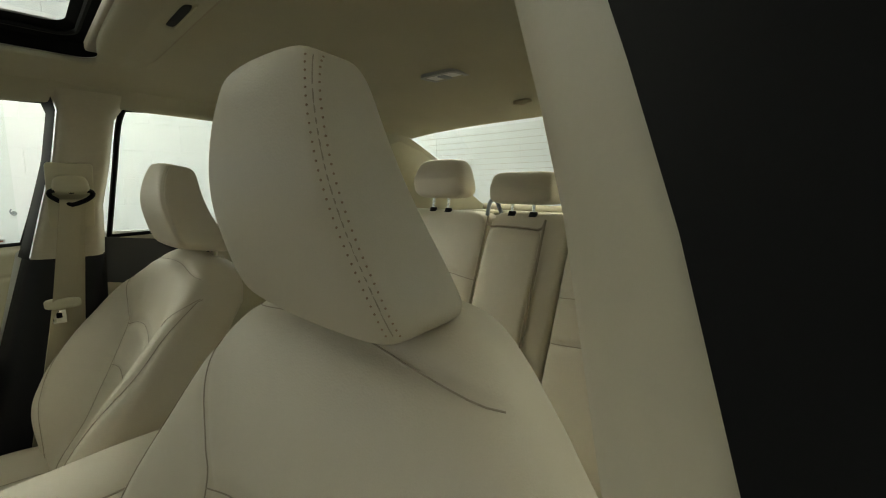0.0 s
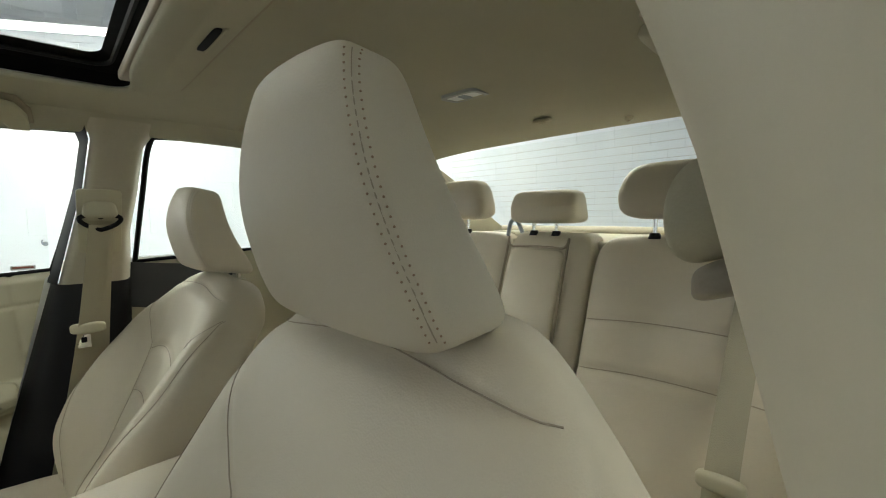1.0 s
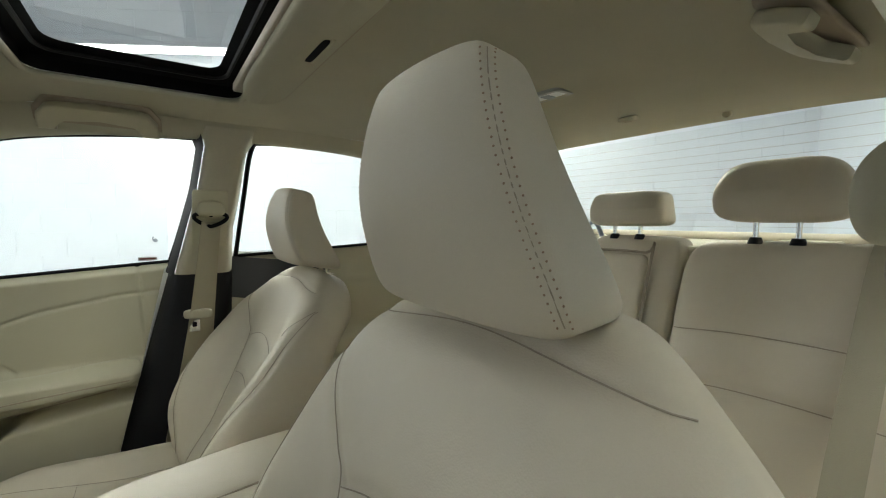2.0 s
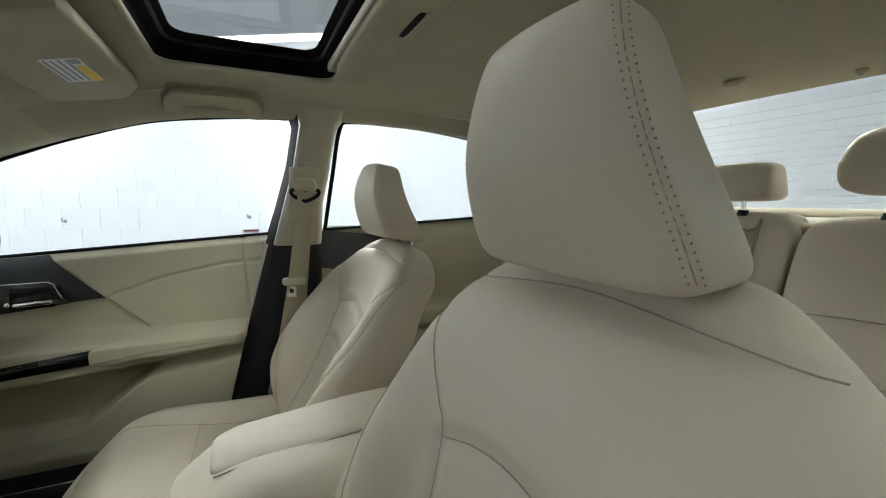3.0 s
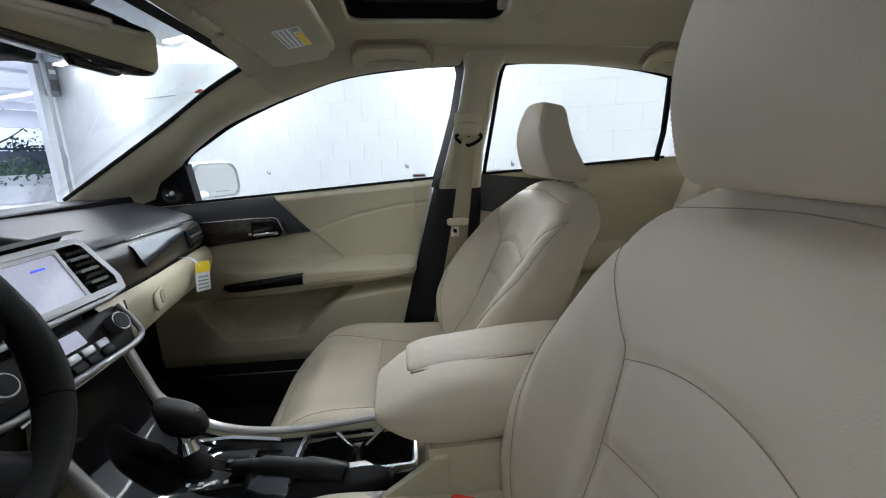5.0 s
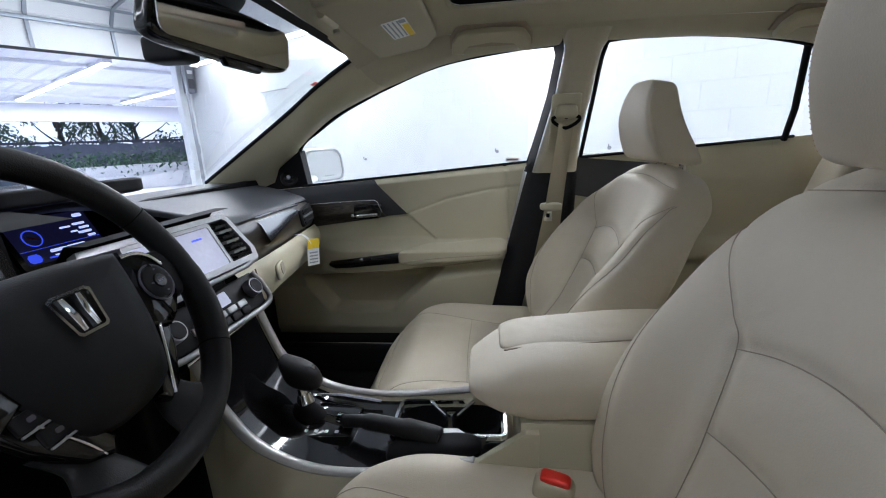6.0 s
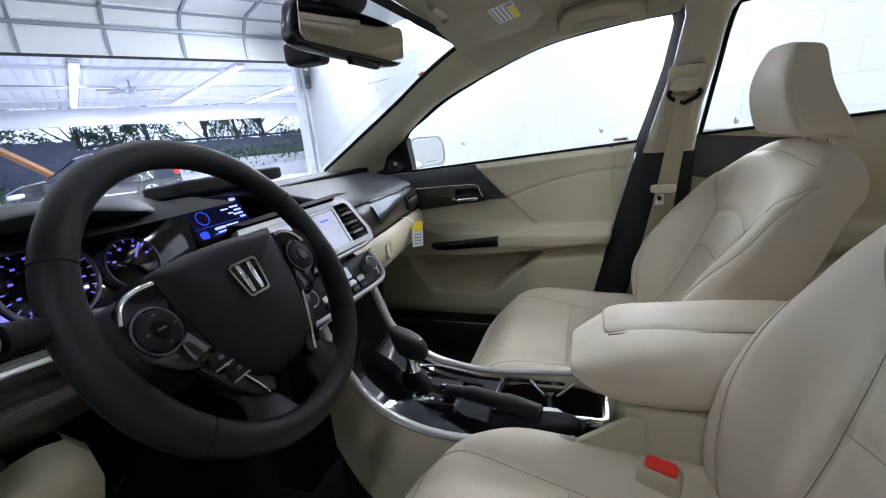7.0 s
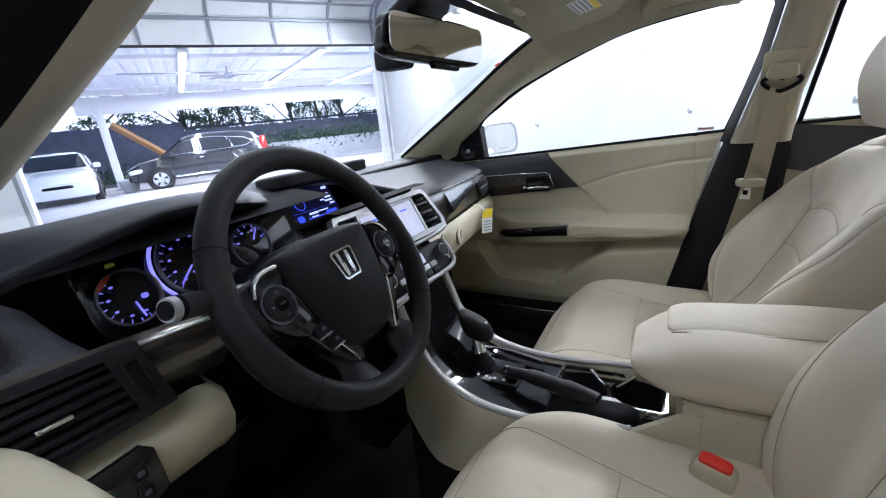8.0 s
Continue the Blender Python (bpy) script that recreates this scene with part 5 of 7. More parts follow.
bp = d_ring(1, (0.590, -0.088, 1.118), "beige passenger seat belt with hanging buckle tongue")
part("webbing", ribbon(spline([(0.578, -0.086, 1.116), (0.592, -0.072, 1.0), (0.606, -0.056, 0.88), (0.640, -0.03, 0.72), (0.675, 0.0, 0.56), (0.69, 0.02, 0.44)], 6), 0.042, 0.0014, (-0.45, 0.89, 0)), BELT, bp, "beige webbing")
part("webbing", ribbon(spline([(0.588, -0.092, 1.116), (0.62, -0.085, 1.0), (0.67, -0.075, 0.80), (0.70, -0.07, 0.6)], 6), 0.044, 0.0014, (-0.45, 0.89, 0)), BELT, bp, "beige webbing")
tg = part("tongue_grip", puff(lambda u, v, w: Vector((0.602 + u * 0.010 + 0.003 * v, -0.056 + v * 0.031, 0.888 + w * 0.0115)), 12, 4), TRIM, bp, "beige tongue grip")
part("tongue", plate([(-0.012, 0.0), (0.012, 0.0), (0.012, -0.030), (-0.012, -0.030)], 0.003, Matrix.Translation((0.604, -0.048, 0.874)) @ Matrix(((0, 0, -1, 0), (1, 0, 0, 0), (0, 1, 0, 0), (0, 0, 0, 1))), 0.001), CHROME, tg, "chrome tongue")
part("tongue_slot", plate(rrect(0.010, 0.012, 0.002, 2), 0.002, Matrix.Translation((0.6015, -0.048, 0.862)) @ Matrix(((0, 0, -1, 0), (1, 0, 0, 0), (0, 1, 0, 0), (0, 0, 0, 1)))), RUBBER, tg, "dark slot")
bd = thing("seat_belt", (-0.60, -0.12, 1.12), "beige driver's seat belt on the centre pillar", "seat belt", "seat belts")
part("ring_cover", puff(lambda u, v, w: Vector((-0.5755 + u * 0.011 - 0.004 * w * w, -0.148 + v * 0.012, 1.131 + w * 0.0155 - 0.004 * u)), 16, 4), TRIM, bd, "beige anchor cover")
part("guide_ring", puff(lambda u, v, w: Vector((-0.584 + u * 0.011, -0.147 + v * 0.013, 1.1115 + w * 0.0055 - 0.004 * u)), 14, 4), LEATHER_D, bd, "beige belt guide ring")
part("webbing", ribbon(spline([(-0.606, -0.140, 1.100), (-0.635, -0.130, 1.05), (-0.675, -0.115, 0.95), (-0.69, -0.06, 0.70), (-0.70, 0.0, 0.44)], 6), 0.044, 0.0014, (0.2, 1, 0)), BELT, bd, "beige webbing")
br = thing("rear_seat_belt", (-0.45, -0.8, 0.9), "pale rear seat belt with buckle tongue", "seat belt")
part("webbing", ribbon(spline([(-0.455, -0.965, 1.10), (-0.452, -0.925, 1.07), (-0.447, -0.90, 1.0), (-0.446, -0.82, 0.857), (-0.446, -0.75, 0.73), (-0.446, -0.72, 0.63)], 6), 0.046, 0.0014, (1, 0.2, 0.1)), BELT, br, "beige webbing")
part("tongue_grip", puff(lambda u, v, w: Vector((-0.446 + u * 0.034, -0.742 + v * 0.010, 0.715 + w * 0.014)), 10, 4), TRIM, br, "beige tongue grip")
bs_ = thing("rear_seat_belt", (0.06, -0.98, 1.08), "rear centre seat belt end on the bench", "seat belt")
part("loop", tube(spline([(0.16, -0.985, 1.075), (0.15, -0.985, 1.115), (0.125, -0.98, 1.12), (0.105, -0.98, 1.085)], 5), 0.006, 8), GREYPRINT, bs_, "dark belt loop")
bk = thing("belt_buckle", (-0.178, 0.03, 0.55), "beige belt buckle with red release button", "belt buckle")
BKM = Matrix.Translation((-0.180, 0.045, 0.655)) @ pose(0, 0, 0, -18, -6, 75)
part("body", puff(lambda u, v, w: BKM @ Vector((u * 0.027, v * 0.015, -0.045 + w * 0.058)), 14, 5), TRIM, bk, "beige buckle body")
part("release_button", puff(lambda u, v, w: BKM @ Vector((u * 0.019, v * 0.0085, 0.010 + w * 0.010)), 10, 5), RED, bk, "red release button")

part("upper_pad", puff(lambda u, v, w: Vector((-0.690 + u * 0.038, 0.22 + v * 0.262, 0.950 + w * 0.030 - 0.008 * v - 0.006 * u)), 24, 5), TRIM, door_drv, "padded beige upper edge")


# ---- dashboard ----
dash = thing("dashboard", (0, 0.85, 0.6), "black soft-touch dashboard over beige lower panels", "dashboard")
# windscreen edge, crown, front lip and lower edge of the soft top, from the driver's end to the passenger's
TOPROWS = [
    (-0.70, [(1.02, 0.985), (0.86, 1.03), (0.74, 1.045), (0.66, 1.038), (0.63, 1.02), (0.615, 1.002), (0.63, 0.98)]),
    (-0.62, [(1.02, 0.985), (0.86, 1.03), (0.74, 1.048), (0.66, 1.047), (0.63, 1.037), (0.615, 1.023), (0.63, 1.005)]),
    (-0.52, [(1.02, 0.988), (0.86, 1.03), (0.74, 1.05), (0.66, 1.056), (0.63, 1.051), (0.615, 1.042), (0.63, 1.028)]),
    (-0.42, [(1.02, 0.99), (0.86, 1.028), (0.74, 1.052), (0.67, 1.059), (0.64, 1.056), (0.625, 1.049), (0.64, 1.036)]),
    (-0.32, [(1.02, 0.99), (0.88, 1.022), (0.76, 1.046), (0.69, 1.052), (0.645, 1.042), (0.625, 1.032), (0.645, 1.02)]),
    (-0.24, [(1.02, 0.99), (0.92, 1.012), (0.83, 1.034), (0.77, 1.038), (0.72, 1.028), (0.70, 1.015), (0.72, 1.0)]),
    (-0.14, [(1.02, 0.99), (0.95, 1.008), (0.89, 1.028), (0.84, 1.03), (0.79, 1.022), (0.775, 1.012), (0.80, 1.004)]),
    (0.00, [(1.02, 0.99), (0.95, 1.008), (0.89, 1.024), (0.84, 1.026), (0.79, 1.018), (0.775, 1.008), (0.80, 1.0)]),
    (0.09, [(1.02, 0.99), (0.93, 0.996), (0.84, 0.99), (0.76, 0.982), (0.70, 0.977), (0.645, 0.968), (0.625, 0.955)]),
    (0.20, [(1.02, 0.99), (0.93, 0.988), (0.84, 0.98), (0.77, 0.97), (0.71, 0.962), (0.665, 0.952), (0.655, 0.938)]),
    (0.40, [(1.02, 0.988), (0.93, 0.982), (0.85, 0.972), (0.79, 0.96), (0.74, 0.948), (0.705, 0.936), (0.695, 0.925)]),
    (0.58, [(1.02, 0.986), (0.94, 0.978), (0.87, 0.968), (0.81, 0.955), (0.76, 0.94), (0.73, 0.928), (0.72, 0.918)]),
    (0.72, [(1.02, 0.984), (0.94, 0.975), (0.87, 0.962), (0.81, 0.948), (0.77, 0.934), (0.745, 0.924), (0.735, 0.914)])]
cols = [spline([(x, *row[k]) for x, row in TOPROWS], 6) for k in range(7)]
rings = []
for i in range(len(cols[0])):
    rings.append(spline([c[i] for c in cols], 4))
part("top_pad", loft(rings, closed=False), DASH, dash, "black grained soft top", sharp=60)

# binnacle: dark floor and walls behind the lip
bm = loft([[Vector((x, y, z)) for x in np.linspace(-0.66, -0.20, 20)] for y, z in ((0.605, 1.02), (0.69, 1.03), (0.71, 1.02), (0.70, 0.90), (0.62, 0.885), (0.585, 0.905))], closed=False)
part("binnacle", bm, RUBBER, dash, "black instrument binnacle", sharp=50)
part("end_face", loft([spline([(x, 0.632, top), (x, 0.606, 0.5 * (top + 0.949)), (x, 0.581, 0.949)], 4) for x, top in ((-0.74, 0.975), (-0.70, 0.985), (-0.66, 0.995), (-0.63, 1.004), (-0.605, 1.005), (-0.59, 0.99), (-0.578, 0.965), (-0.572, 0.953))], closed=False), DASH, dash, "black dash end beside the instruments", sharp=60)
bm = loft([[Vector((x, y, z)) for x in np.linspace(-0.20, 0.09, 14)] for y, z in ((0.80, 1.012), (0.86, 1.012), (0.855, 1.0), (0.79, 0.915), (0.70, 0.90), (0.63, 0.985), (0.6, 0.985))], closed=False)
part("display_recess", bm, RUBBER, dash, "black recess of the upper display", sharp=50)

part("display_hood", puff(lambda u, v, w: Vector((-0.078 + u * 0.122, 0.755 + v * 0.042, 1.036 + w * 0.0125 - 0.004 * v)), 16, 9), BLACK, dash, "black brow over the upper display")

# instrument cluster
PURPLE = mat("dial_light", (0.25, 0.22, 1.0), 0.5, emit=0.55, vary=0.0)
DIM = mat("dial_ring", (0.10, 0.10, 0.13), 0.35, 0.4, vary=0.05)
AMBER = mat("warning_light", (0.75, 0.85, 0.05), 0.5, emit=1.2, vary=0.0)
DIALRED = mat("dial_red", (0.5, 0.05, 0.02), 0.5, vary=0.0)
cluster = thing("instrument_cluster", (-0.42, 0.68, 0.9), "instrument cluster with three violet-lit dials", "instrument cluster")
CLM = pose(-0.394, 0.668, 0.965, 72, 0, 0)
part("backplate", plate(rrect(0.30, 0.125, 0.04, 6), 0.008, CLM @ pose(0.01, 0, -0.012), 0.002), GLOSSB, cluster, "black dial plate")


def dial(cx, cy, r, a0, a1, n, needle):
    d = part("dial", ring_plate([(cx + math.cos(t) * r, cy + math.sin(t) * r) for t in np.linspace(0, 2 * math.pi, 49)[:-1]], [(cx + math.cos(t) * r * 0.93, cy + math.sin(t) * r * 0.93) for t in np.linspace(0, 2 * math.pi, 49)[:-1]], 0.006, CLM), DIM, cluster, "dim grey dial ring")
    bm = None
    for k in range(n):
        t = radians(a0 + (a1 - a0) * k / (n - 1))
        bm = plate(rrect(0.0048, 0.0008, 0.0003, 1), 0.001, CLM @ pose(cx + math.cos(t) * r * 0.86, cy + math.sin(t) * r * 0.86, 0.001, 0, 0, math.degrees(t)), bm=bm)
    part("tick_marks", bm, PURPLE, d, "violet tick marks")
    bm = None
    for k in range(0, n, 2):
        t = radians(a0 + (a1 - a0) * k / (n - 1))
        bm = plate(rrect(0.0040, 0.0024, 0.0008, 2), 0.001, CLM @ pose(cx + math.cos(t) * r * 0.66, cy + math.sin(t) * r * 0.66, 0.001), bm=bm)
    part("numerals", bm, PURPLE, d, "violet numeral marks")
    t = radians(needle)
    part("needle", plate(rrect(r * 0.62, 0.0022, 0.0008, 2), 0.001, CLM @ pose(cx + math.cos(t) * r * 0.52, cy + math.sin(t) * r * 0.52, 0.003, 0, 0, needle)), PURPLE, d, "violet needle")
    return d


tacho = dial(-0.098, -0.008, 0.034, 130, 290, 9, 280)
speed = dial(-0.012, 0.010, 0.047, -40, 225, 19, 222)
fuel = dial(0.075, 0.002, 0.033, 20, 160, 7, 55)
part("red_zone", ring_plate([(-0.098 + math.cos(t) * 0.034, -0.008 + math.sin(t) * 0.034) for t in np.linspace(1.9, 2.6, 10)], [(-0.098 + math.cos(t) * 0.031, -0.008 + math.sin(t) * 0.031) for t in np.linspace(1.9, 2.6, 10)], 0.007, CLM), DIALRED, tacho, "red warning band")
ARC = mat("arc_light", (0.30, 0.28, 1.0), 0.5, emit=0.9, vary=0.0)
bm = None
arc = [CLM @ Vector((-0.012 + math.cos(t) * 0.0535, 0.010 + math.sin(t) * 0.0535, 0.0)) for t in np.linspace(radians(140), radians(222), 18)]
part("light_arc", tube(arc, 0.0024, 6), ARC, speed, "violet light arc")
part("readout", plate(rrect(0.026, 0.014, 0.002, 2), 0.001, CLM @ pose(-0.012, -0.012, 0.001)), GLOSSB, speed)
bm = None
for k, (w_, h_) in enumerate(((0.012, 0.003), (0.006, 0.004), (0.016, 0.0025))):
    bm = plate(rrect(w_, h_, 0.0006, 1), 0.001, CLM @ pose(-0.012 + 0.004 * (k - 1), -0.006 - 0.006 * k, 0.002), bm=bm)
part("digits", bm, PURPLE, speed, "violet readout marks")
part("gear_mark", plate(rrect(0.008, 0.006, 0.002, 2), 0.001, CLM @ pose(-0.085, -0.012, 0.002)), PURPLE, tacho, "violet gear mark")
part("warning_mark", plate(rrect(0.011, 0.005, 0.002, 2), 0.001, CLM @ pose(-0.098, 0.044, 0.0)), AMBER, cluster, "yellow-green warning symbol")
cover = part("cover", sheet(lambda u, v: CLM @ Vector((-0.15 + 0.30 * u, -0.06 + 0.125 * v, 0.022)), 2, 2), SCREENGLASS, cluster, "clear cover")
cover.visible_shadow = False

# upper display
BLUEDK = mat("display_dark", (0.010, 0.010, 0.03), 0.2, emit=0.0, vary=0.0)
BLUE = mat("display_blue", (0.05, 0.09, 0.85), 0.5, emit=0.8, vary=0.0)
BLUEW = mat("display_white", (0.55, 0.62, 1.0), 0.5, emit=1.0, vary=0.0)
BLUEGL = mat("display_backlight", (0.012, 0.012, 0.045), 0.2, emit=0.35, vary=0.0)
disp = thing("upper_display", (-0.045, 0.83, 0.93), "lit blue information display", "display")
DM = pose(-0.045, 0.815, 0.966, 62, 0, 0)
part("bezel", ring_plate(rrect(0.152, 0.092, 0.008, 3), rrect(0.134, 0.074, 0.004, 3), 0.008, DM), GLOSSB, disp, "black bezel")
scr = part("screen", plate(rrect(0.136, 0.076, 0.003, 2), 0.003, DM), BLUEGL, disp, "dark blue lit screen")


def marks(parent, rows, m, name, material, label=""):
    for x, y, w, h in rows:
        part(name, plate(rrect(w, h, min(w, h) * 0.25, 1), 0.0006, m @ pose(x, y, 0.0022)), material, parent, label)


marks(scr, [(0.052, 0.029, 0.016, 0.006), (0.045, 0.014, 0.022, 0.004), (0.050, 0.006, 0.018, 0.004), (0.047, -0.002, 0.024, 0.004), (0.054, -0.010, 0.014, 0.004), (0.018, -0.020, 0.03, 0.003), (-0.012, -0.021, 0.026, 0.005), (-0.05, 0.031, 0.012, 0.003), (0.02, 0.012, 0.018, 0.003), (-0.012, -0.029, 0.02, 0.003), (0.03, 0.002, 0.012, 0.003)], DM, "text_bar", BLUEW, "pale blue text bar")
marks(scr, [(-0.052, -0.027, 0.018, 0.014), (0.008, -0.031, 0.08, 0.0025), (0.04, -0.027, 0.035, 0.006), (0.0, -0.0135, 0.13, 0.0005)], DM, "screen_block", BLUE, "bright blue block")
part("compass", ring_plate([(-0.036 + math.cos(t) * 0.014, 0.005 + math.sin(t) * 0.014) for t in np.linspace(0, 6.283, 25)[:-1]], [(-0.036 + math.cos(t) * 0.0125, 0.005 + math.sin(t) * 0.0125) for t in np.linspace(0, 6.283, 25)[:-1]], 0.001, DM @ pose(0, 0, 0.002)), BLUE, scr, "blue round icon")
part("compass_needle", plate(rrect(0.016, 0.0024, 0.0008, 1), 0.0008, DM @ pose(-0.036, 0.005, 0.0026, 0, 0, -25)), DIALRED, scr, "red pointer")

# audio unit with its two vents in one silver surround
nav = thing("audio_unit", (-0.06, 0.58, 0.88), "silver-framed touch screen with side air vents", "audio unit")
NM = Matrix.Translation((-0.062, 0.588, 0.931)) @ pose(0, 0, 0, 62, 0, -3)
OUT = [(-0.150, 0.030), (-0.143, 0.050), (0.118, 0.050), (0.130, 0.042), (0.149, -0.026), (0.143, -0.046), (-0.138, -0.046), (-0.148, -0.034)]
INN = [(-0.140, 0.026), (-0.135, 0.041), (0.113, 0.041), (0.121, 0.036), (0.138, -0.024), (0.133, -0.036), (-0.130, -0.036), (-0.138, -0.028)]
part("surround", ring_plate(OUT, INN, 0.016, NM), SILVER, nav, "satin silver surround")
part("body", plate([(x * 0.985, y * 0.97) for x, y in OUT], 0.05, NM @ pose(0, 0, -0.034), 0.002), BLACK, nav)
# emissive pale colour paints the bright reflection on the touch screen
SCRW = mat("screen_glare", (0.34, 0.35, 0.42), 0.10, emit=0.95, vary=0.25, stain=14)
part("screen_bezel", ring_plate(rrect(0.170, 0.084, 0.004, 2), rrect(0.158, 0.070, 0.003, 2), 0.006, NM @ pose(-0.004, 0.0, 0.003)), SILVER, nav, "silver inner bezel")
part("screen", plate(rrect(0.160, 0.072, 0.003, 2), 0.004, NM @ pose(-0.004, 0.0, 0.001)), SCRW, nav, "touch screen with its reflection painted as pale glow")
marks(nav, [(-0.05, 0.022, 0.03, 0.004), (0.04, 0.02, 0.022, 0.003), (-0.02, 0.008, 0.03, 0.003)], NM @ pose(0, 0, 0.0012), "icon_bar", BLUE, "blue icon bar")
for s, x0, x1 in ((1, 0.088, 0.128), (-1, -0.134, -0.094)):
    vent = part("air_vent", plate(rrect(x1 - x0, 0.072, 0.004, 2), 0.004, NM @ pose((x0 + x1) / 2 - 0.003, 0, -0.004)), RUBBER, nav, "dark air vent")
    for k in range(7):
        part("slat", plate(rrect(x1 - x0 - 0.006, 0.0045, 0.001, 1), 0.010, NM @ pose((x0 + x1) / 2 + (0.03 - 0.01 * k) * -0.12, 0.03 - 0.01 * k, 0.003, 18, 0, 0)), SILVER if k % 2 else BLACK, vent)
part("lower_bar", tube([NM @ Vector((-0.12, -0.052, 0.004)), NM @ Vector((0.10, -0.052, 0.006)), NM @ Vector((0.14, -0.046, 0.004))], 0.0045, 8), SILVER, nav, "silver lower bar")

# climate panel
hv = thing("climate_panel", (-0.06, 0.55, 0.80), "silver climate control panel with buttons", "climate panel")
HM = Matrix.Translation((-0.060, 0.553, 0.842)) @ pose(0, 0, 0, 60, 0, -3)
part("panel", plate([(-0.125, 0.032), (0.118, 0.032), (0.122, 0.0), (0.108, -0.03), (-0.115, -0.03), (-0.128, 0.0)], 0.03, HM @ pose(0, 0, -0.014), 0.004), BLACK, hv, "black panel")
part("trim", tube(spline([HM @ Vector(q) for q in ((0.119, 0.03, 0.003), (0.124, 0.0, 0.004), (0.110, -0.032, 0.004), (0.0, -0.034, 0.005), (-0.116, -0.032, 0.004), (-0.129, 0.0, 0.004))], 6), 0.005, 8), SILVER, hv, "silver lower edge")
part("readout", plate(rrect(0.07, 0.022, 0.003, 2), 0.003, HM @ pose(0.0, 0.012, 0.002)), SCRW, hv, "pale lit readout")
for k in range(5):
    for r in range(2):
        part("button", plate(rrect(0.021, 0.011, 0.002, 2), 0.005, HM @ pose(-0.052 + 0.026 * k, -0.009 - 0.0135 * r, 0.003), 0.001), SILVER if r == 0 else BLACK, hv, "small push button")
for s in (-1, 1):
    part("dial_knob", tube([HM @ Vector((s * 0.092, 0.005, 0.0)), HM @ Vector((s * 0.092, 0.005, 0.016))], [0.016, 0.015], 22), SILVER, hv, "silver rotary knob")
    part("dial_face", tube([HM @ Vector((s * 0.092, 0.005, 0.014)), HM @ Vector((s * 0.092, 0.005, 0.0172))], 0.0125, 18), BLACK, hv, "black knob face")

# centre stack below: gloss cubby with chrome handles
part("centre_panel", loft([[Vector((x, y, z)) for x in (-0.155, -0.14, -0.05, 0.05, 0.062)] for y, z in ((0.565, 0.815), (0.575, 0.76), (0.595, 0.69), (0.58, 0.63))], closed=False), GLOSSB, dash, "gloss black stack front", sharp=50)
for y, z, x0, x1 in ((0.548, 0.798, -0.15, 0.055), (0.563, 0.735, -0.09, 0.045)):
    part("chrome_strip", tube([(x0, y, z), (x1, y + 0.002, z)], 0.0038, 8), CHROME, dash, "chrome strip")
part("centre_core", box(-0.16, 0.075, 0.62, 0.70, 0.45, 0.93, 0.01), BLACK, dash)

# passenger side: gloss wood band, vent, beige lower dash and glove box
SMOKED = mat("smoked_chrome", (0.34, 0.35, 0.37), 0.14, 1.0, vary=0.04)
BAND = [(0.085, (0.638, 0.958), (0.61, 0.862)), (0.20, (0.668, 0.938), (0.645, 0.842)), (0.32, (0.69, 0.930), (0.672, 0.832)), (0.44, (0.705, 0.925), (0.692, 0.828)), (0.56, (0.722, 0.918), (0.708, 0.83)), (0.72, (0.738, 0.908), (0.722, 0.83))]
up_, lo_ = spline([(x, *a) for x, a, b in BAND], 6), spline([(x, *b) for x, a, b in BAND], 6)
rings = [[a, a.lerp(b, 0.12) + Vector((0, -0.010, 0)), a.lerp(b, 0.35) + Vector((0, -0.016, 0.0)), a.lerp(b, 0.7) + Vector((0, -0.012, 0)), b + Vector((0, 0.004, 0))] for a, b in zip(up_, lo_)]
part("wood_band", loft(rings, closed=False), WOOD, dash, "gloss dark wood band", sharp=60)
part("chrome_line", tube([a.lerp(b, 0.06) + Vector((0, -0.0065, 0.002)) for a, b in list(zip(up_, lo_))[11:27]], 0.0035, 8), CHROME, dash, "chrome edge line")
ins = [(a, b) for a, b in zip(up_, lo_)][11:26]
part("gloss_insert", loft([[a.lerp(b, 0.06) + Vector((0, -0.004, 0)), a.lerp(b, 0.22) + Vector((0, -0.018, 0.002)), a.lerp(b, 0.26 + 0.36 * (1 - k / 14)) + Vector((0, -0.030 + 0.008 * k / 14, 0)), a.lerp(b, 0.30 + 0.42 * (1 - k / 14)) + Vector((0, -0.014, 0))] for k, (a, b) in enumerate(ins)], closed=False), SMOKED, dash, "smoked gloss insert")
VM = Matrix.Translation((0.645, 0.708, 0.876)) @ pose(0, 0, 0, 82, 0, 8)
vent = part("air_vent", plate([(-0.06, 0.022), (0.055, 0.03), (0.062, -0.024), (-0.05, -0.03)], 0.012, VM, 0.003), BLACK, dash, "dark passenger air vent")
for k in range(5):
    part("slat", plate(rrect(0.095, 0.005, 0.0015, 1), 0.008, VM @ pose(0, 0.019 - 0.0095 * k, 0.006, 15, 0, 0)), SILVER if k == 2 else BLACK, vent)
LOWD = [(0.075, [(0.606, 0.862), (0.590, 0.842), (0.590, 0.80), (0.615, 0.755), (0.67, 0.72), (0.76, 0.70)]), (0.25, [(0.652, 0.84), (0.637, 0.82), (0.637, 0.78), (0.66, 0.735), (0.715, 0.70), (0.80, 0.68)]), (0.45, [(0.690, 0.828), (0.676, 0.808), (0.676, 0.77), (0.70, 0.725), (0.755, 0.69), (0.84, 0.67)]), (0.73, [(0.72, 0.828), (0.706, 0.808), (0.706, 0.77), (0.73, 0.725), (0.785, 0.69), (0.86, 0.67)])]
cols = [spline([(x, *row[k]) for x, row in LOWD], 8) for k in range(6)]
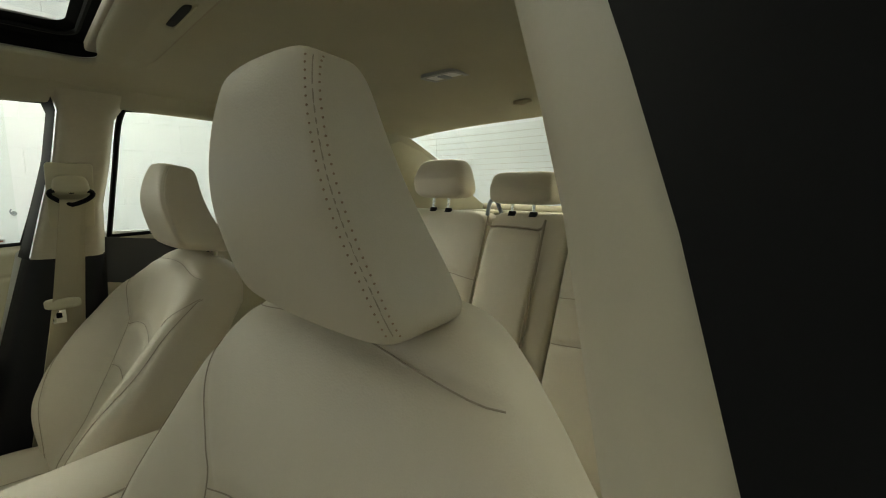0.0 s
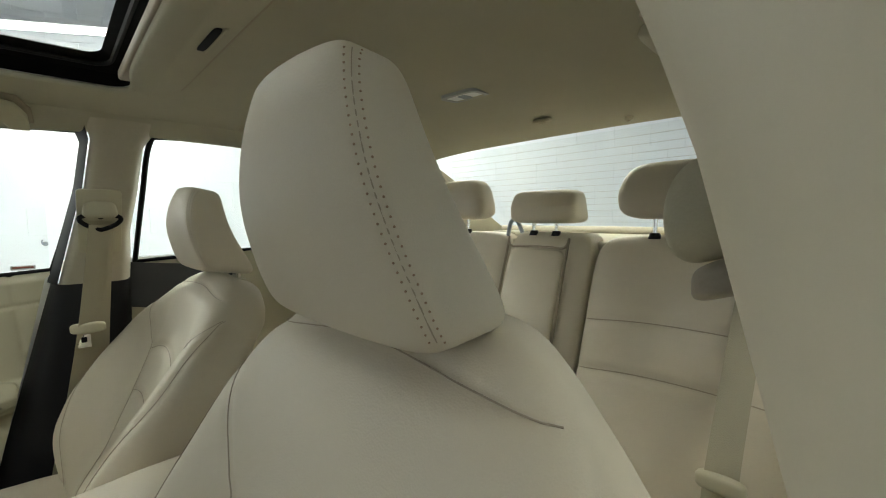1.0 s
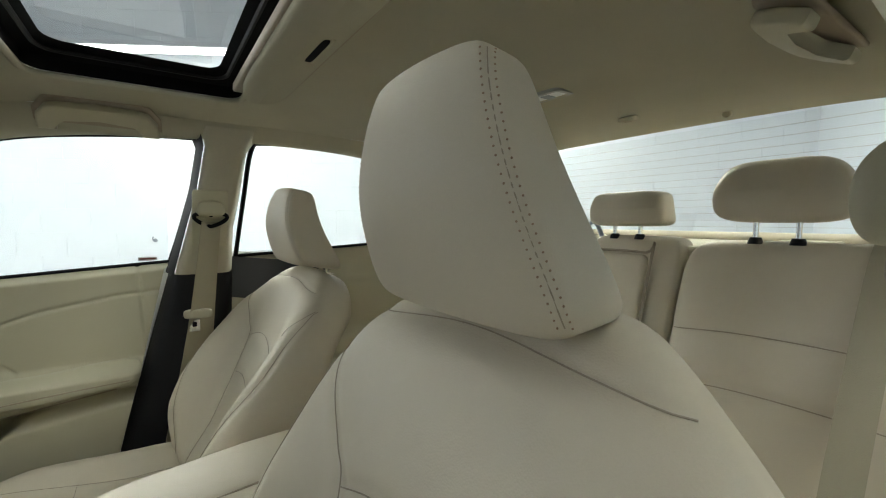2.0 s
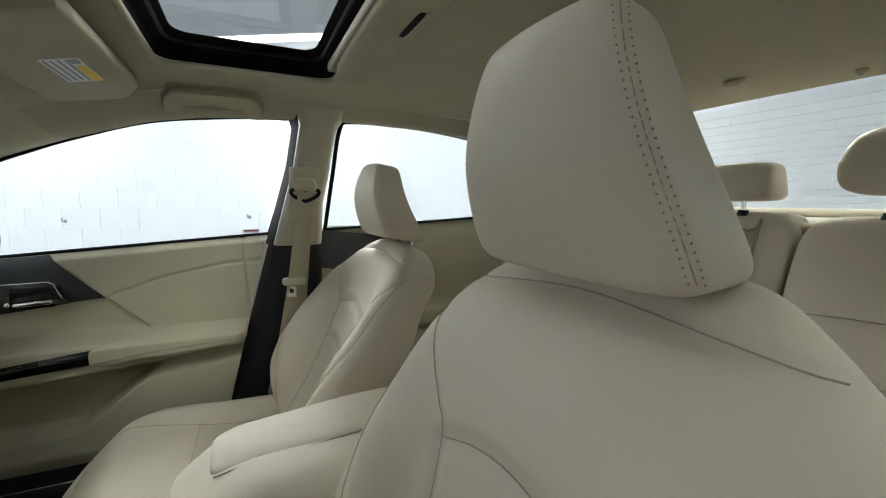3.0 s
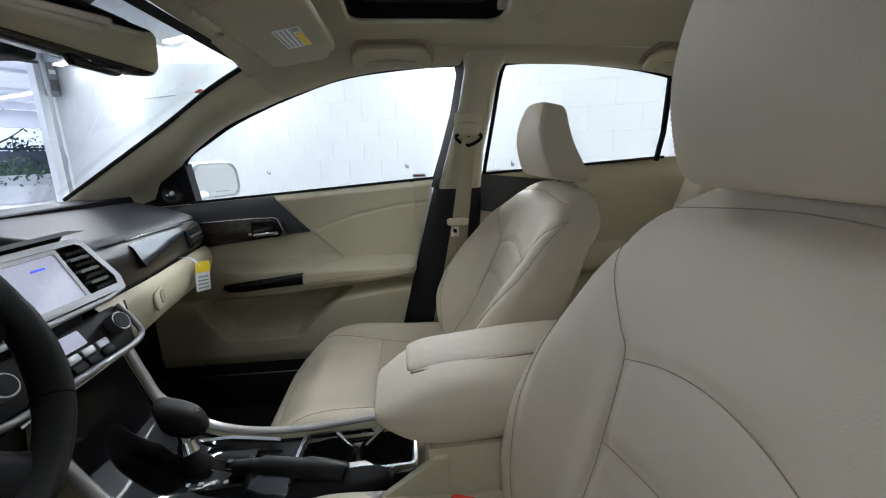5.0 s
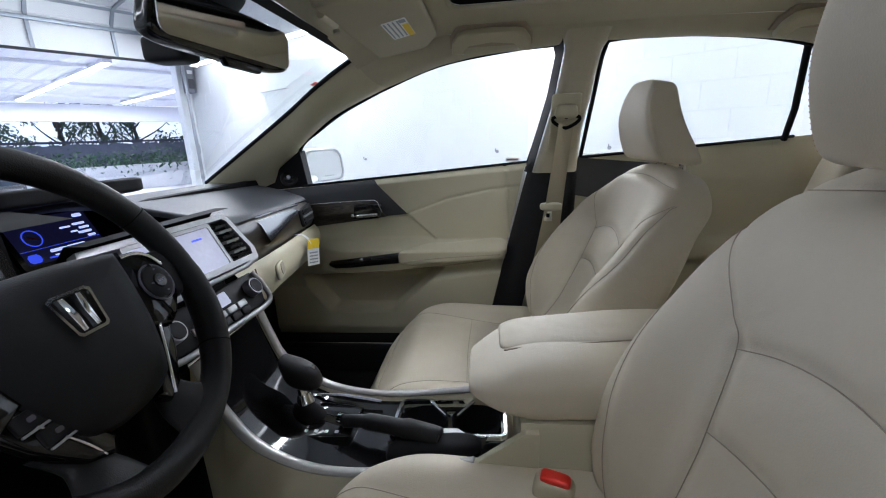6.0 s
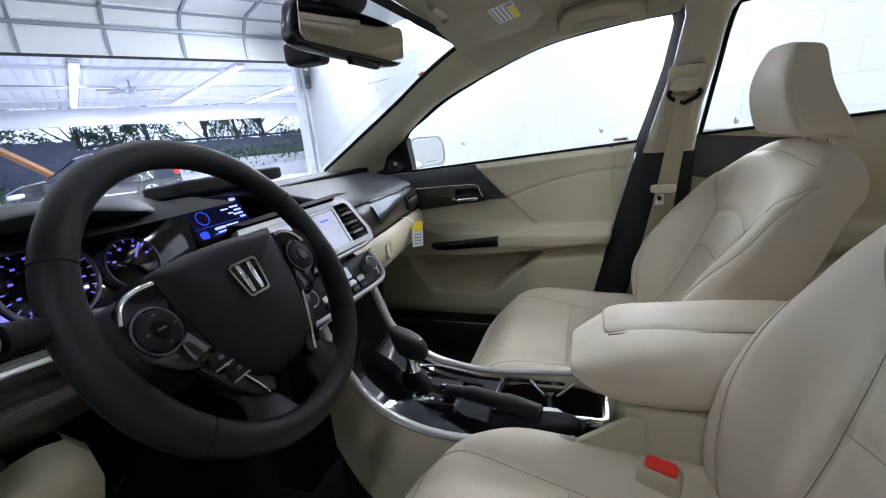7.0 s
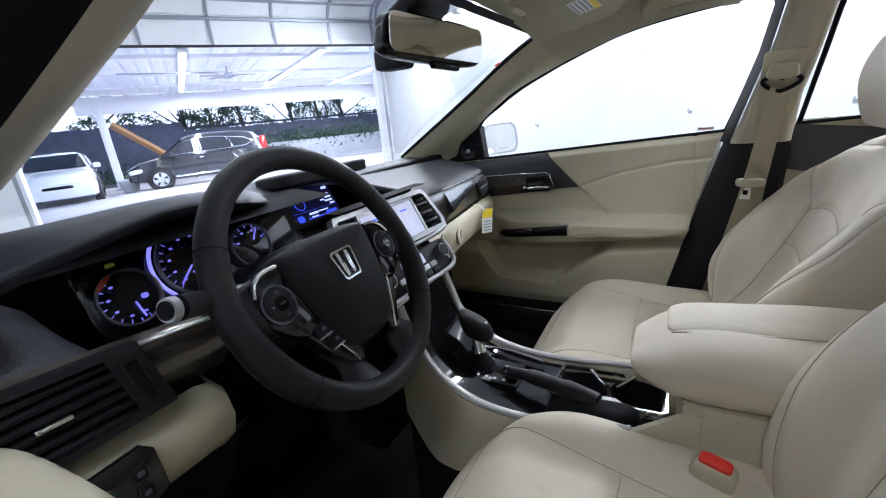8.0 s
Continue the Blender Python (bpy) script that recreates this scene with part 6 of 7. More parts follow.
part("lower_panel", loft([spline([c[i] for c in cols], 5) for i in range(len(cols[0]))], closed=False), TRIM, dash, "beige lower dash with glove box", sharp=60)
part("glove_seam", tube(spline([(0.16, 0.612, 0.845), (0.16, 0.609, 0.815), (0.165, 0.616, 0.77), (0.175, 0.640, 0.73)], 6), 0.0018, 5), SEAM_SHADE, dash, "glove box shut line")
GH = Matrix.Translation((0.335, 0.652, 0.788)) @ pose(0, 0, 0, 84, 0, 16)
part("glove_handle", plate(rrect(0.075, 0.042, 0.016, 4), 0.008, GH, 0.003), TRIM, dash, "beige glove box handle")
# flat darker plate paints the shade of a recess on the handle
part("handle_recess", plate(rrect(0.036, 0.028, 0.010, 4), 0.002, GH @ pose(0.012, 0.002, 0.0045)), LEATHER_D, dash, "flat patch painting the handle recess's shade")

# driver's side below the cluster: wood, vent, beige knee panel with switches
part("wood_band", loft([[Vector((x, 0.580 - 0.0 * x, 0.947 + (-0.55 - x) * 0.1)), Vector((x, 0.566, 0.930 + (-0.55 - x) * 0.1)), Vector((x, 0.572, 0.89 + (-0.55 - x) * 0.05)), Vector((x, 0.59, 0.862))] for x in np.linspace(-0.70, -0.45, 12)], closed=False), WOOD, dash, "gloss dark wood band", sharp=60)
part("chrome_line", tube([(-0.70, 0.5725, 0.9555), (-0.62, 0.5715, 0.9470), (-0.56, 0.5705, 0.9410), (-0.50, 0.5705, 0.9350), (-0.45, 0.572, 0.929)], 0.0026, 6), SILVER, dash, "chrome edge line")
DVM = Matrix.Translation((-0.609, 0.557, 0.914)) @ pose(0, 0, 0, 80, 0, -4)
vent = part("air_vent", ring_plate([(-0.056, 0.040), (0.064, 0.036), (0.078, -0.036), (-0.056, -0.040)], [(-0.050, 0.032), (0.036, 0.029), (0.048, -0.030), (-0.050, -0.033)], 0.014, DVM), BLACK, dash, "black driver air vent")
part("vent_back", plate([(-0.054, 0.036), (0.044, 0.034), (0.052, -0.034), (-0.054, -0.036)], 0.002, DVM @ pose(0, 0, -0.012)), RUBBER, vent)
for k in range(6):
    part("slat", plate(rrect(0.092, 0.0035, 0.001, 1), 0.012, DVM @ pose(-0.006 + 0.0012 * k, 0.026 - 0.0105 * k, 0.0, 22, 0, 0)), BLACK, vent)
part("vent_tab", plate(rrect(0.026, 0.005, 0.002, 2), 0.006, DVM @ pose(-0.010, -0.002, 0.008), 0.001), CHROME, vent, "chrome vent tab")
part("thumb_wheel", tube([DVM @ Vector((0.053, 0.018, 0.002)), DVM @ Vector((0.060, -0.020, 0.002))], 0.007, 12), RUBBER, vent, "ribbed thumb wheel")
part("thumb_slot", ring_plate(rrect(0.016, 0.05, 0.004, 2), rrect(0.011, 0.044, 0.003, 2), 0.003, DVM @ pose(0.056, -0.001, 0.008, 0, 0, 8)), BLACK, vent, "slim bezel")
SV = Matrix.Translation((-0.652, 0.598, 0.982)) @ pose(0, 0, 0, 75, 0, -10)
part("side_vent", ring_plate(rrect(0.07, 0.04, 0.010, 3), rrect(0.054, 0.027, 0.008, 3), 0.010, SV), BLACK, dash, "small demister vent")
part("side_vent_back", plate(rrect(0.058, 0.03, 0.008, 3), 0.002, SV @ pose(0, 0, -0.005)), RUBBER, dash)
KNEE = [(0.575, 0.862, 0.0), (0.552, 0.848, 0.006), (0.549, 0.82, 0.008), (0.553, 0.795, 0.004), (0.568, 0.778, -0.004), (0.60, 0.772, -0.010)]
part("knee_panel", loft([[Vector((x, y + (0.012 if x > -0.495 else 0.0), z - (0.012 if x > -0.495 else 0.0))) for x in (-0.72, -0.66, -0.60, -0.54, -0.50, -0.478 + e)] for y, z, e in KNEE], closed=False), TRIM, dash, "beige knee panel", sharp=60)
part("knee_panel_end", loft([[Vector((-0.478 + e, y + 0.012, z - 0.012)), Vector((-0.471 + e, y + 0.03, z - 0.012)), Vector((-0.471 + e, 0.62, z - 0.010))] for y, z, e in KNEE], closed=False), TRIM, dash, sharp=60)
part("lower_cover", loft([[Vector((x, y, z)) for x in (-0.72, -0.60, -0.44)] for y, z in ((0.585, 0.776), (0.62, 0.74), (0.66, 0.66), (0.70, 0.60))], closed=False), BLACK, dash, "black cover under the knee panel", sharp=60)
sw = thing("switch_panel", (-0.57, 0.55, 0.80), "black switch panel with a green-lit button", "switch panel")
SM = Matrix.Translation((-0.604, 0.5445, 0.829)) @ pose(0, 0, 0, 88, 0, 0)
part("plate", plate([(-0.06, 0.022), (0.030, 0.026), (0.040, 0.016), (0.042, -0.03), (0.03, -0.036), (-0.06, -0.036)], 0.006, SM, 0.001), GLOSSB, sw, "black plate")
GREEN = mat("green_light", (0.05, 0.9, 0.15), 0.5, emit=1.5, vary=0.0)
GREEND = mat("green_button", (0.01, 0.05, 0.03), 0.4, vary=0.1)
part("round_button", tube([SM @ Vector((-0.012, -0.004, 0.002)), SM @ Vector((-0.012, -0.004, 0.007))], 0.013, 20), GREEND, sw, "dark green round button")
part("button_mark", plate(rrect(0.007, 0.006, 0.002, 2), 0.001, SM @ pose(-0.012, -0.004, 0.0075)), DIM, sw, "small grey symbol")
part("green_lamp", plate(rrect(0.012, 0.004, 0.0018, 2), 0.002, SM @ pose(-0.006, -0.028, 0.004)), GREEN, sw, "glowing green lamp")
for k in range(2):
    part("rocker", plate(rrect(0.012, 0.016, 0.002, 2), 0.004, SM @ pose(0.022, 0.002 - 0.022 * k, 0.004), 0.001), BLACK, sw, "small black rocker")
    part("rocker_mark", plate(rrect(0.006, 0.005, 0.001, 1), 0.001, SM @ pose(0.022, 0.002 - 0.022 * k, 0.0065)), DIM, sw, "grey symbol")

# bulkhead that closes the dash underneath
part("bulkhead", box(-0.73, 0.73, 0.90, 0.93, 0.3, 0.985), RUBBER, dash)

# ---- steering wheel and column ----
WC, WR = Vector((-0.342, 0.481, 0.9545)), 0.156
WM = Matrix.Translation(WC) @ pose(0, 0, 0, 63, 0, 4.5)
wheel = thing("steering_wheel", WC, "black leather steering wheel with chrome emblem", "steering wheel")


def wp(x, y, z=0.0):
    return WM @ Vector((x, y, z))



def rimr(a):
    return 0.0150 + 0.0022 * math.exp(-((math.degrees(a) % 360 - 205) / 25) ** 2) + 0.0022 * math.exp(-((math.degrees(a) % 360 - 335) / 25) ** 2)


ang = [2 * math.pi * k / 96 for k in range(96)]
rim = part("rim", tube([wp(math.cos(a) * WR, math.sin(a) * WR) for a in ang], [rimr(a) for a in ang], 16, closed=True), WHEELL, wheel)
for a in (28, 152, 218, 322):
    t = radians(a)
    c, u = wp(math.cos(t) * WR, math.sin(t) * WR), WM.to_3x3() @ Vector((math.cos(t), math.sin(t), 0))
    n_ = WM.to_3x3() @ Vector((0, 0, 1))
    part("rim_seam", tube([c + (u * math.cos(k) + n_ * math.sin(k)) * (rimr(t) + 0.0002) for k in np.linspace(0, 2 * math.pi, 25)[:-1]], 0.0008, 5, closed=True), RUBBER, rim, "leather joint")
HUB = [(-0.084, 0.038), (-0.078, 0.047), (-0.03, 0.052), (0.0, 0.0525), (0.03, 0.052), (0.078, 0.047), (0.084, 0.038), (0.078, -0.008), (0.066, -0.052), (0.048, -0.086), (0.022, -0.096), (0.0, -0.098), (-0.022, -0.096), (-0.048, -0.086), (-0.066, -0.052), (-0.078, -0.008)]
HUBS = [(v.x, v.y) for v in spline([(x, y, 0) for x, y in HUB + HUB[:1]], 4)[:-1]]
part("airbag_cover", loft([[wp(x * f, y * f - 0.002, z) for x, y in HUBS] for f, z in ((0.98, -0.05), (1.0, -0.010), (0.985, -0.002), (0.95, 0.004), (0.8, 0.012), (0.5, 0.018), (0.05, 0.020))]), BLACK, wheel, "black airbag cover", sharp=60)
PADO = [(0.078, 0.038), (0.106, 0.037), (0.126, 0.025), (0.133, 0.003), (0.126, -0.022), (0.106, -0.042), (0.090, -0.050), (0.066, -0.040)]
for s in (-1, 1):
    rings = []
    for k in range(11):
        f = k / 10
        x = 0.055 + f * (WR - 0.052)
        top, low = 0.044 - 0.012 * smooth(0, 0.8, f), -0.046 + 0.022 * smooth(0, 1, f)
        cy, hh = (top + low) / 2, (top - low) / 2
        rings.append([wp(s * x, cy + hh * math.copysign(abs(math.cos(t)) ** 0.7, math.cos(t)), -0.016 + 0.010 * f + 0.011 * math.copysign(abs(math.sin(t)) ** 0.7, math.sin(t))) for t in np.linspace(0, 2 * math.pi, 21)[:-1]])
    part("spoke", loft(rings), BLACK, wheel, "black side spoke", sharp=50)
    pad = part("button_pad", plate([(s * x, y) for x, y in PADO], 0.012, WM @ pose(0, 0, -0.004), 0.003), GLOSSB, wheel, "gloss black button pad")
    part("pad_trim", tube(spline([wp(s * x, y, 0.003) for x, y in ((0.084, 0.0350), (0.104, 0.0340), (0.119, 0.0260), (0.127, 0.013))], 5), 0.0024, 8), CHROME, pad, "chrome pad edge")
    part("dial_ring", tube([wp(s * 0.105 + math.cos(t) * 0.0205, -0.003 + math.sin(t) * 0.0205, 0.004) for t in np.linspace(0, 2 * math.pi, 41)[:-1]], 0.0011, 8, closed=True), DIM, pad, "thin grey button ring")
    part("dial_button", tube([wp(s * 0.105, -0.003, 0.0), wp(s * 0.105, -0.003, 0.006), wp(s * 0.105, -0.003, 0.0075)], [0.0188, 0.0182, 0.015], 28), BLACK, pad, "round rocker button")
    part("centre_button", tube([wp(s * 0.105, -0.003, 0.006), wp(s * 0.105, -0.003, 0.0095)], [0.0085, 0.0075], 18), GLOSSB, pad)
    marks(pad, [(s * 0.105 + dx, -0.003 + dy, w_, 0.002) for dx, dy, w_ in ((0.013, 0, 0.003), (-0.013, 0, 0.003), (0, 0.013, 0.003), (0, -0.013, 0.003), (0, 0, 0.008))], WM @ pose(0, 0, 0.0078), "button_marks", DIM, "small grey symbols")
    bar_ = part("button_bar", plate([(s * x, y) for x, y in ((0.094, -0.040), (0.070, -0.034), (0.046, -0.076), (0.026, -0.100), (0.036, -0.112), (0.056, -0.104), (0.080, -0.072))], 0.016, WM @ pose(0, 0, -0.010), 0.004), GLOSSB, wheel, "gloss black lower button bar")
    if s < 0:
        for k in range(2):
            bx, by = s * (0.069 - 0.009 * k), -0.051 - 0.018 * k
            part("lower_button", plate(rrect(0.025, 0.014, 0.002, 2), 0.006, WM @ pose(bx, by, -0.002), 0.001), BLACK, bar_, "small lower button")
            part("button_edge", plate(rrect(0.024, 0.0018, 0.0006, 1), 0.002, WM @ pose(bx, by - 0.0085, 0.0005)), SILVER, bar_, "thin silver edge")
            marks(bar_, [(bx, by, 0.006, 0.004)], WM @ pose(0, 0, -0.001), "button_marks", DIM)
    part("spoke_chrome", tube(spline([wp(s * 0.078, -0.040, -0.001), wp(s * 0.064, -0.066, -0.001), wp(s * 0.050, -0.092, -0.002), wp(s * 0.043, -0.108, -0.004)], 5), 0.0026 if s > 0 else 0.0014, 8), CHROME, wheel, "chrome spoke accent")
    rings = []
    for (x, y, z), hw_, th in zip(spline([(0.060, -0.082, -0.022), (0.048, -0.108, -0.016), (0.052, -0.132, -0.006), (0.062, -0.142, -0.001)], 4), np.interp(np.arange(13), [0, 4, 8, 12], [0.016, 0.020, 0.032, 0.050]), np.interp(np.arange(13), [0, 6, 12], [0.009, 0.010, 0.012])):
        d = Vector((math.cos(radians(20)), -math.sin(radians(20)), 0))
        rings.append([wp(s * (x + d.x * hw_ * math.cos(t)), y + d.y * hw_ * -math.cos(t), z + th * math.sin(t)) for t in np.linspace(0, 2 * math.pi, 17)[:-1]])
    part("lower_spoke", loft(rings), WHEELL, wheel, "black leather lower spoke", sharp=60)
TRAP_O = [(-0.0205, 0.0165), (-0.0165, 0.0195), (0.0165, 0.0195), (0.0205, 0.0165), (0.0155, -0.0165), (0.0125, -0.019), (-0.0125, -0.019), (-0.0155, -0.0165)]
EMM = WM @ pose(-0.006, 0.0, 0.0215)
emb = part("emblem", ring_plate(TRAP_O, [(x * 0.87, y * 0.87) for x, y in TRAP_O], 0.005, EMM), CHROME, wheel, "plain chrome emblem")
for s in (-1, 1):
    part("emblem_bar", plate([(s * 0.0105, 0.016), (s * 0.0055, 0.016), (s * 0.0036, 0.0), (s * 0.0040, -0.015), (s * 0.0088, -0.015)], 0.005, EMM, 0.0008), CHROME, emb)
part("emblem_plate", plate([(x * 0.9, y * 0.9) for x, y in TRAP_O], 0.003, EMM @ pose(0, 0, -0.002)), GLOSSB, emb, "black emblem ground")
column = thing("steering_column", (-0.34, 0.56, 0.86), "black steering column cowl with stalk", "steering column")
cax = WM.to_3x3() @ Vector((0, 0, -1))
part("cowl", loft([[WC + cax * d + WM.to_3x3() @ Vector((r * 1.15 * math.cos(t), r * math.sin(t), 0)) for t in np.linspace(0, 2 * math.pi, 25)[:-1]] for d, r in ((0.028, 0.045), (0.04, 0.058), (0.12, 0.066), (0.17, 0.068))]), BLACK, column, sharp=50)
st0, st1 = Vector((-0.405, 0.515, 0.955)), Vector((-0.548, 0.474, 0.994))
part("stalk", tube([st0, st0.lerp(st1, 0.5), st0.lerp(st1, 0.7), st0.lerp(st1, 0.92)], [0.009, 0.0095, 0.0105, 0.0115], 14), BLACK, column, "black lamp stalk")
part("stalk_ring", tube([st0.lerp(st1, 0.955), st0.lerp(st1, 1.0)], [0.0112, 0.0104], 20), SILVER, column, "silver ring switch")
part("stalk_face", tube([st0.lerp(st1, 1.0), st0.lerp(st1, 1.012)], 0.0082, 18), RUBBER, column, "pale end with symbol")
st2 = Vector((-0.23, 0.50, 0.965))
part("stalk", tube([Vector((-0.29, 0.515, 0.95)), st2], [0.010, 0.012], 12), BLACK, column, "black wiper stalk")


# ---- the raised sectional door of the garage ----
RUBB = mat("door_seal", (0.02, 0.02, 0.022), 0.7)
STILE = mat("stile_steel", (0.30, 0.33, 0.38), 0.45, 0.6, vary=0.08)
sdoor = thing("sectional_door", g(DOORA - 0.1, 0.1, 2.55), "raised white sectional garage door with grey stiles", "garage door")
DLINE = [(8.0, 2.545), (8.0, 2.96), (7.93, 3.10), (7.78, 3.19), (7.5, 3.23), (7.0, 3.24), (6.46, 3.245), (5.92, 3.25), (5.38, 3.255), (4.84, 3.26)]


def door_piece(p, q, b0, b1, off, thick, bm=None):
    (a0, z0), (a1, z1) = p, q
    d = Vector((a1 - a0, z1 - z0)).normalized()
    n = Vector((-d.y, d.x))
    n = n if n.y < 0 or n.x < 0 else -n
    ring = lambda b: [g(a + n.x * k, b, z + n.y * k) for a, z, k in ((a0, z0, off), (a1, z1, off), (a1, z1, off + thick), (a0, z0, off + thick))]
    return loft([ring(b0), ring(b1)], bm=bm)


for i, (p, q) in enumerate(((DLINE[0], DLINE[1]), (DLINE[1], DLINE[3]), (DLINE[3], DLINE[5]), (DLINE[5], DLINE[6]), (DLINE[6], DLINE[7]), (DLINE[7], DLINE[8]), (DLINE[8], DLINE[9]))):
    sec = part("section", door_piece(p, q, -2.72, 2.98, -0.02, 0.02), STEELW, sdoor, "white steel door section", smooth=False)
    for b in (-2.70, -1.80, -0.84, 0.15, 1.13, 2.10, 2.93):
        part("stile", door_piece(p, q, b - 0.022, b + 0.022, 0.0, 0.03), STILE, sec, "grey steel stile", smooth=False)
    dv = Vector((q[0] - p[0], q[1] - p[1])).normalized() * 0.05
    part("rail", door_piece((q[0] - dv.x, q[1] - dv.y), q, -2.72, 2.98, 0.0, 0.024), STILE, sec, "grey steel rail", smooth=False)
    part("rail", door_piece(p, (p[0] + dv.x, p[1] + dv.y), -2.72, 2.98, 0.0, 0.018), STEELW, sec, "white steel rail", smooth=False)
part("bottom_seal", gbox(7.97, 8.03, -2.72, 2.98, 2.515, 2.547), RUBB, sdoor, "black rubber bottom seal")
part("reinforcing_strut", gbox(7.945, 7.975, -2.70, 2.96, 2.90, 2.955, 0.006), STILE, sdoor, "galvanised stiffening strut")
for b in (-2.77, 3.02):
    pts = [g(a - 0.05, b, z) for a, z in [(8.0, 0.05)] + DLINE]
    part("track", ribbon(pts, 0.05, 0.02, GB), STEELG, sdoor, "galvanised guide track")
part("torsion_bar", tube([g(8.0, -2.7, 3.32), g(8.0, 2.95, 3.32)], 0.016, 10), STEELG, sdoor, "steel spring shaft")
opener = thing("door_opener", g(8.08, 3.08, 2.3), "grey electric door opener box on the jamb", "door opener")
part("housing", gbox(7.93, 8.12, 3.03, 3.17, 2.07, 2.55, 0.02), mat("grey_housing", (0.16, 0.17, 0.20), 0.4), opener)
part("cover_plate", gbox(7.915, 7.932, 3.05, 3.15, 2.14, 2.30, 0.004), mat("dark_cover", (0.05, 0.05, 0.06), 0.4), opener, "dark lower cover")
part("label", gbox(7.922, 7.931, 3.06, 3.14, 2.38, 2.44), PAPER, opener, "pale label")
hook = thing("pull_bracket", g(8.06, 3.03, 1.1), "small grey pull handle on the door track", "handle")
part("pull", tube(spline([g(7.96, 3.04, 1.02), g(7.91, 3.04, 1.06), g(7.91, 3.04, 1.16), g(7.96, 3.04, 1.20)], 4), 0.009, 8), STEELG, hook)
for a, z in ((3.83, 0.89), (1.93, 0.95), (0.84, 0.96)):
    k = thing("wall_plug", g(a, WALLB, z), "dark screw hook in the block wall", "hook", "wall hooks")
    part("washer", tube([g(a, WALLB + 0.004, z), g(a, WALLB - 0.006, z)], 0.017, 14), STEELG, k)
    part("shank", tube(spline([g(a, WALLB - 0.006, z), g(a, WALLB - 0.03, z), g(a, WALLB - 0.04, z + 0.015), g(a, WALLB - 0.03, z + 0.03)], 3), 0.005, 6), STILE, k)

slit = thing("wall_bracket", g(5.65, WALLB, 1.88), "thin dark metal strip on the block wall", "bracket")
part("strip", gbox(5.32, 5.98, WALLB - 0.012, WALLB + 0.002, 1.885, 1.897, 0.002), STEELG, slit)

# ---- carport before the garage ----
CARW = mat("carport_white", (0.74, 0.75, 0.80), 0.4, vary=0.05, stain=1.0)


def carport_fn(i, a):
    b = -3.6 + i * 0.05
    k = i % 6
    return g(a, b, 2.93 + (0.022 if k in (0, 1) else 0.0))


solo("carport_roof", loft([[carport_fn(i, a) for i in range(0, 290)] for a in (8.45, 20.0)], closed=False), CARW, "white corrugated steel carport roof", "roof", kind="structure", smooth=False)
beam = solo("carport_beam", gbox(19.9, 20.1, -3.6, 11.0, 2.30, 2.90, 0.01), CARW, "white steel front beam of the carport", "beam", kind="structure")
for a in (11.3, 14.2, 17.1):
    part("purlin", gbox(a, a + 0.06, -3.6, 11.0, 2.86, 2.93), CARW, beam, "white purlin")
part("side_beam", gbox(8.45, 20.0, -3.65, -3.5, 2.62, 2.93), CARW, beam, "white side beam")
for a, b in ((20.0, -2.95), (20.0, 10.9), (9.0, -3.55)):
    col = thing("carport_post", g(a, b, ground_z(a)), "white square steel carport post", "post", "carport posts")
    part("shaft", gbox(a - 0.12, a + 0.12, b - 0.12, b + 0.12, ground_z(a), 2.62, 0.01), CARW, col)
    part("foot_plate", gbox(a - 0.2, a + 0.2, b - 0.2, b + 0.2, ground_z(a), ground_z(a) + 0.03, 0.004), STEELG, col, "steel foot plate")
part("brace", tube([g(20, -2.85, 1.9), g(20, -3.6, 2.7)], 0.06, 4), CARW, beam, "white knee brace")
timber = thing("timber_prop", g(20.4, -1.6, 0), "leaning brown timber board beside the post", "board")
part("board", tube([g(20.45, -2.75, 1.95), g(20.7, -1.5, 0.85), g(20.95, -0.3, -0.36)], 0.13, 4), mat("brown_timber", (0.30, 0.15, 0.06), 0.7, vary=0.2, stain=12), timber)
for a0, a1, b in ((10.6, 18.8, -0.2), (10.4, 18.6, 2.7), (13.5, 18.4, 5.4)):
    lamp = thing("carport_lamp", g((a0 + a1) / 2, b, 2.86), "long lit white strip lamp under the carport roof", "lamp", "carport strip lamps")
    part("housing", gbox(a0, a1, b - 0.09, b + 0.09, 2.85, 2.925, 0.01), STEELW, lamp)
    for k in (-0.045, 0.045):
        part("tube", tube([g(a0 + 0.04, b + k, 2.835), g(a1 - 0.04, b + k, 2.835)], 0.02, 8), TUBEL, lamp, "glowing glass tube")
    li = new("strip_light", bpy.data.lights.new("strip_light", "AREA"))
    li.data.shape, li.data.size, li.data.size_y, li.data.energy = "RECTANGLE", 0.15, a1 - a0, 560
    li.data.color = (0.86, 0.89, 1.0)
    li.matrix_world = Matrix.Translation(g((a0 + a1) / 2, b, 2.80)) @ Matrix(((GB.x, GA.x, 0, 0), (GB.y, GA.y, 0, 0), (0, 0, 1, 0), (0, 0, 0, 1)))
fan = thing("ceiling_fan", g(13.2, 0.85, 2.9), "grey ceiling fan at rest under the carport roof", "ceiling fan")
part("rod", tube([g(13.2, 0.85, 2.93), g(13.2, 0.85, 2.72)], 0.02, 8), STEELG, fan)
part("motor", tube([g(13.2, 0.85, 2.75), g(13.2, 0.85, 2.71), g(13.2, 0.85, 2.63), g(13.2, 0.85, 2.60)], [0.06, 0.13, 0.13, 0.05], 18), STEELG, fan, "round motor housing")
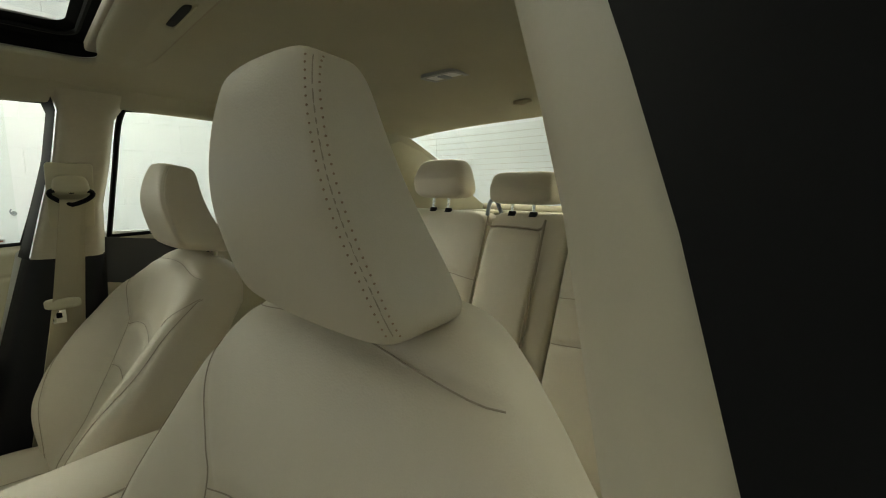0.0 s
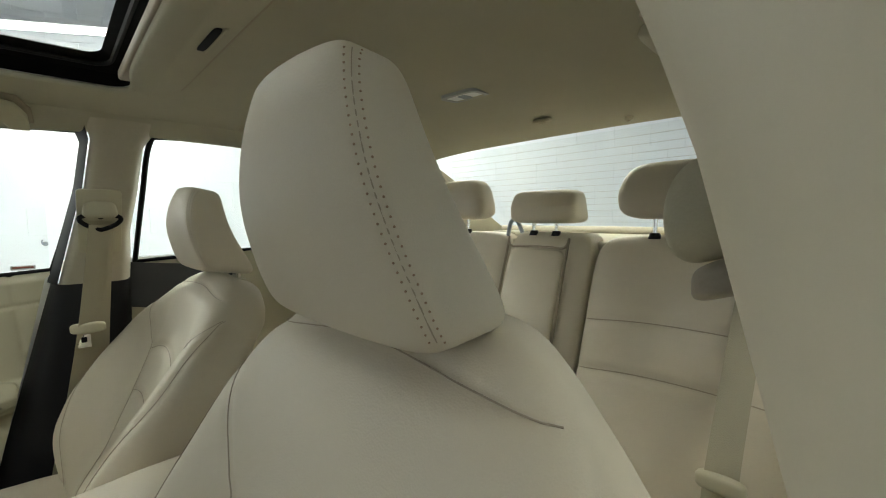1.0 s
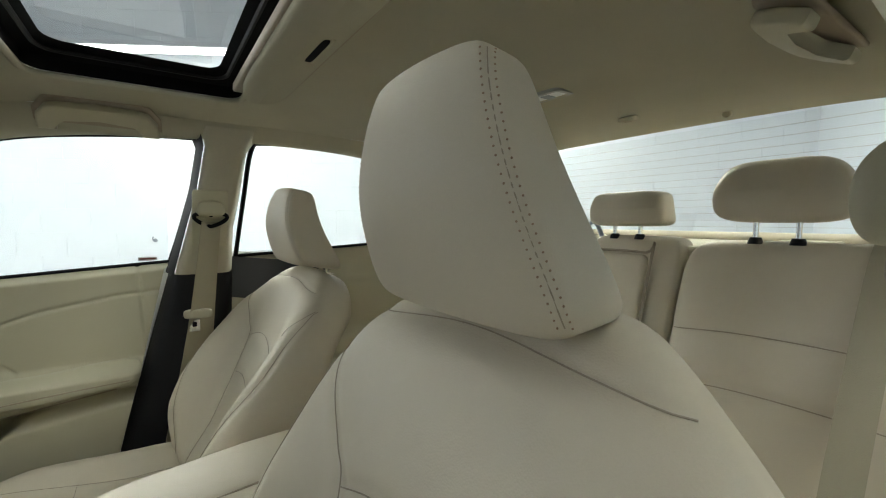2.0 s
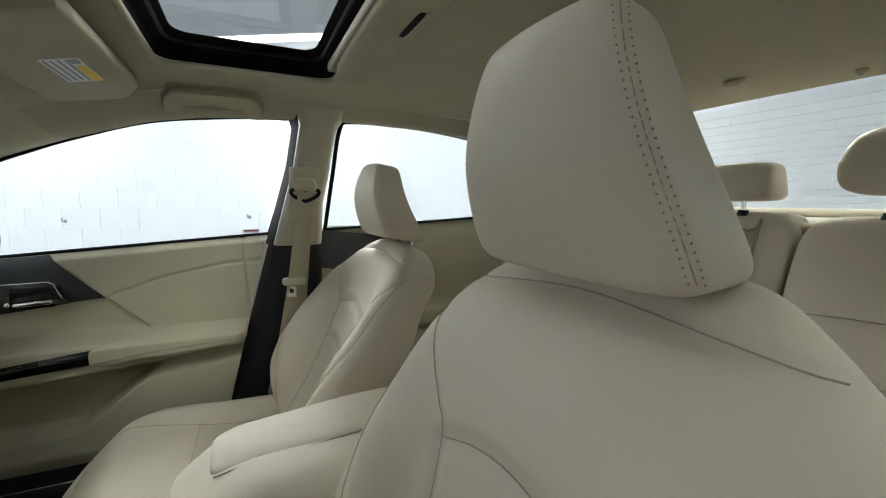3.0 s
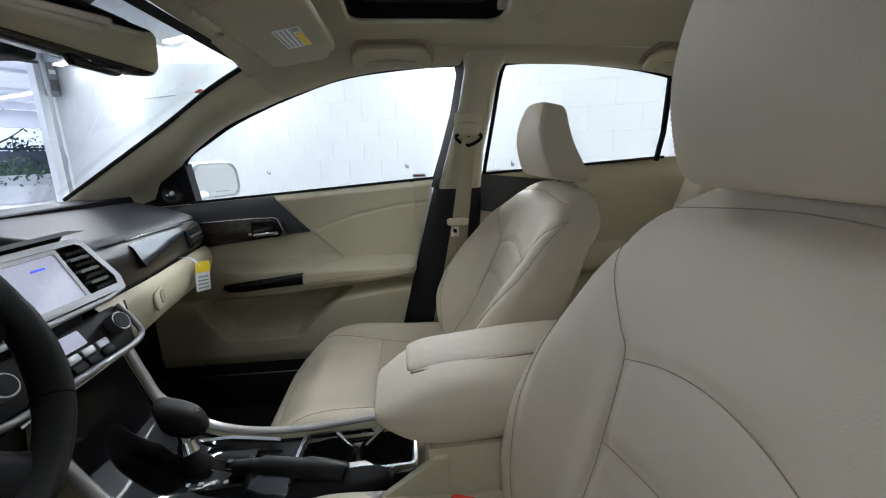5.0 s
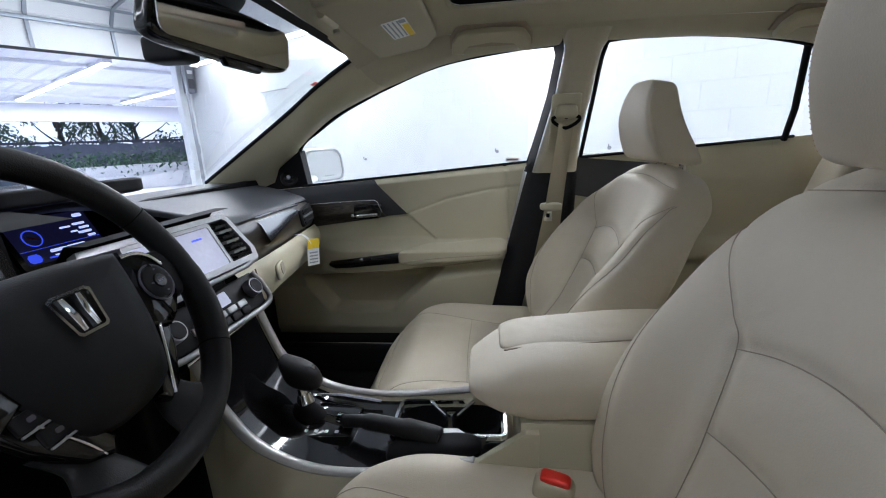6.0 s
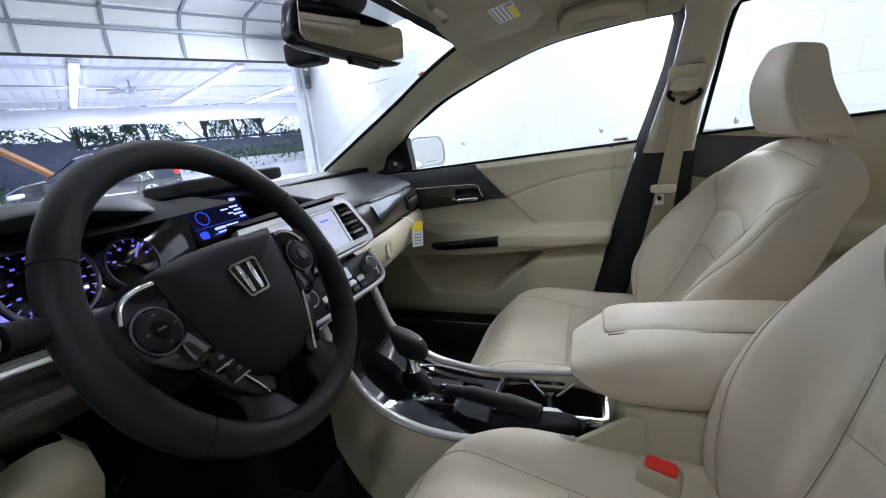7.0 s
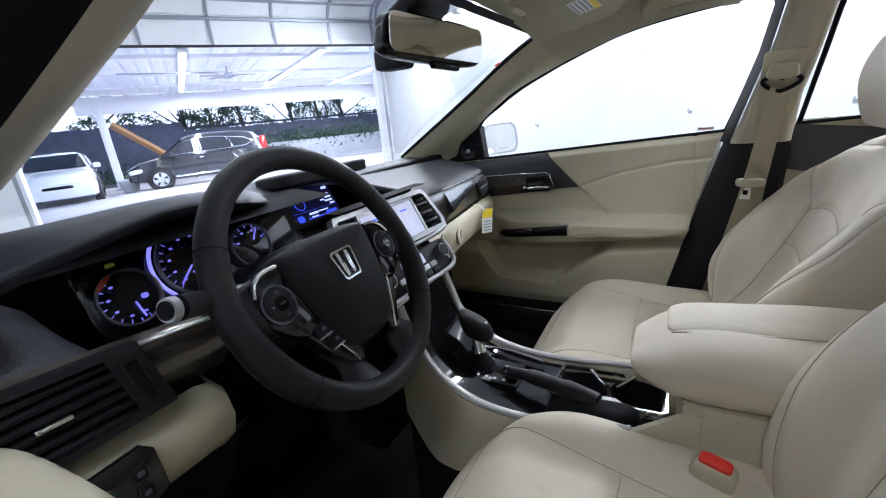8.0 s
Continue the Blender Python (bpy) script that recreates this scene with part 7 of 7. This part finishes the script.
for k in range(5):
    t0 = 0.4 + k * 2 * math.pi / 5
    d = Vector((math.cos(t0), math.sin(t0), 0))
    part("blade", ribbon([g(13.2, 0.85, 2.68) + d * r for r in (0.12, 0.35, 0.72)], 0.13, 0.012, Vector((-d.y, d.x, 0.2))), mat("fan_blade", (0.30, 0.30, 0.32), 0.5) if k == 0 else bpy.data.materials["fan_blade"], fan)
pipe = thing("conduit", g(12.5, -0.5, 2.8), "thin grey conduit under the carport roof", "pipe")
part("tube_run", tube([g(13.0, -1.6, 2.78), g(13.0, 0.5, 2.74), g(13.0, 0.62, 2.70)], 0.018, 6), STEELG, pipe)

# ---- vehicles outside ----
CGLASS = mat("tinted_glass", (0.012, 0.014, 0.018), 0.05, vary=0.05, coat=0.5)
CBLACK = mat("black_car_paint", (0.012, 0.013, 0.02), 0.16, vary=0.1, coat=1.0)
CWHITE = mat("white_car_paint", (0.72, 0.75, 0.80), 0.2, vary=0.02, coat=0.8)
TYRE = mat("tyre_rubber", (0.014, 0.014, 0.015), 0.8, grain=0.4, size=120)
ALLOY = mat("alloy_rim", (0.62, 0.63, 0.66), 0.25, 0.9, vary=0.05)
TAILR = mat("tail_lamp_red", (0.62, 0.015, 0.012), 0.12, vary=0.05, coat=0.6)
LAMPC = mat("clear_lamp", (0.72, 0.74, 0.78), 0.1, 0.3, vary=0.05)


def car(label, m, paint, length, width, belt, low, roof_line, glass_line, wheels, rw, wr, plate_marks=True):
    """A parked car: x ahead from its middle, y to its left, z up from the road."""
    ob = thing("parked_car", m.translation, label, "car")
    hw = width / 2
    P = lambda x, y, z: m @ Vector((x, y, z))
    rings = []
    xs = np.linspace(-length / 2, length / 2, 37)
    for x in xs:
        e = abs(x) / (length / 2)
        w = hw * (1 - 0.16 * e**6)
        zb = lerp_table(belt, x)
        zs = lerp_table(low, x)
        mid = zs + (zb - zs) * 0.45
        half = [(w * 0.86, zs), (w * 0.97, zs + 0.06), (w, mid), (w * 0.985, mid + 0.12), (w * 0.95, zb - 0.03), (w * 0.88, zb)]
        rings.append([P(x, y, z) for y, z in half] + [P(x, 0, zb + 0.03)] + [P(x, -y, z) for y, z in half[::-1]])
    part("body", loft(rings), paint, ob, sharp=40)
    rings = []
    for x, z in roof_line:
        zb = lerp_table(belt, x) - 0.04
        k = max(0.0, z - zb)
        w0, w1 = hw * 0.90, hw * 0.90 - 0.30 * k
        rings.append([P(x, w0, zb), P(x, (w0 + w1) / 2 + 0.01, zb + k * 0.55), P(x, w1, zb + k * 0.9), P(x, w1 * 0.85, z), P(x, 0, z + 0.03), P(x, -w1 * 0.85, z), P(x, -w1, zb + k * 0.9), P(x, -(w0 + w1) / 2 - 0.01, zb + k * 0.55), P(x, -w0, zb)])
    part("roof", loft(rings), paint, ob, sharp=40)
    for sd in (-1, 1):
        for win in glass_line:
            def wp(x, z, lift):
                zb = lerp_table(belt, x) - 0.04
                return P(x, sd * (hw * 0.90 - 0.30 * (z - zb) * 0.92 + 0.012 + lift), z)
            wn_ = part("window", loft([[wp(x, z, 0.0) for x, z in win], [wp(x, z, 0.012) for x, z in win]]), CGLASS, ob, "tinted side window", sharp=30)
            part("window_trim", tube([wp(x, z, 0.012) for x, z in win], 0.012, 5, closed=True), CHROME, wn_, "bright window trim")
        for x in wheels:
            arch = part("wheel_arch", tube([P(x, sd * hw * 0.93, wr), P(x, sd * (hw + 0.012), wr)], wr * 1.16, 28), TYRE, ob, "black wheel arch")
            wh = part("wheel", tube([P(x, sd * (hw - 0.20), wr), P(x, sd * (hw - 0.18), wr), P(x, sd * (hw + 0.0), wr), P(x, sd * (hw + 0.024), wr)], [wr * 0.93, wr, wr, wr * 0.94], 32), TYRE, ob, "black tyre")
            part("rim", tube([P(x, sd * (hw + 0.014), wr), P(x, sd * (hw + 0.028), wr)], [wr * 0.70, wr * 0.67], 28), ALLOY, wh, "alloy rim")
            for k in range(5):
                t0 = k * 2 * math.pi / 5 + 0.3
                dx, dz = math.cos(t0), math.sin(t0)
                part("rim_gap", tube([P(x + dx * wr * 0.28, sd * (hw + 0.03), wr + dz * wr * 0.28), P(x + dx * wr * 0.60, sd * (hw + 0.03), wr + dz * wr * 0.60)], [wr * 0.06, wr * 0.13], 6), TYRE, wh, "dark gap between spokes")
        for x in (-0.02 * length, 0.20 * length, -0.22 * length):
            zb, zs = lerp_table(belt, x), lerp_table(low, x)
            part("door_gap", tube([P(x, sd * (hw * 0.955), zb - 0.02), P(x, sd * (hw * 1.0), zs + (zb - zs) * 0.5), P(x, sd * (hw * 0.972), zs + 0.07)], 0.006, 5), RUBBER, ob, "dark door gap")
        for x in (0.02 * length, -0.19 * length):
            part("door_handle", tube([P(x, sd * (hw * 0.985), lerp_table(belt, x) - 0.13), P(x - 0.17, sd * (hw * 0.985), lerp_table(belt, x) - 0.12)], 0.016, 6), paint, ob)
        part("side_moulding", tube([P(x, sd * (hw + 0.004), lerp_table(low, 0) + 0.10) for x in np.linspace(wheels[0] + wr * 1.3, wheels[1] - wr * 1.3, 8)], 0.03, 6), CHROME if paint is CBLACK else paint, ob, "bright sill moulding")
        part("door_mirror", puff(lambda u, v, w: P(0.19 * length + u * 0.09, sd * (hw + 0.06 + v * 0.10), lerp_table(belt, 0.19 * length) + 0.07 + w * 0.075), 8, 4), paint, ob)
        xe = length / 2
        part("head_lamp", puff(lambda u, v, w: P(xe - 0.22 + u * 0.20 - 0.1 * v * v, sd * (hw * 0.74 + v * 0.20), lerp_table(belt, xe - 0.1) - 0.10 + w * 0.08 - 0.03 * u), 10, 4), LAMPC, ob, "clear head lamp")
        part("tail_lamp", puff(lambda u, v, w: P(-xe + 0.11 + u * 0.11, sd * (hw * 0.84 + v * 0.07 - 0.05 * w * (w > 0)), lerp_table(belt, -xe + 0.1) + (0.10 if wr > 0.34 else -0.12) + w * (0.33 if wr > 0.34 else 0.09)), 10, 4), TAILR, ob, "red tail lamp")
    part("bumper", puff(lambda u, v, w: P(length / 2 - 0.06 + u * 0.10 - 0.12 * v * v, v * hw * 0.93, lerp_table(low, length / 2) + 0.12 + w * 0.14), 12, 6), paint, ob)
    part("grille", puff(lambda u, v, w: P(length / 2 - 0.03 + u * 0.06 - 0.05 * v * v, v * hw * 0.5, lerp_table(belt, length / 2) - 0.12 + w * 0.09), 10, 6), RUBBER, ob, "dark grille")
    part("bumper", puff(lambda u, v, w: P(-length / 2 + 0.05 - u * 0.10 + 0.10 * v * v, v * hw * 0.93, lerp_table(low, -length / 2) + 0.12 + w * 0.14), 12, 6), paint, ob)
    ws = [q for q in roof_line]
    (x0, z0), (x1, z1) = rw
    part("windscreen_glass", loft([[P(x, y, z) for y in np.linspace(-k, k, 7)] for x, z, k in ((x0, z0 + 0.045, hw * 0.80), ((x0 + x1) / 2 + 0.02, (z0 + z1) / 2 + 0.06, hw * 0.74), (x1, z1 + 0.05, hw * 0.66))], closed=False), CGLASS, ob, "dark raked windscreen")
    return ob


def car_pose(a, b, fa, fb):
    f = (GA * fa + GB * fb).normalized()
    left = Vector((0, 0, 1)).cross(f)
    z = ground_z(a) - 0.006
    o = g(a, b, z)
    return Matrix(((f.x, left.x, 0, o.x), (f.y, left.y, 0, o.y), (0, 0, 1, o.z), (0, 0, 0, 1)))


car("parked black estate-height car with chrome window line", car_pose(17.95, -0.15, 0, -1), CBLACK, 4.5, 1.82,
    [(-2.25, 1.02), (-1.5, 1.10), (0.0, 1.06), (0.95, 1.04), (1.3, 1.02), (1.9, 0.92), (2.25, 0.72)], [(-2.25, 0.42), (-1.8, 0.30), (1.8, 0.28), (2.25, 0.36)],
    [(-2.2, 1.06), (-2.05, 1.42), (-1.85, 1.62), (-1.4, 1.69), (-0.5, 1.72), (0.1, 1.70), (0.45, 1.60), (0.9, 1.27), (1.25, 1.06)],
    [[(0.95, 1.10), (0.45, 1.48), (0.15, 1.57), (0.02, 1.58), (-0.02, 1.12)], [(-0.08, 1.12), (-0.05, 1.58), (-0.6, 1.58), (-0.92, 1.54), (-1.02, 1.14)], [(-1.08, 1.16), (-0.98, 1.53), (-1.5, 1.46), (-1.78, 1.32), (-1.5, 1.18)]],
    (-1.30, 1.35), ((1.22, 1.08), (0.50, 1.58)), 0.35)
car("parked white car in the yard beside the carport", car_pose(17.2, -4.05, -1, 0.12), CWHITE, 4.5, 1.78,
    [(-2.25, 0.95), (-1.5, 1.0), (0.0, 0.98), (0.9, 0.98), (1.3, 0.97), (1.9, 0.88), (2.25, 0.66)], [(-2.25, 0.36), (-1.8, 0.24), (1.8, 0.22), (2.25, 0.30)],
    [(-1.9, 0.98), (-1.3, 1.30), (-0.8, 1.43), (-0.1, 1.47), (0.35, 1.40), (0.8, 1.16), (1.15, 0.98)],
    [[(0.85, 1.02), (0.35, 1.32), (0.05, 1.37), (0.0, 1.03)], [(-0.06, 1.03), (-0.02, 1.37), (-0.6, 1.35), (-1.1, 1.20), (-1.25, 1.05)]],
    (-1.32, 1.38), ((1.12, 1.0), (0.42, 1.38)), 0.33)
bucket = thing("planter_tub", g(19.2, -2.65, ground_z(19.2)), "white round tub beside the carport post", "tub")
part("tub", tube([g(18.6, -2.55, ground_z(18.6) - 0.005), g(18.6, -2.55, ground_z(18.6) + 0.06), g(18.6, -2.55, ground_z(18.6) + 0.40), g(18.6, -2.55, ground_z(18.6) + 0.42)], [0.24, 0.26, 0.33, 0.31], 24), CARW, bucket)

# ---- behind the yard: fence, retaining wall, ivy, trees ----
# the dark blue of boards and far hedge holds their shade and haze
FENCE = mat("shade_blue_fence_board", (0.075, 0.085, 0.13), 0.8, vary=0.3, stain=3)
BARK = mat("bark", (0.06, 0.05, 0.04), 0.9, grain=1, size=40, vary=0.3)
LEAF = mat("leaf_green", (0.035, 0.075, 0.035), 0.6, vary=0.5, stain=3)
IVY = mat("ivy_leaf", (0.03, 0.085, 0.045), 0.55, vary=0.5, stain=5)
fence = thing("board_fence", g(23.2, 3, -0.45), "upright board fence with shade painted into its dark blue", "fence")
# rails darker still, shade put into the colour
FENCE_B = mat("shade_dark_fence_rail", (0.03, 0.035, 0.06), 0.8, vary=0.3)
rng = random.Random(4)
me = None
for i in range(96):
    b = -9.0 + i * 0.2
    top = 1.55 + 0.4 * (b < -0.5) + rng.uniform(-0.03, 0.03)
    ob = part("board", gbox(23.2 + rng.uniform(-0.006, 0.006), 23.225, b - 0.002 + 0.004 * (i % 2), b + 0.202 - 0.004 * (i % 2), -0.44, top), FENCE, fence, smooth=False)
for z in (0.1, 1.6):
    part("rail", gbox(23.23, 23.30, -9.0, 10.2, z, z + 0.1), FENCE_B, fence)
rwall = solo("retaining_wall", gbox(21.9, 22.2, 2.6, 14, -0.46, 0.62, 0.02), mat("grey_concrete", (0.42, 0.43, 0.45), 0.8, vary=0.15, stain=1.5), "pale grey concrete retaining wall", "wall", kind="structure")
SKYGLOW = mat("pale_dusk_sky", (0.86, 0.90, 1.0), 1.0, vary=0.05, stain=0.03, emit=1.15, spec=0.0)
solo("backdrop", loft([[g(78 - 0.004 * b * b, b, z) for b in range(-90, 91, 10)] for z in (-2, 12, 26, 40)], closed=False), SKYGLOW, "pale bright evening sky behind the trees", "backdrop", kind="structure")
solo("far_wall", gbox(40, 40.3, -40, 45, -0.5, 1.4), FENCE, "far hedge line with shade painted into its dark blue", "backdrop", kind="structure")


def leaves(n, place, size, rng, bm=None):
    verts, faces = [], []
    for _ in range(n):
        c, s = place(), size * rng.uniform(0.6, 1.4)
        d = Vector((rng.gauss(0, 1), rng.gauss(0, 1), rng.gauss(0, 1))).normalized()
        e = d.cross(Vector((rng.gauss(0, 1), rng.gauss(0, 1), rng.gauss(0, 1)))).normalized()
        f = d.cross(e)
        k = len(verts)
        verts += [c - d * s, c + e * s * 0.45 + f * s * 0.1, c + d * s, c - e * s * 0.45 + f * s * 0.1]
        faces.append((k, k + 1, k + 2, k + 3))
    me = bpy.data.meshes.new("leaves")
    me.from_pydata(verts, [], faces)
    bm = bmesh.new()
    bm.from_mesh(me)
    bpy.data.meshes.remove(me)
    return bm


def tree(a, b, h, spread, n, seed, label):
    r = random.Random(seed)
    base = g(a, b, -0.46)
    t = thing("tree", base, label, "tree", "trees behind the fence")
    top = base + Vector((r.uniform(-0.3, 0.3), r.uniform(-0.3, 0.3), h * 0.8))
    bm = tube(spline([base, base.lerp(top, 0.5) + Vector((0.12, -0.1, 0)), top], 5), [0.16 - 0.012 * k for k in range(11)], 8)
    clumps = []
    for k in range(16):
        t0 = r.uniform(0, 6.28)
        z = h * r.uniform(0.3, 1.0)
        rad = spread * r.uniform(0.35, 1.0) * (1 - 0.4 * abs(z / h - 0.6))
        e = base + Vector((math.cos(t0) * rad, math.sin(t0) * rad, z))
        s = base.lerp(top, min(0.95, z / h * 0.8))
        tube(spline([s, s.lerp(e, 0.5) + Vector((0, 0, -0.1)), e], 3), [0.05, 0.045, 0.04, 0.034, 0.028, 0.02, 0.012], 5, bm)
        clumps.append((e, r.uniform(0.3, 0.62)))
    part("trunk", bm, BARK, t, "dark trunk with limbs")

    def place():
        e, rad = r.choice(clumps)
        d = Vector((r.gauss(0, 1), r.gauss(0, 1), r.gauss(0, 0.8))).normalized() * rad * r.random() ** 0.5
        return e + d

    part("crown", leaves(n, place, 0.085, r), LEAF, t, "uneven green crown")


for k, (a, b, h, sp) in enumerate(((25.2, -7.0, 5.6, 1.9), (25.0, -3.4, 4.3, 1.8), (25.5, -0.6, 3.7, 1.5), (25.0, 2.2, 4.6, 1.9), (25.4, 4.9, 4.4, 1.8), (25.0, 7.8, 4.9, 2.0), (25.6, 10.8, 5.0, 2.0), (24.9, 0.9, 3.6, 1.4), (25.3, 6.4, 3.9, 1.6))):
    tree(a, b, h, sp, 1500, 20 + k, "leafy dark tree behind the board fence")
rr_ = random.Random(9)
ivy = solo("ivy", leaves(2600, lambda: g(22.0 + rr_.uniform(-0.25, 0.9), rr_.uniform(2.4, 11.5), 0.55 + rr_.gauss(0.1, 0.28)), 0.09, rr_), IVY, "green ivy hanging over the retaining wall", "ivy", kind="stuff")
solo("shrub_strip", leaves(1800, lambda: g(22.3 + rr_.uniform(-0.4, 0.5), rr_.uniform(-8.5, -1.2), -0.35 + abs(rr_.gauss(0.0, 0.35))), 0.09, rr_), IVY, "low green shrubs at the foot of the fence", "shrub", kind="stuff")

# ---- painted blocks of the garage wall ----
bm = gbox(0.002, 0.404, WALLB, WALLB + 0.006, 0.002, 0.201, 0.0015)
me_b = bpy.data.meshes.new("block")
bm.to_mesh(me_b)
bm.free()
me_b.materials.append(PAINTW)
for row in range(12):
    for i in range(24):
        a = -1.62 + i * 0.406 + (0.203 if row % 2 else 0.0)
        ob = new("block", me_b)
        ob.parent = wall_right
        ob.matrix_basis = Matrix.Translation(g(a, 0.0, 0.609 + row * 0.203))
bm = bmesh.new()
for row in range(16):
    for i in range(-7, 25):
        if 3 <= row < 15 and i >= 0 and i < 24:
            continue
        a = -1.62 + i * 0.406 + (0.0 if row % 2 else 0.203)
        a1 = min(a + 0.402, DOORA)
        if a1 - a > 0.05:
            gbox(a + 0.002, a1, WALLB, WALLB + 0.006, row * 0.203 + 0.002, row * 0.203 + 0.201, bm=bm)
part("block_rest", bm, PAINTW, wall_right, smooth=False)["kind"] = "stuff"
